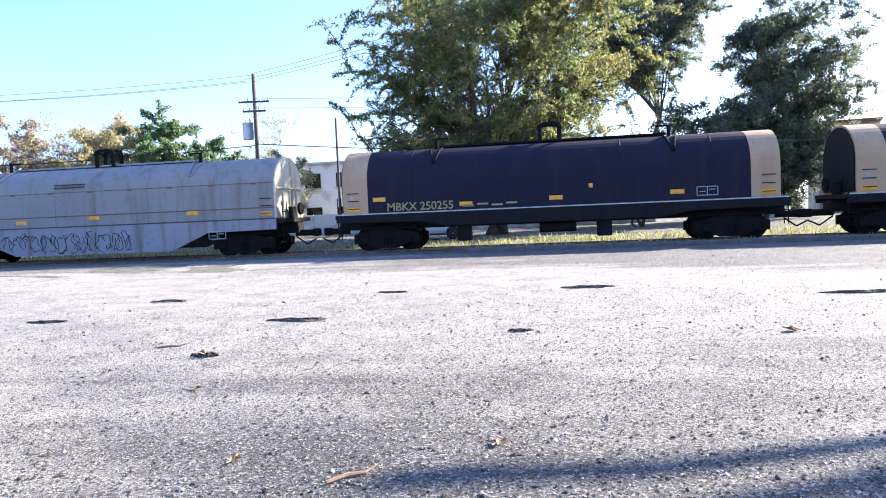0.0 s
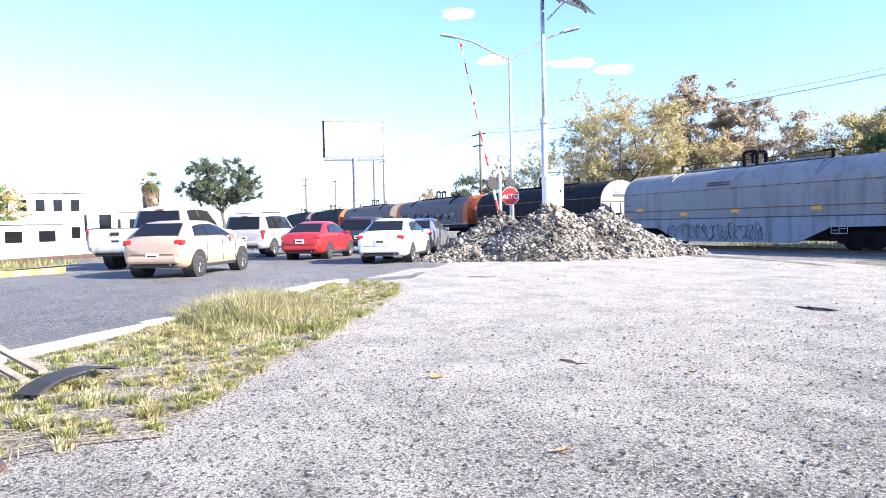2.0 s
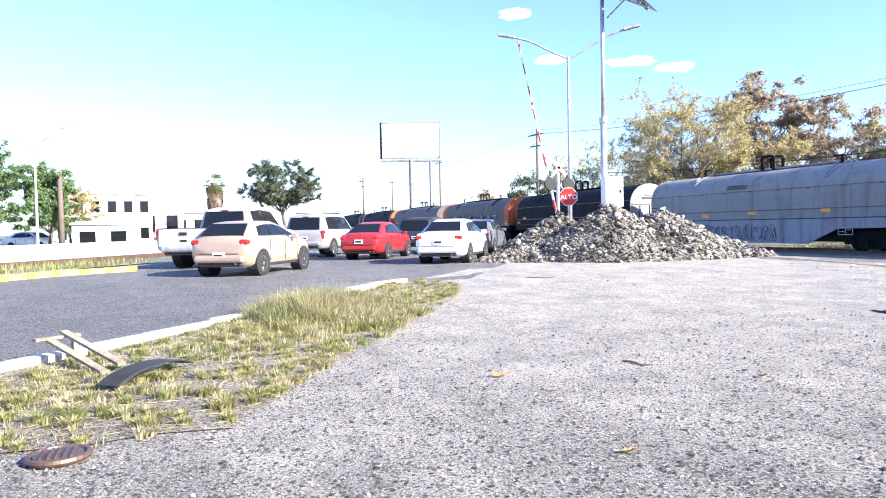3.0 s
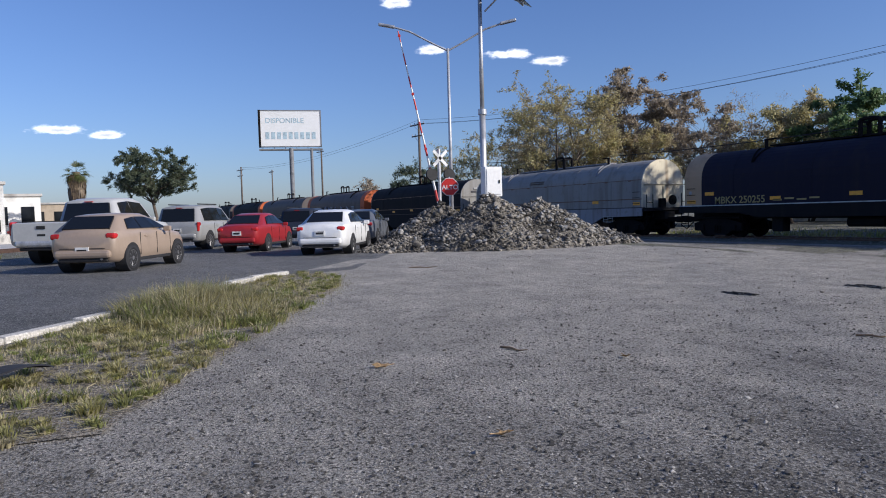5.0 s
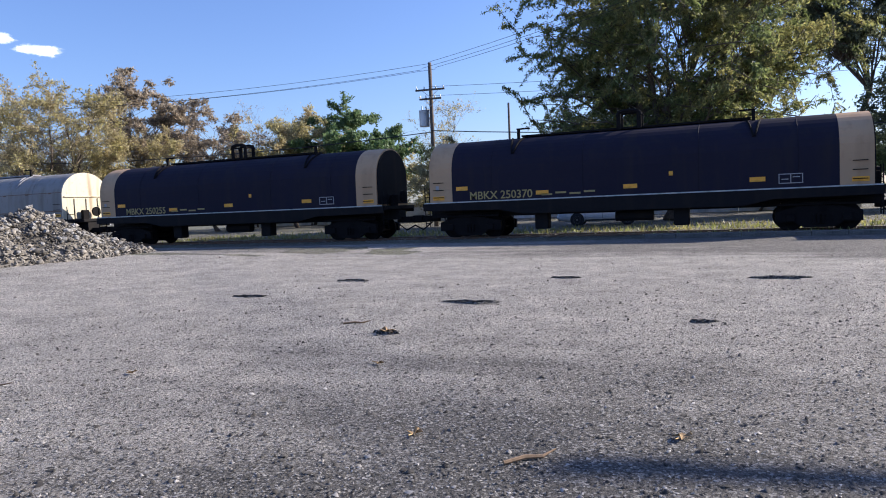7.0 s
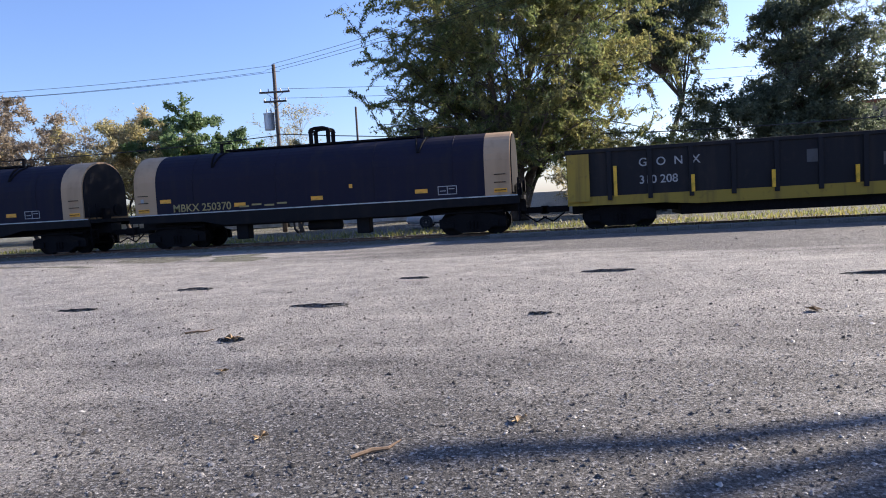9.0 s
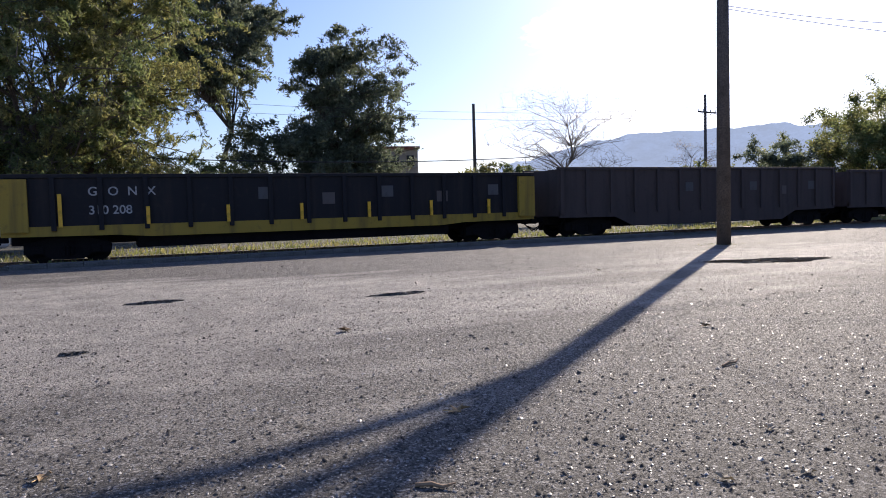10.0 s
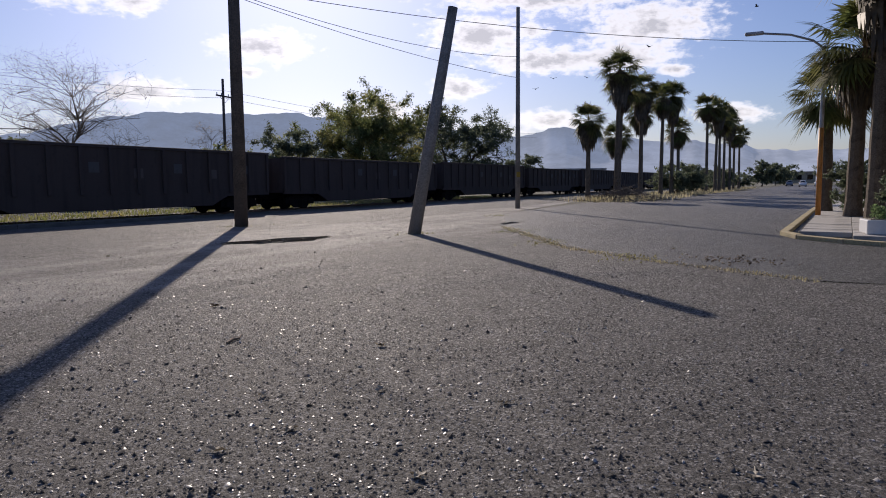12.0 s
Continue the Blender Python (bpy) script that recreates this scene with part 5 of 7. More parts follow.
def build_poles():
    utility_pole(-18.8, 43.4, 10.9, "dark wooden utility pole with transformer and crossarms", ((9.1, 2.0), (8.5, 1.5)), True, 0.16)
    utility_pole(-16.1, 52, 9.0, "thin wooden pole behind the trees", (), r=0.11)
    utility_pole(27.6, 52.5, 10.3, "wooden utility pole behind the train", (), r=0.17)
    utility_pole(42.6, 41.7, 10.0, "wooden utility pole with one crossarm", ((8.6, 2.2),), r=0.14)
    utility_pole(-62.6, 32.2, 11.0, "wooden utility pole with crossarms beside the railway", ((10.4, 2.4), (9.3, 2.0)), r=0.15)
    utility_pole(-114, 40, 13.0, "far wooden utility pole", ((12.5, 2.6),), r=0.18)
    utility_pole(-127, 29.5, 10.8, "far wooden utility pole with crossarms", ((10.2, 3), (9.2, 2.4)), r=0.18)
    utility_pole(-125, 34.5, 10.2, "far pole with a pair of floodlights", ((9.8, 2.0),), r=0.14)
    utility_pole(-58.5, -9.3, 5.9, "short dark wooden post beside the far track", (), r=0.22, base=0.2)
    a = utility_pole(19.5, 18.15, 12.6, "tall weathered pole rising from the asphalt", ((12.2, 1.6),), r=0.25, material=M_WOOD_POLE)
    for way, z in (((-3.4, -0.8), 10.3), ((-2.4, -1.4), 10.1)):
        vs, fs = tube([(0, 0, z - 0.5), (way[0] * 0.3, way[1] * 0.3, z + 0.1), (way[0] * 0.65, way[1] * 0.65, z + 0.3), (way[0], way[1], z + 0.2)], 0.11, 8)
        raw("lamp_arm", vs, fs, M_GALV, a)
        bm = box(bmesh.new(), (0.7, 0.28, 0.14), (0, 0, 0), bevel=0.05)
        part("lamp_head", bm, M_GALV, a).matrix_basis = pose(way[0] * 1.08, way[1] * 1.08, z + 0.18, 0, 0, math.degrees(math.atan2(way[1], way[0])))
    utility_pole(18.4, 10.25, 7.2, "short grey pole leaning over the asphalt", (), r=0.2, material=M_GREY_POLE, top=(0.41, -1.19, 6.58))
    utility_pole(39.0, 15.0, 11.6, "slim grey pole with a small yellow tag", (), r=0.15, material=M_GREY_POLE)
    bm = box(bmesh.new(), (0.22, 0.03, 0.3), (0, 0, 0))
    tag = part("sign_tag", bm, M_YELLOW)
    tagged(tag, "small yellow tag on the slim pole", "sign").matrix_basis = pose(38.84, 14.9, 2.0, 0, 0, -65)
    # wires
    for z, o in ((10.9, 0.0), (10.55, -0.5), (10.5, 0.5)):
        wire("overhead wire between utility poles", (-18.8 + o, 43.2, z), (19.5 + o * 0.4, 18.1, 12.2 + (z - 10.5)), 0.8)
        wire("overhead wire between utility poles", (-18.8 + o, 43.2, z - 0.1), (-62.6 + o, 32.2, z), 1.0)
    for z in (8.7, 9.3):
        wire("overhead wire behind the railway", (-18.8, 43.2, z), (27.6, 52.4, z + 0.3), 0.5)
        wire("overhead wire behind the railway", (27.6, 52.4, z + 0.3), (42.6, 41.7, z - 0.2), 0.25)
        wire("overhead wire behind the railway", (42.6, 41.7, z - 0.2), (100, 36, z - 0.5), 0.8)
    wire("thick cable behind the railway", (-18.8, 43.2, 6.4), (30, 46, 5.4), 1.0, 0.03)
    wire("thick cable behind the railway", (-18.8, 43.2, 6.3), (-62, 33, 6.6), 0.9, 0.03)
    wire("overhead wire across the asphalt", (19.5, 18.1, 8.3), (39, 15, 8.8), 0.5)
    wire("overhead wire across the asphalt", (19.5, 18.1, 8.5), (32, -0.7, 6.9), 0.5)
    wire("overhead wire across the asphalt", (19.5, 18.1, 8.2), (39, 15, 7.6), 0.3)
    wire("overhead wire above the lot", (19.5, 18.1, 8.4), (6, -16, 9.5), 0.4)
    for z in (11.6, 11.9):
        wire("overhead wire along the railway", (-62.6, 32.2, z - 1), (-127, 29.5, z - 1.2), 1.2)


build_poles()


def build_crossing():
    # solar mast
    mast = thing("solar_mast", pose(-23.4, 14.8, ROAD_Z - 0.05), "tall galvanised mast with solar panel and equipment box", "mast")
    bm = rod(bmesh.new(), (0, 0, 0), (0, 0, 5.2), 0.13, 0.12, sides=14)
    rod(bm, (0, 0, 5.2), (0, 0, 9.8), 0.085, 0.075, sides=12)
    part("post", bm, M_GALV, mast, smooth=True)
    part("collar", rod(bmesh.new(), (0, 0, 5.08), (0, 0, 5.28), 0.17, sides=14), M_GALV, mast)
    part("cabinet", box(bmesh.new(), (0.42, 0.72, 1.15), (0.3, 0.18, 2.45), bevel=0.025), M_WHITE_PAINT, mast, "white steel equipment box").matrix_basis = pose(0, 0, 0, 0, 0, -8)
    part("cabinet_door", box(bmesh.new(), (0.02, 0.6, 0.98), (0.525, 0.18, 2.45), bevel=0.008), M_WHITE_PAINT, mast).matrix_basis = pose(0, 0, 0, 0, 0, -8)
    part("cabinet_lock", box(bmesh.new(), (0.03, 0.05, 0.12), (0.545, 0.4, 2.45)), M_DARK_STEEL, mast).matrix_basis = pose(0, 0, 0, 0, 0, -8)
    panel_turn = pose(0.5, 0.75, 9.75, -28, 0, -52)
    for i in range(4):
        for j in range(2):
            bm = box(bmesh.new(), (0.46, 0.94, 0.03), (-0.75 + 0.5 * i, -0.5 + j, 0), bevel=0.006)
            p = part("solar_panel", bm, mat("solar_cell", (0.03, 0.035, 0.06), 0.25, vary=0.2, scale=6), mast)
            p.matrix_basis = panel_turn
    bm = bmesh.new()
    for k in (-0.6, 0.6):
        box(bm, (2.05, 0.05, 0.06), (0, k, -0.06))
    rod(bm, (-0.3, -0.5, -0.9), (0, 0, -0.05), 0.035, sides=6)
    box(bm, (0.05, 1.95, 0.06), (0, 0, -0.1))
    part("panel_frame", bm, M_GALV, mast).matrix_basis = panel_turn
    # double street lamp
    lamp = thing("street_lamp", pose(-27.9, 15.9, ROAD_Z - 0.05), "slim white street lamp with two arms", "street lamp")
    part("post", rod(bmesh.new(), (0, 0, 0), (0, 0, 8.7), 0.09, 0.06, sides=12), M_GALV, lamp, smooth=True)
    for s in (-1, 1):
        d = Vector((0.5, 0.86, 0)) * s
        vs, fs = tube([(0, 0, 8.6), tuple(d * 0.6 + Vector((0, 0, 8.9))), tuple(d * 1.7 + Vector((0, 0, 9.5))), tuple(d * 2.5 + Vector((0, 0, 9.75)))], 0.045, 6)
        raw("lamp_arm", vs, fs, M_GALV, lamp)
        part("lamp_head", box(bmesh.new(), (0.75, 0.24, 0.12), (0, 0, 0), bevel=0.04), M_GALV, lamp).matrix_basis = Matrix.Translation(d * 2.75 + Vector((0, 0, 9.8))) @ pose(0, 0, 0, 0, -12 * s, 60)
    # crossing gate with its arm raised
    gate = thing("crossing_gate", pose(-26.1, 14.3, ROAD_Z - 0.05), "railway crossing gate with red and white arm raised", "crossing gate")
    part("post", rod(bmesh.new(), (0, 0, 0), (0, 0, 4.0), 0.07, sides=10), M_GALV, gate)
    part("mechanism", box(bmesh.new(), (0.5, 0.6, 0.6), (0, 0.1, 1.3), bevel=0.04), M_DARK_STEEL, gate)
    base, tip = Vector((0.2, -0.1, 1.3)), Vector((-1.0, -1.25, 9.0))
    for i in range(16):
        bm = rod(bmesh.new(), base.lerp(tip, i / 16), base.lerp(tip, (i + 1) / 16), 0.055 - 0.002 * i, sides=6)
        part("arm_stripe", bm, M_RED if i % 2 else M_WHITE_PAINT, gate)
    for k in (0.35, 0.65, 0.97):
        part("arm_lamp", rod(bmesh.new(), base.lerp(tip, k) + Vector((0.06, -0.03, 0)), base.lerp(tip, k) + Vector((0.16, -0.08, 0)), 0.06, sides=10), M_RED, gate)
    for s in (-1, 1):
        bm = rod(bmesh.new(), (0.05, s * 0.42, 2.9), (0.16, s * 0.42, 2.92), 0.26, sides=18)
        part("signal_lamp", bm, M_BLACK, gate, "black round warning light")
        part("crossbuck_board", box(bmesh.new(), (0.03, 0.9, 0.13), (0, 0, 0)), M_GALV, gate).matrix_basis = pose(0.1, 0, 3.6, s * 45, 0, 0)
    # stop sign
    sign = thing("stop_sign", pose(-24.2, 13.7, ROAD_Z - 0.05, 0, 0, -28), "red octagonal stop sign on a post", "road sign")
    part("post", rod(bmesh.new(), (0, 0, 0), (0, 0, 2.7), 0.03, sides=8), M_GALV, sign)
    for nm, r, o, m in (("sign_border", 0.37, 0.04, M_WHITE_PAINT), ("sign_face", 0.345, 0.052, M_RED)):
        bm = bmesh.new()
        bmesh.ops.create_cone(bm, cap_ends=True, segments=8, radius1=r, radius2=r, depth=0.012, matrix=pose(o, 0, 2.32, 0, 90, 0) @ pose(0, 0, 0, 0, 0, 22.5))
        part(nm, bm, m, sign)
    lettering("ALTO", 0.25, M_WHITE_PAINT, sign, pose(0.062, -0.31, 2.22, 90, 0, 90))
    # billboard
    bb = thing("billboard", pose(-110, 33.6, 0, 0, 0, 0), "large white billboard on steel posts with faded lettering", "billboard")
    d = Vector((-33.6, -110, 0)).normalized()       # along the board, towards the avenue
    ang = math.degrees(math.atan2(d.y, d.x))
    part("board", box(bmesh.new(), (9.4, 0.35, 5.6), (0, 0, 15.7), bevel=0.03), M_WHITE_PAINT, bb).matrix_basis = pose(0, 0, 0, 0, 0, ang)
    part("board_frame", box(bmesh.new(), (0.35, 0.6, 5.9), (4.8, 0.0, 15.7)), M_DARK_STEEL, bb).matrix_basis = pose(0, 0, 0, 0, 0, ang)
    for z in (12.85, 18.55):
        part("board_frame", box(bmesh.new(), (9.6, 0.45, 0.16), (0, 0, z)), M_BOARD_STEEL, bb).matrix_basis = pose(0, 0, 0, 0, 0, ang)
    part("board_frame", box(bmesh.new(), (0.16, 0.45, 5.8), (-4.76, 0, 15.7)), M_BOARD_STEEL, bb).matrix_basis = pose(0, 0, 0, 0, 0, ang)
    for k in range(6):
        part("bracket", rod(bmesh.new(), (-4.4 + 1.76 * k, 0.2, 12.3), (-4.4 + 1.76 * k, -0.75, 12.95), 0.05, sides=6), M_BOARD_STEEL, bb).matrix_basis = pose(0, 0, 0, 0, 0, ang)
    part("catwalk", box(bmesh.new(), (9.9, 1.0, 0.25), (0, -0.3, 12.4)), M_BOARD_STEEL, bb).matrix_basis = pose(0, 0, 0, 0, 0, ang)
    for k in (0.0, -3.2):
        part("post", rod(bmesh.new(), (k, 0, 0), (k, 0, 12.6), 0.36 if k == 0 else 0.24, sides=14), M_BOARD_STEEL, bb).matrix_basis = pose(0, 0, 0, 0, 0, ang)
    mt = mat("faded_blue_lettering", (0.4, 0.52, 0.58), 0.6, vary=0.1)
    face = pose(0, 0, 0, 0, 0, ang + 180)
    lettering("DISPONIBLE", 1.12, mt, bb, face @ pose(-3.9, -0.19, 16.6, 90, 0, 0))
    for k in range(9):
        bm = box(bmesh.new(), (0.6, 0.02, 1.1), (-3.6 + 0.9 * k, -0.19, 14.6))
        part("number_bar", bm, mt, bb).matrix_basis = face


build_crossing()


# ---- rubble heap ----
def heap_height(x, y):
    h = 0
    for cx, cy, hh, rx, ry in ((-21.0, 13.5, 1.95, 2.7, 3.0), (-20.6, 15.3, 1.7, 2.5, 2.9), (-23.0, 12.6, 1.65, 2.4, 2.8), (-20.4, 17.3, 0.75, 1.9, 2.3), (-21.6, 10.5, 0.5, 1.6, 1.8)):
        d = np.sqrt(((x - cx) / rx) ** 2 + ((y - cy) / ry) ** 2)
        h = np.maximum(h, hh * np.clip(1 - d, 0, 1) ** 0.92)
    return h


def build_heap():
    rng = np.random.default_rng(5)
    xs, ys = np.linspace(-25.5, -17, 52), np.linspace(6.5, 22, 90)
    X, Y = np.meshgrid(xs, ys, indexing="ij")
    Z = heap_height(X, Y) + rng.normal(0, 0.05, X.shape) * (heap_height(X, Y) > 0.03) - 0.12 + gz(X, Y)
    n = len(ys)
    fs = [(i * n + j, (i + 1) * n + j, (i + 1) * n + j + 1, i * n + j + 1) for i in range(len(xs) - 1) for j in range(n - 1)]
    ob = raw("rubble_mound", np.stack([X, Y, Z], -1).reshape(-1, 3).tolist(), fs, M_ROCK)
    tagged(ob, "grey heap of broken asphalt and stones beside the crossing", "rubble heap")
    n = 24000
    x, y = rng.uniform(-25.5, -17, n), rng.uniform(6.5, 22, n)
    h = heap_height(x, y)
    keep = h > 0.02
    x, y, h = x[keep], y[keep], h[keep]
    stones("rubble", np.stack([x, y, h + gz(x, y) - 0.02], 1), rng.uniform(0.02, 0.055, len(x)) * (1 + rng.uniform(0, 1, len(x)) ** 8 * 2.2), M_ROCK, rng, "loose broken asphalt pieces on the heap", "rubble")
    # larger single slabs
    k = 0
    while k < 150:
        x, y = (rng.uniform(-24, -17.8), rng.uniform(8, 20)) if k % 3 == 0 else (rng.normal(-19.6, 0.7), rng.normal(16.2, 1.3))
        h = float(heap_height(np.array(x), np.array(y)))
        if h < 0.06:
            continue
        bm = bmesh.new()
        bmesh.ops.create_icosphere(bm, subdivisions=1, radius=1.0)
        s = rng.uniform(0.05, 0.11) * (1.0 if rng.uniform() < 0.85 else 1.7)
        for v in bm.verts:
            v.co *= rng.uniform(0.7, 1.15)
            v.co = Vector((v.co.x * s, v.co.y * s * rng.uniform(0.6, 1.0), v.co.z * s * 0.55))
        c = part("rubble_chunk", bm, mat("pale_rubble_chunk", (0.3, 0.29, 0.27), 0.92, vary=0.3, scale=2, bump=0.6, fine=25), ob)
        c.matrix_basis = pose(x, y, h + float(gz(x, y)) + 0.02, rng.uniform(-40, 40), rng.uniform(-40, 40), rng.uniform(0, 360))
        k += 1


build_heap()


# ---- vehicles ----
def paint(name, color):
    return mat(name, color, 0.28, metal=0.15, vary=0.04, scale=2, fine=20, second=tuple(c * 0.9 for c in color), sheen=0.6)


SHAPES = {
    # x, underside, waist, roof, half width, half roof; then wheelbase, wheel radius, glass spans
    "sedan": ([(-1.05, .44, .78, .84, .66, .52), (-1.0, .32, .92, 0.98, .77, .60), (-.78, .25, .98, 1.05, .83, .66), (-.42, .22, 1.0, 1.08, .85, .67), (.16, .22, 1.0, 1.43, .86, .58), (.75, .22, .99, 1.5, .86, .60),
               (1.3, .22, .97, 1.48, .86, .60), (1.62, .22, .96, 1.42, .86, .58), (2.3, .22, .95, 1.0, .85, .66), (2.9, .22, .88, .93, .83, .64), (3.28, .26, .76, .8, .75, .57), (3.43, .36, .62, .66, .6, .48)], 2.6, .31, 3, 7),
    "hatch": ([(-.75, .46, .8, .86, .70, .58), (-.7, .32, .95, 1.0, .79, .62), (-.55, .25, 1.0, 1.07, .84, .66), (-.12, .22, 1.0, 1.41, .87, .60), (.5, .22, .99, 1.46, .87, .62), (1.1, .22, .97, 1.45, .87, .61),
               (1.45, .22, .96, 1.39, .87, .59), (2.2, .22, .95, 1.0, .86, .67), (2.8, .22, .88, .93, .84, .64), (3.14, .26, .76, .8, .76, .57), (3.3, .36, .62, .66, .6, .48)], 2.56, .32, 2, 6),
    "suv": ([(-1.04, .5, .92, 1.0, .84, .7), (-1.0, .38, 1.1, 1.19, .93, .76), (-.94, .36, 1.15, 1.24, .96, .8), (-.74, .34, 1.17, 1.83, .97, .76), (0, .34, 1.17, 1.91, .97, .77), (1.2, .34, 1.16, 1.92, .97, .77),
             (1.75, .34, 1.15, 1.85, .97, .75), (2.5, .34, 1.13, 1.19, .96, .78), (3.3, .34, 1.08, 1.13, .95, .75), (3.78, .38, .96, 1.0, .88, .68), (3.95, .5, .8, .85, .74, .58)], 3.0, .38, 2, 6),
    "pickup": ([(-1.2, .6, 1.12, 1.18, .9, .84), (-1.16, .5, 1.14, 1.2, .96, .88), (-.6, .42, 1.15, 1.21, .98, .9), (.5, .42, 1.15, 1.21, .98, .9), (.96, .42, 1.16, 1.24, .98, .84), (1.1, .42, 1.17, 1.84, .98, .76), (1.6, .42, 1.17, 1.92, .98, .77),
                (2.3, .42, 1.17, 1.92, .98, .77), (2.62, .42, 1.16, 1.86, .98, .75), (3.3, .42, 1.14, 1.2, .97, .8), (4.1, .42, 1.08, 1.13, .95, .76), (4.5, .46, .95, 1.0, .88, .68), (4.62, .56, .8, .85, .74, .58)], 3.6, .39, 4, 8),
}


def ring_of(x, zb, zw, zr, w, wr):
    """Half a cross-section, from the middle of the floor to the middle of the roof."""
    return [(x, 0, zb), (x, w * .8, zb), (x, w * .96, zb + .1), (x, w, zb + (zw - zb) * .45), (x, w * .985, zb + (zw - zb) * .8), (x, w * .95, zw), (x, w * .93, zw + .02), (x, wr + .02, zr - .07), (x, wr * .84, zr - .012), (x, 0, zr)]


def car(m, kind, body_m, label, scale=1.05):
    """A vehicle, rear axle at the origin, heading along +x."""
    st, wb, r, g0, g1 = SHAPES[kind]
    root = thing("pickup_truck" if kind == "pickup" else "car", m @ Matrix.Diagonal((scale, scale, scale, 1)), label, "pickup" if kind == "pickup" else "car", group="vehicles waiting at the crossing")
    rings = [ring_of(*q) for q in st]
    low = kind in ("sedan", "hatch")
    w = st[g0 + 1][4]
    bm = bmesh.new()
    grid = []
    for rg in rings:
        left = [bm.verts.new(p) for p in rg]
        right = [left[0]] + [bm.verts.new((p[0], -p[1], p[2])) for p in rg[1:-1]] + [left[-1]]
        grid.append((left, right))
    for (l0, r0), (l1, r1) in zip(grid, grid[1:]):
        for k in range(9):
            bm.faces.new((l0[k], l1[k], l1[k + 1], l0[k + 1]))
            bm.faces.new((r0[k], r0[k + 1], r1[k + 1], r1[k]))
    for l, rr in (grid[0], grid[-1]):
        bm.faces.new(l + rr[1:-1][::-1])
    bmesh.ops.recalc_face_normals(bm, faces=bm.faces)
    part("body", bm, body_m, root, smooth=True)

    def pane(name, corners, inset, out):
        c = [Vector(p) for p in corners]
        mid = sum(c, Vector()) / len(c)
        nrm = (c[1] - c[0]).cross(c[-1] - c[0]).normalized()
        if nrm.dot(Vector((0, 0, 1)) + Vector((0, mid.y * 4, 0)) + Vector(((mid.x - 1.0) * 1.5 if name != "side_window" else 0, 0, 0))) < 0:
            nrm = -nrm
        c = [mid + (p - mid) * inset for p in c]
        bm = bmesh.new()
        a = [bm.verts.new(p + nrm * out) for p in c]
        b = [bm.verts.new(p - nrm * 0.03) for p in c]
        n = len(c)
        bm.faces.new(a); bm.faces.new(b[::-1])
        for i in range(n):
            bm.faces.new((a[i], b[i], b[(i + 1) % n], a[(i + 1) % n]))
        bmesh.ops.recalc_face_normals(bm, faces=bm.faces)
        part(name, bm, M_GLASS, root, "dark glass")

    for name, i, j in (("rear_window", g0, g0 + 1), ("windscreen", g1, g1 + 1)):
        p, q = rings[i], rings[j]
        hi, lo = (q, p) if name == "rear_window" else (p, q)
        pane(name, [(lo[7][0], lo[7][1], lo[7][2]), (hi[7][0], hi[7][1] * .97, hi[7][2]), (hi[7][0], -hi[7][1] * .97, hi[7][2]), (lo[7][0], -lo[7][1], lo[7][2])], 0.88, 0.075 if name == "rear_window" else 0.075)
    x_rear, x_front = rings[g0][6], rings[g1 + 1][6]
    top0, top1 = rings[g0 + 1][7], rings[g1][7]
    cuts = [0.06, 0.36, 0.68, 0.97] if kind != "pickup" else [0.06, 0.45, 0.97]
    for s in (-1, 1):
        for c0, c1 in zip(cuts, cuts[1:]):
            def at(c, up):
                xa = x_rear[0] + (x_front[0] - x_rear[0]) * (0.1 + 0.84 * c)
                xb = top0[0] + (top1[0] - top0[0]) * (0.02 + 0.96 * c)
                return (xb if up else xa, s * (max(top0[1], rings[g0 + 2][7][1]) + 0.0 if up else w * .93), (rings[g0 + 2][7][2] - 0.04 if 0.1 < c < 0.9 else top1[2] - 0.03) if up else st[g0 + 2][2] + .04)
            pane("side_window", [at(c0, 0), at(c1, 0), at(c1, 1), at(c0, 1)], 0.93, 0.03)
        part("door_handle", box(bmesh.new(), (0.18, 0.03, 0.03), (0.75, s * (w * 0.99 + 0.005), st[g0 + 2][2] - 0.14), bevel=0.008), body_m, root)
        part("mirror", box(bmesh.new(), (0.12, 0.2, 0.14), (x_front[0] - 0.42, s * (w + 0.08), st[g1][2] + 0.06), bevel=0.03), body_m, root)
        for ax in (0, wb):
            # Body has no wheel well; a black disc stands in for its shade.
            part("wheel_well_shade", rod(bmesh.new(), (ax, s * (w - 0.3), r + 0.02), (ax, s * (w + 0.004), r + 0.02), r + 0.05, sides=28), M_BLACK, root)
            # tyre with a rounded shoulder, a recessed dark barrel and a spoked rim
            bm = bmesh.new()
            prof = [(-0.2, 0.6), (-0.2, 0.93), (-0.17, 1.0), (-0.03, 1.0), (0.012, 0.94), (0.018, 0.7), (0.0, 0.66), (-0.05, 0.64)]
            turn = [[bm.verts.new((ax + r * q * math.cos(2 * math.pi * i / 28), s * (w + o), r + r * q * math.sin(2 * math.pi * i / 28))) for o, q in prof] for i in range(28)]
            for i in range(28):
                for q in range(len(prof) - 1):
                    bm.faces.new((turn[i][q], turn[i][q + 1], turn[(i + 1) % 28][q + 1], turn[(i + 1) % 28][q]))
            bmesh.ops.recalc_face_normals(bm, faces=bm.faces)
            wh = part("wheel", bm, M_BLACK, root, "black tyre", True)
            part("wheel_barrel", rod(bmesh.new(), (ax, s * (w - 0.16), r), (ax, s * (w - 0.05), r), r * 0.64, sides=24), M_BLACK, wh)
            bm = rod(bmesh.new(), (ax, s * (w - 0.05), r), (ax, s * (w + 0.008), r), r * 0.16, sides=12)
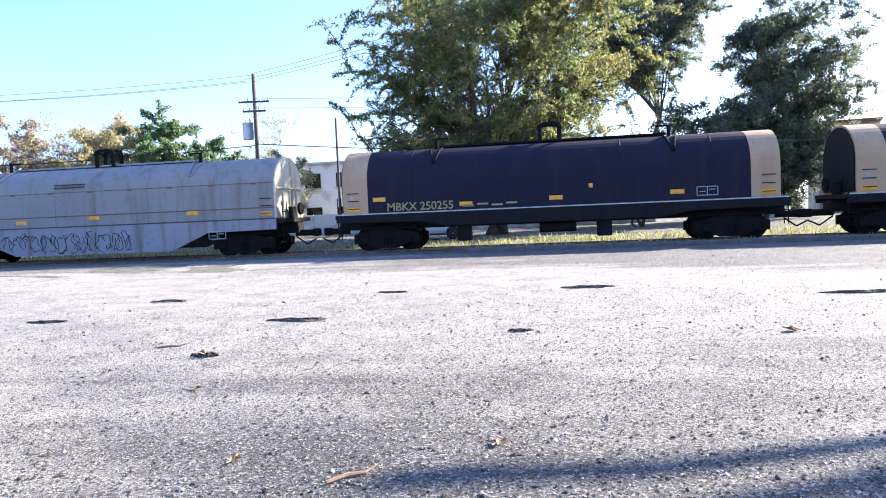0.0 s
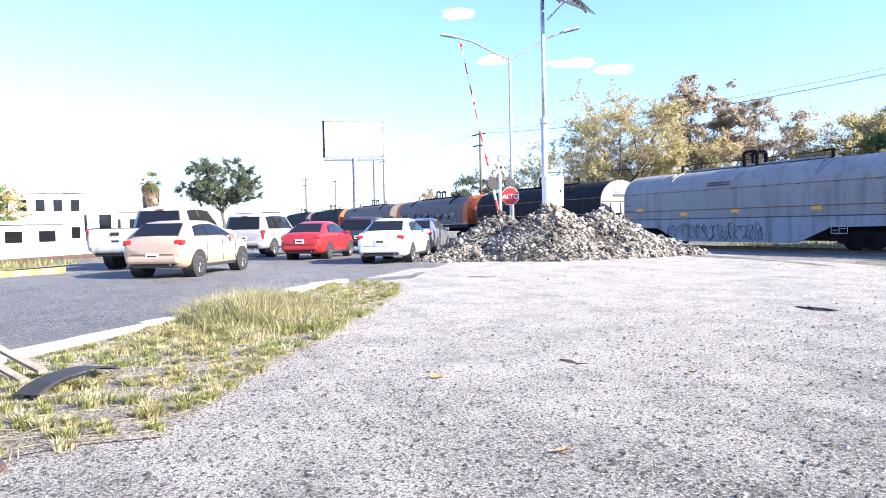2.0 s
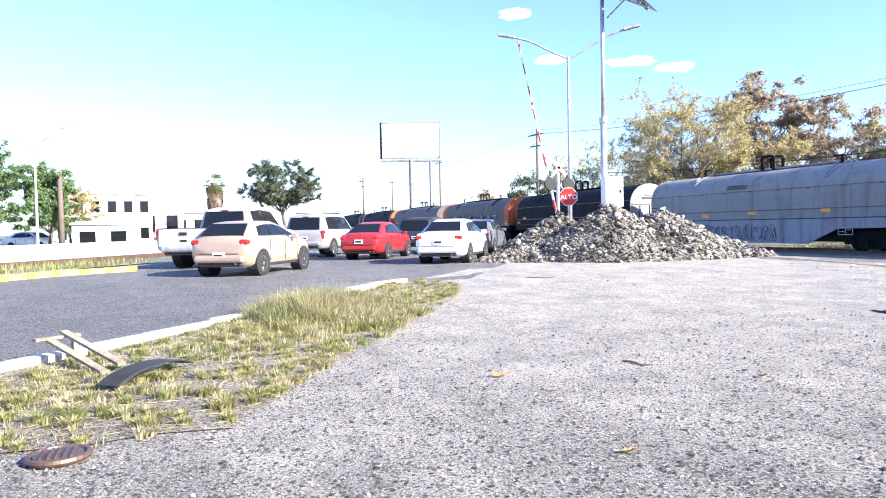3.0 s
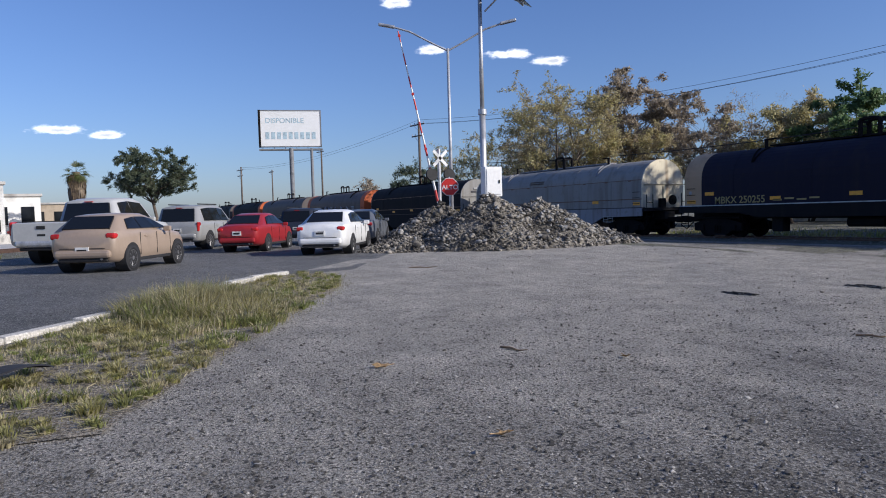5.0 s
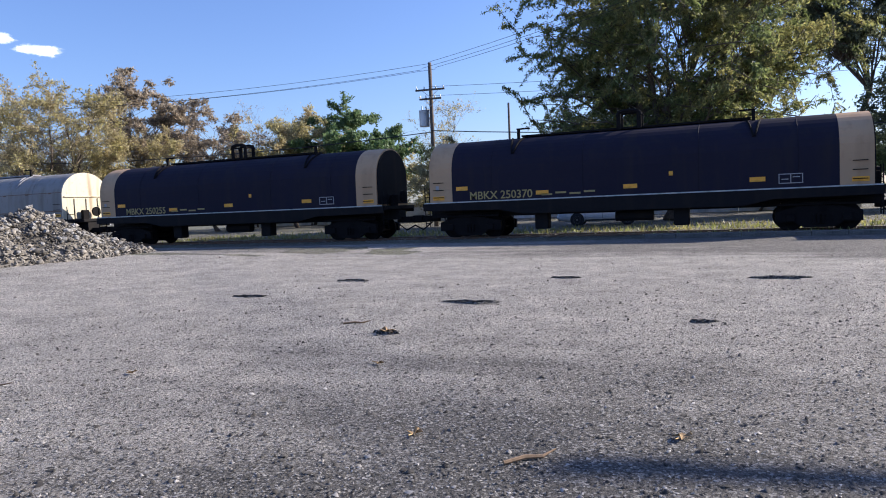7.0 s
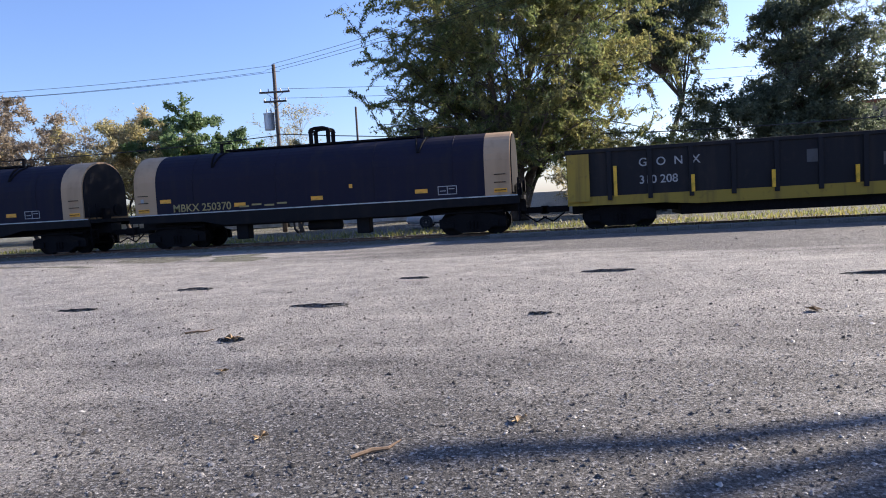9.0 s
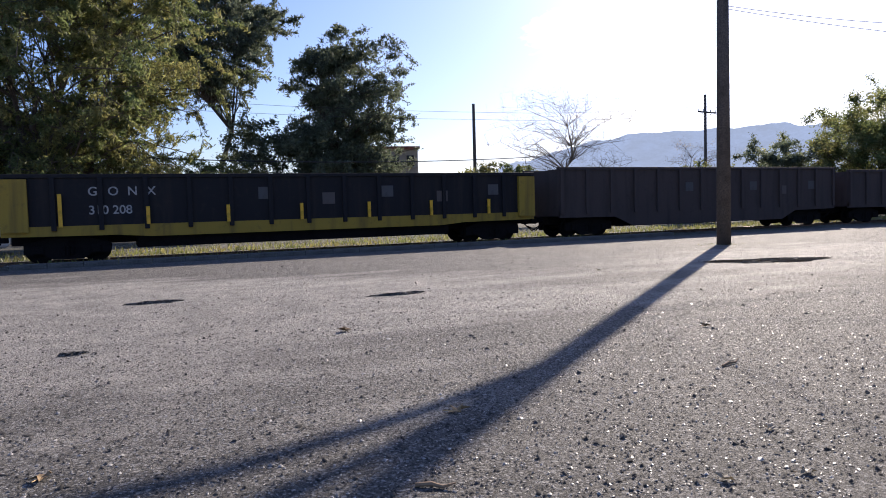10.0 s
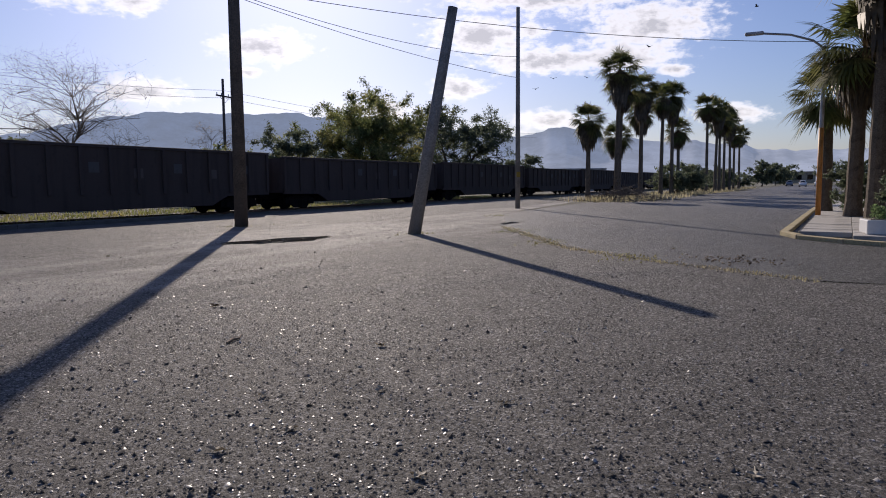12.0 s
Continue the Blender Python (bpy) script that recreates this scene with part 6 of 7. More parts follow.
            for q in range(10):
                a2 = q * 0.62832
                rod(bm, (ax, s * (w - 0.012), r), (ax + r * 0.64 * math.cos(a2), s * (w - 0.006), r + r * 0.64 * math.sin(a2)), r * 0.045, sides=5)
            for i in range(24):
                a2, a3 = i * 0.2618, (i + 1) * 0.2618
                rod(bm, (ax + r * 0.645 * math.cos(a2), s * (w - 0.006), r + r * 0.645 * math.sin(a2)), (ax + r * 0.645 * math.cos(a3), s * (w - 0.006), r + r * 0.645 * math.sin(a3)), r * 0.04, sides=5, caps=False)
            part("rim", bm, M_RIM, wh, "alloy rim")
        tz = st[1][2] - (0.06 if low else 0.12)
        hh, ww = (0.15, 0.24) if low else (0.4, 0.12)
        part("tail_lamp", box(bmesh.new(), (0.26, ww, hh), (st[1][0] + 0.09, s * (st[1][4] - ww * 0.42), tz), bevel=0.05), M_TAIL, root, "red lens")
        # door shut lines and the dark sill below them
        for k, xx in enumerate((0.42, 1.32, 2.12) if low else (0.5, 1.45, 2.3)):
            wx = np.interp(xx, [q[0] for q in st], [q[4] for q in st])
            part("door_gap", box(bmesh.new(), (0.012, 0.012, st[g0 + 2][2] - 0.42), (xx, s * (wx - 0.004), (st[g0 + 2][2] + 0.34) / 2)), M_BLACK, root)
        part("side_skirt", box(bmesh.new(), (wb - 2 * r - 0.2, 0.06, 0.09), (wb / 2, s * (w - 0.06), st[g0 + 2][1] + 0.06), bevel=0.02), M_BLACK, root, "dark plastic skirt")
    part("high_brake_lamp", box(bmesh.new(), (0.05, 0.26, 0.025), (st[g0 + 1][0] - 0.03, 0, st[g0 + 1][3] - 0.05)), M_TAIL, root, "narrow red lens")
    part("tailgate_line", box(bmesh.new(), (0.02, w * 1.3, 0.012), (st[0][0] - 0.004, 0, st[0][1] + 0.14)), M_BLACK, root)
    part("exhaust", rod(bmesh.new(), (st[0][0] - 0.02, -w * 0.55, st[0][1] - 0.12), (st[0][0] + 0.3, -w * 0.55, st[0][1] - 0.1), 0.03, sides=10), M_RIM, root)
    rx = st[0][0]
    part("bumper", box(bmesh.new(), (0.24, w * 1.62, 0.2), (rx + 0.06, 0, 0.46 if low else 0.6), bevel=0.07), body_m if kind != "pickup" else M_GALV, root)
    part("bumper_skirt", box(bmesh.new(), (0.2, w * 1.4, 0.1), (rx + 0.1, 0, 0.32 if low else 0.46), bevel=0.03), M_BLACK, root)
    pz = {"hatch": 0.55, "sedan": 0.72}.get(kind, 0.84)
    part("number_plate", box(bmesh.new(), (0.03, 0.34, 0.16), (rx - 0.01, 0, pz), bevel=0.004), M_PLATE, root, "white plate")
    part("plate_bar", box(bmesh.new(), (0.012, 0.24, 0.06), (rx - 0.027, 0, pz)), M_BLACK, root)
    if kind == "pickup":
        part("tailgate", box(bmesh.new(), (0.06, w * 1.72, 0.52), (rx + 0.0, 0, 0.92), bevel=0.02), body_m, root, "white tailgate")
        part("tailgate_handle", box(bmesh.new(), (0.03, 0.26, 0.09), (rx - 0.035, 0, 1.05), bevel=0.01), M_BLACK, root)
        # Black sheet on the closed body stands in for shade inside the bed.
        part("bed_shade_sheet", box(bmesh.new(), (1.9, w * 1.62, 0.02), (-0.15, 0, 1.215)), M_BLACK, root)
    if kind == "suv":
        for s in (-1, 1):
            part("roof_rail", rod(bmesh.new(), (-0.4, s * w * 0.66, 1.94), (1.5, s * w * 0.66, 1.94), 0.025, sides=6), M_BLACK, root)
    return root


def at_road(x, y, turn):
    return pose(x, y, float(gz(x, y)) + 0.012, 0, 0, turn)


def build_vehicles():
    car(at_road(-19.72, 0.98, 147.5), "hatch", paint("champagne_paint", (0.37, 0.285, 0.22)), "champagne gold hatchback waiting in the avenue", 1.0)
    car(at_road(-22.05, 7.85, 145.5), "sedan", paint("white_car_paint", (0.8, 0.8, 0.79)), "white sedan waiting in the avenue", 0.97)
    car(at_road(-26.8, 6.35, 145.5), "sedan", paint("red_car_paint", (0.34, 0.025, 0.03)), "red sedan waiting in the avenue", 0.96)
    car(at_road(-24.95, 0.4, 146), "pickup", paint("white_truck_paint", (0.5, 0.5, 0.49)), "white pickup truck waiting beside the median", 1.07)
    car(at_road(-30.9, 4.9, 146), "suv", paint("silver_paint", (0.33, 0.33, 0.325)), "silver sport utility vehicle waiting in the avenue", 0.97)
    car(at_road(-31.3, 9.9, 146), "suv", paint("dark_blue_paint", (0.03, 0.035, 0.05)), "dark blue sport utility vehicle waiting in the avenue", 0.86)
    car(at_road(-28.2, 11.4, 146), "sedan", paint("grey_car_paint", (0.14, 0.15, 0.17)), "dark grey sedan waiting at the crossing", 1.0)


build_vehicles()


# ---- verge, weeds, litter ----
def inside(poly, x, y):
    hit = np.zeros(x.shape, bool)
    for (x0, y0), (x1, y1) in zip(poly, poly[1:] + poly[:1]):
        c = (y0 > y) != (y1 > y)
        with np.errstate(divide="ignore", invalid="ignore"):
            hit ^= c & (x < (x1 - x0) * (y - y0) / (y1 - y0 + 1e-12) + x0)
    return hit


def blades(name, x, y, height, rng, material, label, z=None, width=0.006):
    n = len(x)
    z = gz(x, y) if z is None else z
    a = rng.uniform(0, 6.28, n)
    lean = rng.uniform(0.1, 0.7, n) * height
    b = np.stack([x, y, z - 0.01], 1)
    side = np.stack([np.cos(a), np.sin(a), 0 * a], 1) * (width * rng.uniform(0.6, 1.5, n))[:, None]
    d = np.stack([np.cos(a + 1.3) * lean, np.sin(a + 1.3) * lean, height], 1)
    q = np.stack([b - side, b + side, b + d * 1.0 + side * 0.15, b + d - side * 0.15], 1)
    ob = quads(name, q, material)
    return tagged(ob, label, "grass", kind="stuff")


VERGE = [(-5.2, -3.6), (-5.6, -1.2), (-5.7, 0.2), (-7.0, 1.0), (-8.6, 1.85), (-10.3, 3.0), (-13.2, 4.9), (-15.2, 5.6), (-15.8, 4.9), (-15.0, 3.75), (-13.0, 1.9), (-11.4, 0.42), (-10.4, -0.5), (-8.2, -2.45), (-6.6, -3.95)]


def build_verge():
    sheet("verge", ragged(VERGE, 0.45, 0.09), 0.8, 0.012, M_DIRT, "bare earth verge with weeds beside the kerb", "verge")
    rng = np.random.default_rng(8)
    n = 210000
    x, y = rng.uniform(-16, -5, n), rng.uniform(-4, 6, n)
    k = inside(VERGE, x + rng.normal(0, 0.2, n), y + rng.normal(0, 0.2, n))
    x, y = x[k], y[k]
    k = ((x + 6.4) * 9.0 + (y + 4.4) * 9.5) / 13.1 < rng.uniform(0.5, 3.6, len(x))     # thinner towards the lot
    x, y = x[k], y[k]
    den = np.array([noise.noise((a * 0.9, b * 0.9, 0.3)) for a, b in zip(x, y)])
    k = den > rng.uniform(-0.6, 0.42, len(x))
    x, y, den = x[k], y[k], den[k]
    tall = np.exp(-(((x + 11.9) / 2.0) ** 2 + ((y - 1.9) / 1.1) ** 2))
    h = rng.uniform(0.015, 0.075, len(x)) + tall * rng.uniform(0.03, 0.3, len(x)) * (den > -0.2)
    half = rng.uniform(size=len(x)) < 0.55
    blades("dry_grass", x[half], y[half], h[half], rng, M_GRASS, "dry straw-coloured grass on the verge")
    blades("green_grass", x[~half], y[~half], h[~half] * 0.85, rng, M_GRASS_GREEN, "green weeds on the verge")
    # tufts arching outward, straw stalks over them, and straw lying flat
    c = np.stack([rng.uniform(-16, -5, 3200), rng.uniform(-4, 6, 3200)], 1)
    near = rng.normal(0, 1, (260, 2)) * (1.5, 0.75)
    c = np.vstack([c, np.stack([-12.0 + near[:, 0] - 0.55 * near[:, 1], 2.1 + near[:, 0] * 0.75 + near[:, 1]], 1)])
    c = c[inside(VERGE, c[:, 0], c[:, 1])]
    big = np.exp(-(((c[:, 0] + 11.9) / 2.0) ** 2 + ((c[:, 1] - 1.9) / 1.1) ** 2))
    lush = np.array([noise.noise((a * 0.8, b * 0.8, 4.1)) for a, b in c])
    k = (lush > rng.uniform(-0.95, 0.2, len(c))) | (big > 0.45)
    c, big = c[k], big[k]
    size = rng.uniform(0.03, 0.11, len(c)) + big * rng.uniform(0.06, 0.4, len(c))
    for name, mtl, per, label, pick in (("green_tuft", M_GRASS_GREEN, 42, "green grass tufts on the verge", 0.68), ("dry_tuft", M_GRASS, 34, "dry straw-coloured tufts on the verge", 0.45)):
        own = np.flatnonzero(rng.uniform(size=len(c)) < pick)
        i = np.repeat(own, per)
        n = len(i)
        a, f = rng.uniform(0, 6.28, n), rng.uniform(0.2, 1.0, n)
        out = np.stack([np.cos(a), np.sin(a), 0 * a], 1)
        side = np.stack([-np.sin(a), np.cos(a), 0 * a], 1) * 0.0055
        foot = np.stack([c[i, 0], c[i, 1], gz(c[i, 0], c[i, 1])], 1) + out * (1.1 * size[i] * rng.uniform(0, 1, n))[:, None]
        mid = foot + out * (0.35 * size[i] * f)[:, None] + np.array([0, 0, 1.0]) * (0.65 * size[i])[:, None]
        tip = foot + out * (1.15 * size[i] * f)[:, None] + np.array([0, 0, 1.0]) * (size[i] * rng.uniform(0.75, 1.15, n))[:, None]
        q = np.concatenate([np.stack([foot - side, foot + side, mid + side, mid - side], 1), np.stack([mid - side, mid + side, tip + side * 0.1, tip - side * 0.1], 1)])
        tagged(quads(name, q, mtl), label, "grass", kind="stuff")
    n = 900
    w = big ** 1.5 / (big ** 1.5).sum()
    i = rng.choice(len(c), n, p=w)
    blades("straw_stalk", c[i, 0] + rng.normal(0, 0.12, n), c[i, 1] + rng.normal(0, 0.12, n), rng.uniform(0.22, 0.52, n), rng, M_GRASS, "tall dry straw stalks on the verge", width=0.0045)
    n = 9000
    x, y, a, s = rng.uniform(-16, -5, n), rng.uniform(-4, 6, n), rng.uniform(0, 6.28, n), rng.uniform(0.03, 0.12, n)
    k = inside(VERGE, x, y)
    x, y, a, s = x[k], y[k], a[k], s[k]
    o = np.stack([x, y, gz(x, y) + rng.uniform(0.015, 0.04, len(x))], 1)
    u, v = np.stack([np.cos(a), np.sin(a), rng.normal(0, 0.08, len(x))], 1) * s[:, None], np.stack([-np.sin(a), np.cos(a), 0.4 + 0 * a], 1) * 0.007
    tagged(quads("fallen_straw", np.stack([o - u, o + v, o + u, o - v], 1), M_GRASS), "dry straw and leaf strips lying on the verge", "straw", kind="stuff")
    # weeds along the railway and at the pole feet
    n = 16000
    x = rng.uniform(-30, 75, n)
    y = np.where(rng.uniform(size=n) < 0.35, rng.uniform(25.2, 26.6, n), 30.2 + np.abs(rng.normal(0, 3.2, n)))
    k = ~((y < 27) & ((x < -3) | (x > 24)))
    blades("trackside_grass", x[k], y[k], rng.uniform(0.05, 0.22, k.sum()), rng, M_GRASS_GREEN, "yellow-green weeds along the railway", width=0.03)
    n = 420
    c = np.array([(19.5, 18.15), (18.4, 10.25), (20.5, 7.8), (17, 5.6), (14.2, 2.8), (30, 12.5)])[rng.integers(0, 6, n)]
    x, y = c[:, 0] + rng.normal(0, 0.45, n), c[:, 1] + rng.normal(0, 0.3, n)
    blades("pole_weeds", x, y, rng.uniform(0.02, 0.06, n), rng, M_GRASS_GREEN, "short weeds at the foot of the poles", width=0.02)
    # dry weeds along the crumbled edge between the lot and the street
    n = 1500
    k = rng.uniform(0, 1, n)
    x = np.interp(k, [0, 0.2, 0.45, 1], [12.0, 13.5, 15.7, 22.5]) + rng.normal(0, 0.12, n)
    y = np.interp(k, [0, 0.2, 0.45, 1], [-0.4, 1.9, 4.6, 9.0]) + rng.normal(0, 0.1, n)
    blades("edge_weeds", x, y, rng.uniform(0.012, 0.05, n), rng, M_GRASS, "dry weeds along the street's crumbled edge", z=gz(x, y) + 0.006, width=0.014)
    # gravel on the lot
    n = 105000
    r, a = 2.0 + 11 * rng.uniform(size=n) ** 1.25, rng.uniform(-0.6, 3.9, n)
    x, y = r * np.cos(a), r * np.sin(a)
    k = ~inside(VERGE, x, y)
    x, y = x[k], y[k]
    s = rng.uniform(0.004, 0.0115, len(x)) * (1 + 1.6 * rng.uniform(size=len(x)) ** 14)
    cut = len(x) * 6 // 10
    stones("dark_gravel", np.stack([x, y, gz(x, y) + 0.004], 1)[:cut], s[:cut] * 1.1, mat("dark_gravel_stone", (0.075, 0.069, 0.062), 0.9, vary=0.3, island=0.5), rng, "small dark gravel scattered on the asphalt", "gravel", sunk=True)
    stones("pale_gravel", np.stack([x, y, gz(x, y) + 0.003], 1)[cut:], s[cut:] * 0.9, mat("pale_gravel_stone", (0.36, 0.34, 0.31), 0.36, vary=0.2, island=0.4), rng, "small pale gravel scattered on the asphalt", "gravel", sunk=True)
    n = 900
    x, y = rng.uniform(-17, 24, n), rng.uniform(7, 24.5, n)
    stones("loose_stone", np.stack([x, y, gz(x, y) + 0.008], 1), rng.uniform(0.01, 0.028, n), M_ROCK, rng, "loose stones scattered over the lot", "gravel")


build_verge()


def dead_leaf(x, y, size, seed, material=None, label="curled dry brown leaf on the asphalt"):
    rng = np.random.default_rng(seed)
    bm = bmesh.new()
    pts = []
    for k in range(11):
        a = 2 * math.pi * k / 11
        r = size * (1.0 if k % 2 else 0.5) * rng.uniform(0.7, 1.2)
        pts.append(bm.verts.new((r * math.cos(a), r * math.sin(a) * 0.7, size * rng.uniform(0.05, 0.5))))
    c = bm.verts.new((0, 0, size * 0.1))
    for k in range(11):
        bm.faces.new((c, pts[k], pts[(k + 1) % 11]))
    r = bmesh.ops.extrude_face_region(bm, geom=bm.faces[:])
    for v in r["geom"]:
        if isinstance(v, bmesh.types.BMVert):
            v.co.z += 0.003
    rod(bm, (0, 0, size * 0.1), (size * 1.3, size * 0.2, size * 0.3), 0.004, sides=4)
    bmesh.ops.recalc_face_normals(bm, faces=bm.faces)
    ob = part("fallen_leaf", bm, material or M_DEAD_LEAF)
    ob.matrix_basis = pose(x, y, float(gz(x, y)) + 0.004, 0, 0, rng.uniform(0, 360))
    return tagged(ob, label, "leaf", "fallen leaves")


def build_litter():
    spots = [(-3.88, 7.36, 0.16), (-6.44, 2.77, 0.1), (-4.04, 2.6, 0.08), (-2.0, 4.14, 0.075), (-0.36, 4.52, 0.09), (2.33, 4.52, 0.09), (2.2, 2.0, 0.05), (-3.2, 5.9, 0.07), (5.6, 3.2, 0.07), (0.9, 2.6, 0.06), (2.64, 8.41, 0.12), (6.5, 6.2, 0.08), (-5.4, 5.0, 0.08), (-2.6, 2.7, 0.05)]
    for k, (x, y, s) in enumerate(spots):
        dead_leaf(x, y, s, 200 + k)
    for k, (x, y) in enumerate([(3.93, 3.12), (4.41, 2.44), (3.48, 2.5), (3.02, 2.64), (4.54, 1.51), (4.0, -0.08), (7.92, 3.09), (10.07, 12.97), (3.23, 1.45), (16.32, 2.38)]):
        dead_leaf(x, y, 0.062, 240 + k, M_BACKLIT_LEAF, "curled dry leaf on the asphalt, backlight put into its pale colour")
    twig = mat("dry_twig", (0.3, 0.2, 0.12), 0.9, vary=0.2)
    for k, (x, y, L, a) in enumerate(((-1.15, 3.91, 0.35, 40), (-6.4, 4.3, 0.4, 5), (-4.6, 7.9, 0.35, 20), (1.6, 3.3, 0.22, -40), (-15.3, 7.8, 0.7, 35), (5.2, 4.6, 0.3, 10))):
        bm = bmesh.new()
        vs, fs = tube([(-L / 2, 0, 0.012), (-L * 0.1, L * 0.05, 0.02), (L * 0.2, L * 0.02, 0.012), (L / 2, L * 0.12, 0.03)], [0.012, 0.014, 0.01, 0.004], 6)
        lug(bm, vs, fs)
        ob = part("twig", bm, twig)
        tagged(ob, "dry broken twig on the asphalt", "twig").matrix_basis = pose(x, y, float(gz(x, y)), 0, 0, a)
    # No hole is cut; this dark colour stands in for the pits' shade.
    pit = ground_mat("pothole_shade", (0.075, 0.069, 0.062), (0.11, 0.1, 0.09), 0.95, fine=40)
    for k, (x, y, rx, ry) in enumerate(((-7.3, 12.5, 0.42, 0.3), (-8.0, 10.1, 0.42, 0.22), (-3.74, 9.84, 0.5, 0.28), (0.66, 13.2, 0.6, 0.4), (-0.45, 8.65, 0.22, 0.14), (-3.07, 13.1, 0.38, 0.22), (4.73, 11.6, 0.75, 0.3), (-3.88, 7.36, 0.2, 0.16), (14.9, 12.2, 1.3, 0.6), (24.5, 9.6, 0.9, 0.4))):
        rng = np.random.default_rng(300 + k)
        rim, floor_ = [], []
        bm = bmesh.new()
        n = 22
        for i in range(n):
            a = 2 * math.pi * i / n
            q = rng.uniform(0.35, 0.95)
            rim.append((0.85 * rx * q * math.cos(a), 0.5 * ry * q * math.sin(a)))
        o = [bm.verts.new((u * 1.3, v * 1.3, 0.006)) for u, v in rim]
        p = [bm.verts.new((u * 1.08, v * 1.08, 0.022 + rng.uniform(0, 0.016))) for u, v in rim]
        s = [bm.verts.new((u * 0.9, v * 0.9, 0.009)) for u, v in rim]
        c = bm.verts.new((0, 0, 0.008))
        for i in range(n):
            j = (i + 1) % n
            bm.faces.new((o[i], o[j], p[j], p[i])); bm.faces.new((p[i], p[j], s[j], s[i])); bm.faces.new((s[i], s[j], c))
        ob = part("pothole", bm, pit)
        tagged(ob, "shallow pothole with a ragged rim, shade put into its dark colour", "pothole", kind="structure").matrix_basis = pose(x, y, float(gz(x, y)), 0, 0, 0)
    # kerbside junk: broken tyre, board, drain cover
    tyre = thing("tyre_scrap", pose(-7.75, -0.45, 0.02, 0, 0, -35), "piece of torn black truck tyre on the verge", "tyre")
    bm = bmesh.new()
    vs, fs = [], []
    for i in range(13):
        a = math.pi * (0.12 + 0.76 * i / 12)
        for yy, rr in ((-0.14, 0.92), (-0.12, 1.0), (0.12, 1.0), (0.14, 0.92), (0.12, 0.95), (-0.12, 0.95)):
            vs.append((0.48 * rr * math.cos(a) * 1.25, yy, max(0.0, 0.16 * rr * math.sin(a))))
    for i in range(12):
        for k in range(6):
            fs.append((i * 6 + k, i * 6 + (k + 1) % 6, (i + 1) * 6 + (k + 1) % 6, (i + 1) * 6 + k))
    lug(bm, vs, fs)
    part("tread", bm, M_BLACK, tyre)
    board = thing("broken_pallet", pose(-8.9, -1.15, 0.0, 0, 0, 35), "broken weathered wooden boards against the kerb", "boards")
    wood = mat("grey_board", (0.27, 0.22, 0.17), 0.9, vary=0.3, scale=3, bump=0.4, fine=25)
    for yy, zz, ry in ((0.0, 0.22, 12), (-0.18, 0.16, 12)):
        part("plank", box(bmesh.new(), (1.25, 0.09, 0.03), (0, 0, 0)), wood, board).matrix_basis = pose(0.1, yy, zz, 0, ry, 0)
    part("plank", box(bmesh.new(), (0.09, 0.5, 0.03), (0, 0, 0)), wood, board).matrix_basis = pose(-0.45, -0.1, 0.3, 0, 0, 0)
    part("plank", box(bmesh.new(), (0.06, 0.06, 0.34), (0, 0, 0)), wood, board).matrix_basis = pose(-0.45, 0.1, 0.15, 0, 0, 0)
    cover = thing("drain_cover", pose(-5.35, -0.85, 0.012), "rusty round drain cover on the verge", "drain cover")
    bm = rod(bmesh.new(), (0, 0, 0), (0, 0, 0.03), 0.15, sides=28)
    for k in range(-2, 3):
        box(bm, (0.22, 0.016, 0.02), (0, 0.045 * k, 0.036))
    part("cover_plate", bm, M_RAIL, cover)
    part("cover_rim", tube_ring(0.18, 0.022), M_RAIL, cover)
    # dry branches heaped beside the street
    rng = np.random.default_rng(9)
    pile = thing("branch_heap", pose(58, 13.2, 0.0), "brown heap of dry branches beside the street", "brush heap")
    vs, fs = [], []
    for k in range(420):
        a, r = rng.uniform(0, 6.28), abs(rng.normal(0, 1.7))
        c = Vector((r * math.cos(a) * 1.6, r * math.sin(a), max(0.05, 1.15 - 0.33 * r) * rng.uniform(0.1, 1)))
        d = Vector(rng.normal(0, 1, 3)); d.z *= 0.35
        v2, f2 = tube([c - d.normalized() * 0.7, c, c + d.normalized() * 0.7 + Vector((0, 0, 0.1))], [0.02, 0.025, 0.008], 4)
        o = len(vs)
        vs += v2; fs += [tuple(o + i for i in f) for f in f2]
    tagged(raw("brushwood", vs, fs, M_TWIG, pile), "tangle of dry branches", kind="stuff")
    x, y = rng.normal(58, 2.4, 2600), rng.normal(13.2, 1.2, 2600)
    blades("heap_straw", x, y, rng.uniform(0.1, 0.55, 2600), rng, M_GRASS, "dry straw round the branch heap", width=0.03)
    x, y = rng.uniform(60, 170, 5000), rng.uniform(10, 18, 5000)
    blades("street_verge_grass", x, y, rng.uniform(0.1, 0.4, 5000), rng, M_GRASS, "dry grass between street and railway", width=0.05)
    x = rng.uniform(12, 21, 260)
    heap = np.stack([x, np.interp(x, [12, 13.4, 15.7, 21], [0.2, 2.0, 4.7, 8.2]) + rng.normal(0, 0.15, 260), np.full(260, 0.02)], 1)
    stones("edge_rubble", heap, rng.uniform(0.008, 0.022, 260), M_ROCK, rng, "crumbled asphalt along the street's edge", "rubble")
    clump = np.stack([rng.normal(14.3, 0.35, 120), rng.normal(0.9, 0.5, 120), rng.uniform(0.01, 0.06, 120)], 1)
    stones("leaf_clump", clump, rng.uniform(0.012, 0.03, 120), mat("wet_brown_litter", (0.3, 0.22, 0.14), 0.95, vary=0.4, island=0.4), rng, "clump of brown leaf litter on the street's edge", "litter")


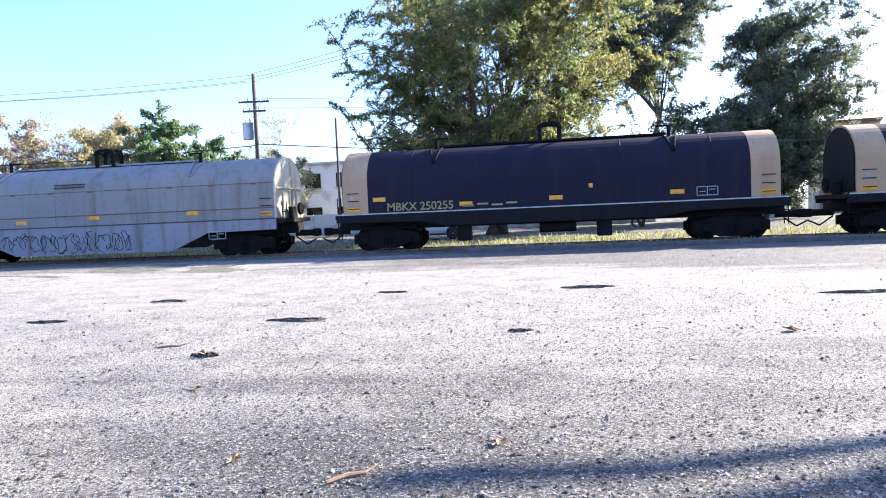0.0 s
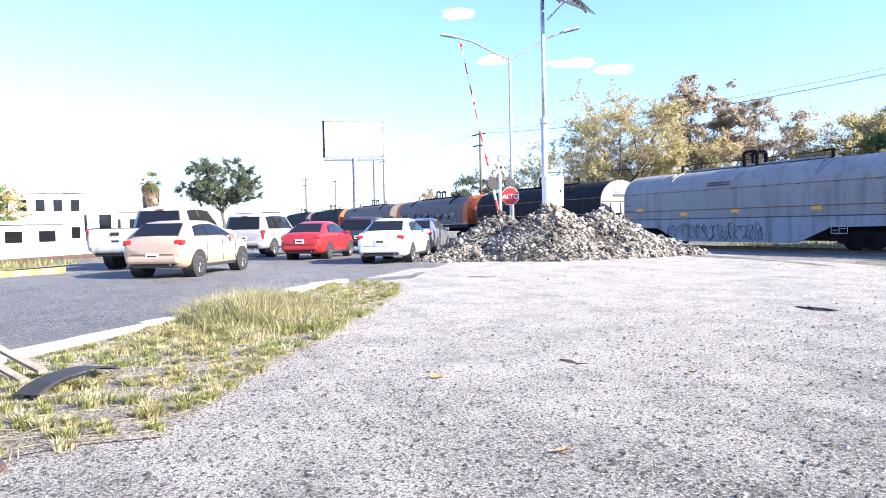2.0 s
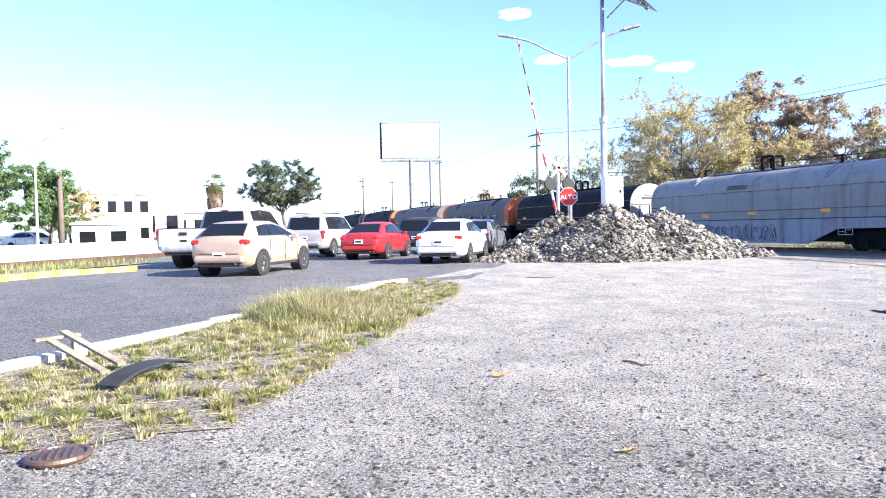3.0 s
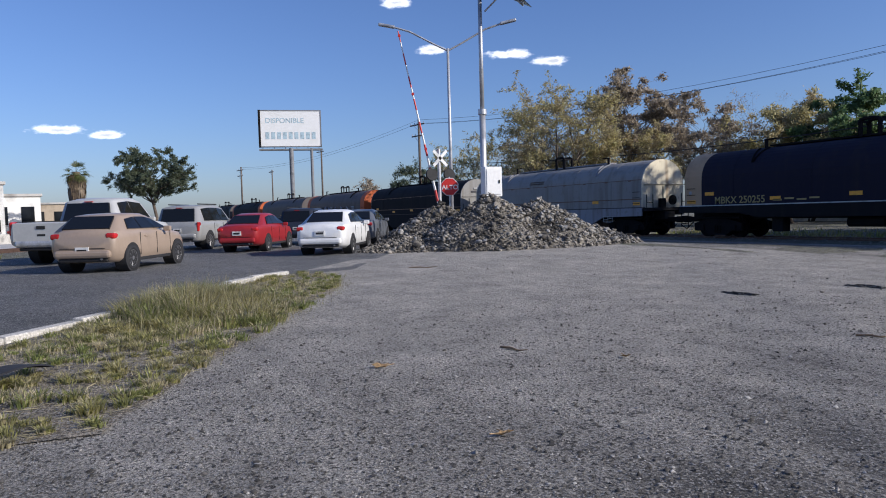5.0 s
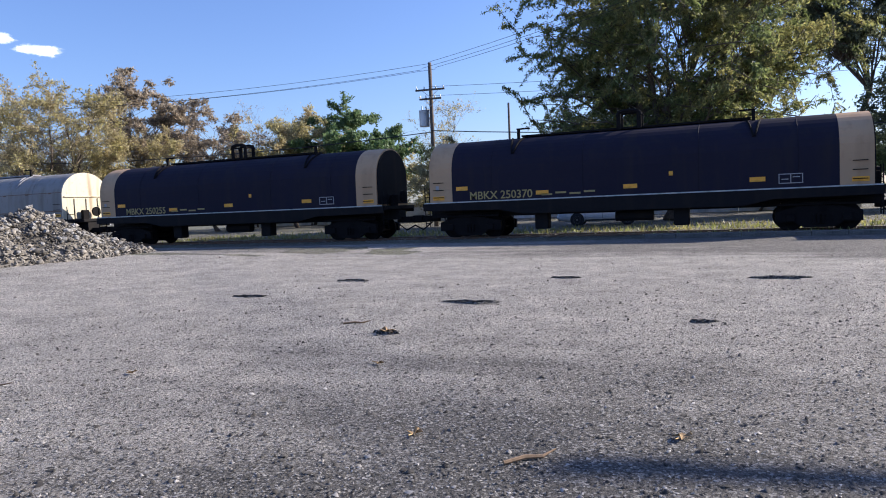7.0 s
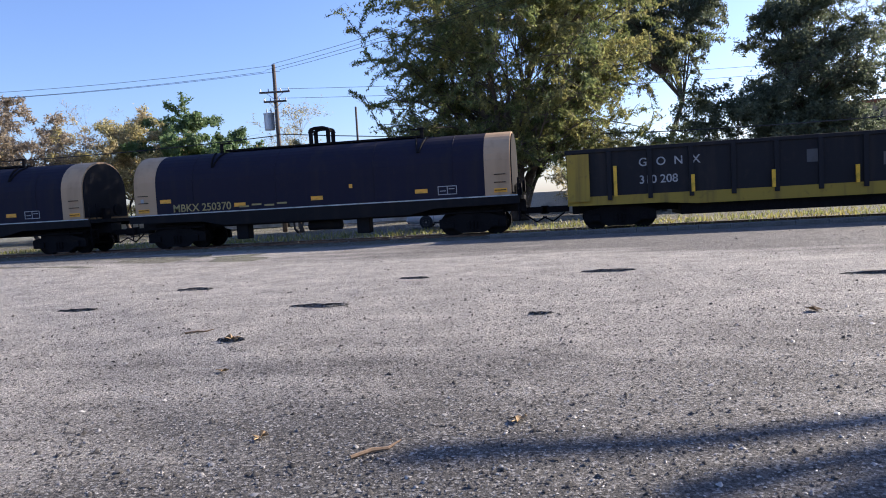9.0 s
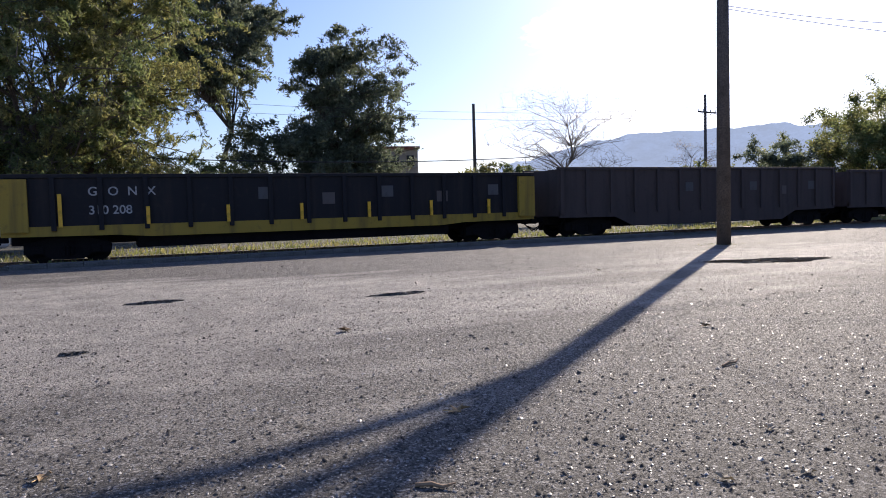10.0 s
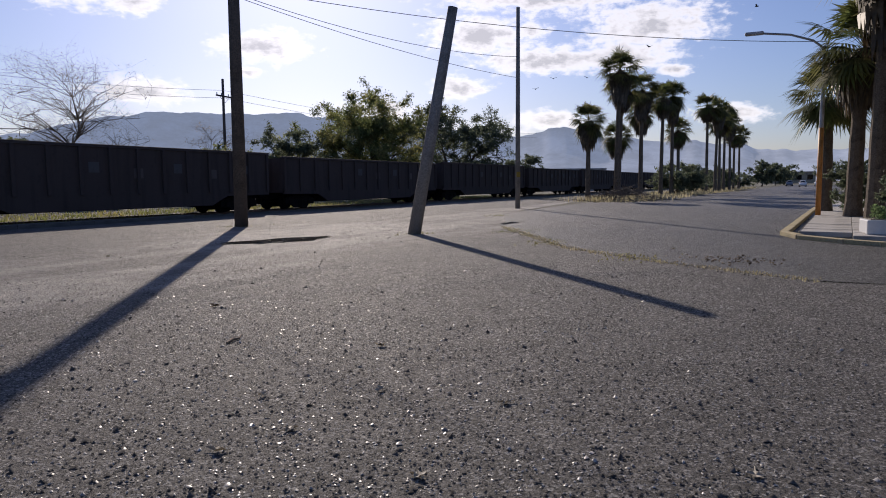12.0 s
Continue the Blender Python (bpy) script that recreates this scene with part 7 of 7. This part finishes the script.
def tube_ring(r, t):
    bm = bmesh.new()
    vs, fs = [], []
    for i in range(28):
        a = 2 * math.pi * i / 28
        for k in range(6):
            b = 2 * math.pi * k / 6
            q = r + t * math.cos(b)
            vs.append((q * math.cos(a), q * math.sin(a), 0.02 + t * math.sin(b)))
    for i in range(28):
        for k in range(6):
            fs.append((i * 6 + k, ((i + 1) % 28) * 6 + k, ((i + 1) % 28) * 6 + (k + 1) % 6, i * 6 + (k + 1) % 6))
    lug(bm, vs, fs)
    return bm


build_litter()


# ---- pavement corner and the building beside it ----
def build_corner():
    rng = random.Random(3)
    pave = thing("pavement", pose(0, 0, 0), "pale worn concrete pavement slabs on the corner", "pavement", kind="structure")
    for i in range(34):
        for j in range(4):
            x, y = 19.4 + 1.22 * i, -0.62 - 1.22 * j - 0.042 * 1.22 * i
            if y > -1.0 and x < 21.5 or x < 20.6 and y > -2.0:
                continue
            bm = box(bmesh.new(), (1.205, 1.205, 0.14), (0, 0, 0), bevel=0.008)
            part("slab", bm, M_CONCRETE, pave).matrix_basis = pose(x, y, 0.075 + rng.uniform(-0.006, 0.006), rng.uniform(-0.4, 0.4), rng.uniform(-0.4, 0.4), -2.4)
    lamp = thing("street_lamp", pose(31.4, -0.6, 0.14), "curved-arm street lamp on an orange post", "street lamp")
    orange = mat("orange_post_paint", (0.6, 0.25, 0.06), 0.55, vary=0.15, scale=2, fine=15)
    part("post", rod(bmesh.new(), (0, 0, 0), (0, 0, 3.4), 0.1, 0.09, sides=12), orange, lamp, "orange painted lower post", True)
    part("upper_post", rod(bmesh.new(), (0, 0, 3.4), (0, 0, 6.5), 0.085, 0.06, sides=12), M_GALV, lamp)
    vs, fs = tube([(0, 0, 6.4), (0, 0.4, 6.75), (0, 1.2, 7.05), (0, 2.2, 7.2)], 0.045, 6)
    raw("lamp_arm", vs, fs, M_GALV, lamp)
    part("lamp_head", box(bmesh.new(), (0.26, 0.7, 0.13), (0, 2.5, 7.22), bevel=0.05), M_GALV, lamp)
    planter = thing("planter", pose(21.4, -4.3, 0.14, 0, 0, 97), "low white planter with a clipped green hedge", "planter")
    part("planter_wall", box(bmesh.new(), (5.6, 1.0, 0.36), (0, 0, 0.18), bevel=0.03), M_WHITE_PAINT, planter)
    part("planter_soil", box(bmesh.new(), (5.4, 0.8, 0.02), (0, 0, 0.37)), M_DIRT, planter)
    g = np.random.default_rng(17)
    n = 5200
    c = np.stack([g.uniform(-2.6, 2.6, n), g.uniform(-0.4, 0.4, n), 0.38 + 0.55 * g.uniform(size=n) ** 0.6], 1)
    c[:, 2] += 0.25 * np.sin(c[:, 0] * 2.1)
    u = g.normal(0, 1, (n, 3)); u /= np.linalg.norm(u, axis=1)[:, None]
    v = np.cross(u, g.normal(0, 1, (n, 3))); v /= np.linalg.norm(v, axis=1)[:, None]
    quads("hedge", np.stack([c - u * 0.05, c + v * 0.025, c + u * 0.05, c - v * 0.025], 1), M_LEAF_GREEN, planter)
    fence = thing("low_fence", pose(20.75, -2.0, 0.42, 0, 0, -82), "low green metal fence along the planter", "fence")
    green = mat("green_fence_paint", (0.03, 0.14, 0.06), 0.5, vary=0.1)
    for k in range(7):
        part("post", rod(bmesh.new(), (0.8 * k, -0.034 * k, 0), (0.8 * k, -0.034 * k, 0.5), 0.025, sides=6), green, fence)
    for z in (0.48, 0.2):
        part("rail", rod(bmesh.new(), (0, 0, z), (4.8, -0.2, z), 0.025, sides=6), green, fence)
    house = thing("shop_building", pose(0, 0, 0), "three-storey plastered building behind the palms, shade put into its wall colour", "building")
    # Plaster is coloured dark to hold the shade of the palms before it.
    wallm = mat("palm_shaded_plaster", (0.1, 0.094, 0.084), 0.85, vary=0.15, scale=0.8, bump=0.2, fine=20)
    x0, x1, yf, h = 17.5, 46.0, -5.6, 10.2
    # walls as piers and bands round real openings
    cols = [x0 + (x1 - x0) * k / 8 for k in range(9)]
    for k in range(9):
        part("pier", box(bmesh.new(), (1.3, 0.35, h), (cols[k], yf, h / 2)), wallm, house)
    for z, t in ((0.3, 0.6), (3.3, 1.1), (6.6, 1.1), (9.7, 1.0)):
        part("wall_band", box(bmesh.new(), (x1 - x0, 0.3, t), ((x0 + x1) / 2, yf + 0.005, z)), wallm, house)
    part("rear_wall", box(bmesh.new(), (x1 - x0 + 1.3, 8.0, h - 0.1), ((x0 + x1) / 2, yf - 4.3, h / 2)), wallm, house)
    part("roof", box(bmesh.new(), (x1 - x0 + 1.8, 9.2, 0.25), ((x0 + x1) / 2, yf - 3.8, h + 0.12)), M_CONCRETE, house)
    for k in range(8):
        for z in (1.7, 4.95, 8.2):
            cx = (cols[k] + cols[k + 1]) / 2
            win = part("window", box(bmesh.new(), (2.2, 0.06, 2.1), (cx, yf - 0.1, z)), M_GLASS, house, "dark window pane")
            bm = bmesh.new()
            box(bm, (2.26, 0.08, 0.07), (cx, yf - 0.05, z)); box(bm, (0.07, 0.08, 2.1), (cx, yf - 0.05, z))
            part("window_frame", bm, M_WHITE_PAINT, win)
    part("awning", box(bmesh.new(), (6.0, 1.1, 0.16), (24.5, yf + 0.6, 3.0), bevel=0.03), mat("green_awning", (0.03, 0.13, 0.07), 0.7, vary=0.15), house, "dark green awning")


build_corner()


def build_puddle():
    water = bpy.data.materials.new("puddle_water")
    water.use_nodes = True
    b = water.node_tree.nodes["Principled BSDF"]
    b.inputs["Base Color"].default_value, b.inputs["Roughness"].default_value = (0.035, 0.032, 0.028, 1), 0.06
    ring = [(1.5 * math.cos(a) * (1 + 0.25 * math.sin(3 * a)), 0.5 * math.sin(a) * (1 + 0.2 * math.cos(5 * a))) for a in np.linspace(0, 2 * math.pi, 36, endpoint=False)]
    bm = bmesh.new()
    bm.faces.new([bm.verts.new((x, y, 0)) for x, y in ring])
    ob = part("puddle", bm, water)
    tagged(ob, "thin muddy puddle in a dip of the asphalt", "puddle", kind="structure").matrix_basis = pose(14.9, 12.3, 0.027, 0, 0, -20)


build_puddle()

BIRDS = []


def build_birds():
    feather = mat("dark_feather", (0.03, 0.03, 0.03), 0.8, vary=0.2)
    for yaw, up, d in ((-70.2, 7.5, 62), (-71.6, 8.1, 66), (-74.2, 8.0, 70), (-78.9, 10.1, 60), (-86.4, 12.5, 58)):
        a, e = radians(yaw), radians(up)
        p = (-math.sin(a) * d, math.cos(a) * d, 1.5 + d * math.tan(e))
        bird = thing("bird", pose(*p), "small dark bird gliding over the street", "bird", "birds in the sky")
        bm = bmesh.new()
        bmesh.ops.create_icosphere(bm, subdivisions=1, radius=1.0, matrix=Matrix.Diagonal((0.16, 0.05, 0.05, 1)))
        part("bird_body", bm, feather, bird)
        for s in (-1, 1):
            bm = bmesh.new()
            q = [bm.verts.new(v) for v in ((0.07, 0.03 * s, 0.02), (-0.06, 0.03 * s, 0.02), (-0.07, 0.3 * s, 0.1), (0.02, 0.32 * s, 0.11))]
            f = bm.faces.new(q)
            r = bmesh.ops.extrude_face_region(bm, geom=[f])
            for v in r["geom"]:
                if isinstance(v, bmesh.types.BMVert):
                    v.co.z += 0.012
            bmesh.ops.recalc_face_normals(bm, faces=bm.faces)
            part("wing", bm, feather, bird)
        BIRDS.append((bird, p))


build_birds()


# ---- beyond the avenue, far buildings, hills ----
def far_house(x, y, w, d, h, turn, wall_m, label, floors=2, cols=5, roof_m=None):
    b = thing("far_building", pose(x, y, 0, 0, 0, turn), label, "building")
    part("wall", box(bmesh.new(), (d, w, h), (0, 0, h / 2)), wall_m, b)
    part("roof", box(bmesh.new(), (d + 0.4, w + 0.4, 0.3), (0, 0, h + 0.15), bevel=0.04), roof_m or M_CONCRETE, b)
    for i in range(cols):
        for j in range(floors):
            fh = h / floors
            p = part("window", box(bmesh.new(), (0.08, w / cols * 0.5, fh * 0.42), (d / 2 + 0.02, -w / 2 + (i + 0.5) * w / cols, fh * (j + 0.55))), M_GLASS, b)
            part("window_sill", box(bmesh.new(), (0.2, w / cols * 0.58, 0.1), (d / 2 + 0.06, -w / 2 + (i + 0.5) * w / cols, fh * (j + 0.55) - fh * 0.24)), M_CONCRETE, p)
    return b


def build_far():
    sheet("median", [AVENUE(-30, -12.2), AVENUE(11.5, -12.2), AVENUE(11.5, -15.6), AVENUE(-30, -15.6)], 3.0, 0.03, M_DIRT, "earth median with thin grass beside the avenue", "median")
    sheet("apron", [AVENUE(-40, -18.6), AVENUE(70, -18.6), AVENUE(70, -34), AVENUE(-40, -34)], 5.0, 0.02, M_CONCRETE, "pale concrete apron beyond the far rails", "apron")
    rng = np.random.default_rng(21)
    u, v = rng.uniform(-28, 12, 5000), -12.5 - np.abs(rng.normal(0, 1.6, 5000))
    p = np.array([AVENUE(a, b) for a, b in zip(u, v)])
    blades("median_grass", p[:, 0], p[:, 1], rng.uniform(0.06, 0.3, 5000), rng, M_GRASS_GREEN, "dry and green grass on the median", width=0.025)
    wall = thing("low_wall", pose(0, 0, 0), "low whitewashed concrete wall beyond the rails", "wall", kind="structure")
    for k in range(24):
        x, y = AVENUE(-34 + 4 * k, -27)
        part("wall_panel", box(bmesh.new(), (3.98, 0.2, 0.75), (0, 0, 0), bevel=0.02), M_WHITE_KERB, wall).matrix_basis = pose(x, y, 0.55, 0, 0, 146)
    white = mat("bright_plaster", (0.7, 0.69, 0.66), 0.8, vary=0.12, scale=0.6, fine=10)
    tan = mat("tan_plaster", (0.42, 0.34, 0.25), 0.8, vary=0.15, scale=0.6, fine=10)
    blue = mat("pale_blue_sheeting", (0.42, 0.5, 0.54), 0.6, vary=0.12, scale=0.8, fine=10)
    far_house(-84, -9.4, 9, 12, 5.4, 8, white, "white two-storey building across the avenue", 2, 6)
    far_house(-93, -4.2, 5, 9, 4.6, 6, white, "white annex with a dark front across the avenue", 1, 2)
    far_house(-66, -7.4, 4.6, 4, 2.2, 8, blue, "pale blue low shed across the avenue", 1, 2)
    far_house(-130, 2, 16, 10, 4.6, 0, tan, "low tan building far along the avenue", 1, 6)
    far_house(-22, 66, 9, 6, 6.3, -90, white, "white flat-roofed house behind the trees", 2, 3)
    far_house(25.8, 68, 4.6, 6, 7.6, -100, tan, "tan house behind the eucalyptus", 3, 3, mat("red_roof", (0.3, 0.1, 0.06), 0.8))
    far_house(52, 66, 12, 6, 4.4, -120, white, "low white shed behind the train", 1, 4)
    far_house(420, 10, 26, 12, 6.0, 180, tan, "tan building at the far end of the street", 1, 5)
    far_house(130, 40, 12, 8, 3.8, 200, white, "white house far behind the train", 2, 4)
    # low white yard wall beyond the railway, behind the gap between the cars
    yard = thing("yard_wall", pose(0, 0, 0), "pale yard wall beyond the railway", "wall", kind="structure")
    for k in range(14):
        part("wall_panel", box(bmesh.new(), (3.96, 0.2, 1.7), (0, 0, 0)), white, yard).matrix_basis = pose(-46 + 4 * k, 57 + 0.1 * (k % 2), 0.85)
    # vehicles far off
    for x, y, turn, c, nm in ((-64, -13.2, 60, (0.78, 0.78, 0.77), "white"), (-72, -9.6, 60, (0.06, 0.07, 0.09), "dark"), (-76, -2.6, 56, (0.5, 0.04, 0.03), "red"), (-80, -1.2, 56, (0.5, 0.04, 0.03), "red"),
                              (196, 1.2, 180, (0.75, 0.75, 0.75), "white"), (204, -2.2, 180, (0.75, 0.75, 0.75), "white"), (215, 4.6, 180, (0.2, 0.21, 0.23), "grey"), (-8, 38, 5, (0.75, 0.75, 0.75), "white")):
        car(pose(x, y, float(gz(x, y)) + 0.03, 0, 0, turn), "sedan", paint(nm + "_far_paint", c), nm + " sedan parked far off", 1.0)
    far_lamp = thing("street_lamp", pose(-48.5, -9.0, 0.2), "slim street lamp with one long arm", "street lamp")
    part("post", rod(bmesh.new(), (0, 0, 0), (0, 0, 6.4), 0.09, 0.06, sides=10), M_GALV, far_lamp)
    for s in (-1, 1):
        vs, fs = tube([(0, 0, 6.3), (0.3 * s, 0.6 * s, 7.0), (0.7 * s, 1.7 * s, 7.7)], 0.04, 6)
        raw("lamp_arm", vs, fs, M_GALV, far_lamp)
        part("lamp_head", box(bmesh.new(), (0.24, 0.6, 0.12), (0.8 * s, 2.0 * s, 7.8), bevel=0.04), M_GALV, far_lamp)
    # hills: blue haze is painted into their colour and emission
    hm = bpy.data.materials.new("haze_painted_hill")
    hm.use_nodes = True
    b = hm.node_tree.nodes["Principled BSDF"]
    b.inputs["Roughness"].default_value = 1.0
    tc, fold, tint = (hm.node_tree.nodes.new(k) for k in ("ShaderNodeTexCoord", "ShaderNodeTexNoise", "ShaderNodeValToRGB"))
    fold.inputs["Scale"].default_value, fold.inputs["Detail"].default_value, fold.inputs["Roughness"].default_value = 0.006, 7, 0.65
    # Dark and pale tints put shaded and lit folds into the slopes.
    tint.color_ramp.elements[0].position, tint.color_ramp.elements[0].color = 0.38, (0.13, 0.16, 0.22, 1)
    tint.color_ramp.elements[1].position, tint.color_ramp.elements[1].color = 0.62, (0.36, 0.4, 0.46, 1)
    hm.node_tree.links.new(tc.outputs["Object"], fold.inputs["Vector"])
    hm.node_tree.links.new(fold.outputs["Fac"], tint.inputs["Fac"])
    hm.node_tree.links.new(tint.outputs["Color"], b.inputs["Base Color"])
    # Blue emission stands in for hazy air; the slopes are no light source.
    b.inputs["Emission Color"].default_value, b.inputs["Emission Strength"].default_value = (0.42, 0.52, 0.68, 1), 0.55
    R, vs, fs = 3400.0, [], []
    for i in range(361):
        yaw = -125 + 125 * i / 360 * 0.9
        a = radians(yaw)
        up = 2.0 + 3.6 * math.exp(-((yaw + 46) / 17) ** 2) + 1.6 * math.exp(-((yaw + 74) / 14) ** 2) + 0.75 * noise.fractal((yaw * 0.16, 0.3, 0.0), 0.9, 2.0, 5) + 0.12 * noise.noise((yaw * 1.3, 2.0, 0))
        up *= smoothstep(-12.0, -30.0, np.array(yaw)) * 0.92 + 0.08
        for f, rr in ((0.0, 0.8), (0.55, 0.93), (1.0, 1.0)):
            vs.append((-math.sin(a) * R * rr, math.cos(a) * R * rr, R * math.tan(radians(max(0.2, float(up)))) * f * rr - (20 if f == 0 else 0)))
    for i in range(360):
        for k in range(2):
            fs.append((i * 3 + k, (i + 1) * 3 + k, (i + 1) * 3 + k + 1, i * 3 + k + 1))
    tagged(raw("backdrop", vs, fs, hm, None, True), "mountain range with blue haze painted into its colour", "mountains", kind="structure")


build_far()


# ---- what moves ----
def motions():
    for car in TRAIN:
        p = car.matrix_basis.translation.copy()
        walk(car, [(t, pose(p.x - V * t, p.y, p.z)) for t in (0.0, 4.0, 8.0, 12.0)])
    for w, x in WHEELSETS:
        if abs(w.parent.matrix_basis.translation.x) < 60:
            walk(w, [(k * 0.2, pose(x, 0, 0.52, 0, -math.degrees(V * k * 0.2 / 0.46), 0)) for k in range(61)])

    for k, (bird, p) in enumerate(BIRDS):
        walk(bird, [(t, pose(p[0] + (12 - t) * 0.5, p[1] - (12 - t) * (0.6 + 0.1 * k), p[2] - (12 - t) * 0.15 + 0.2 * math.sin(t + k), 0, 0, 20 * k)) for t in range(13)])


motions()
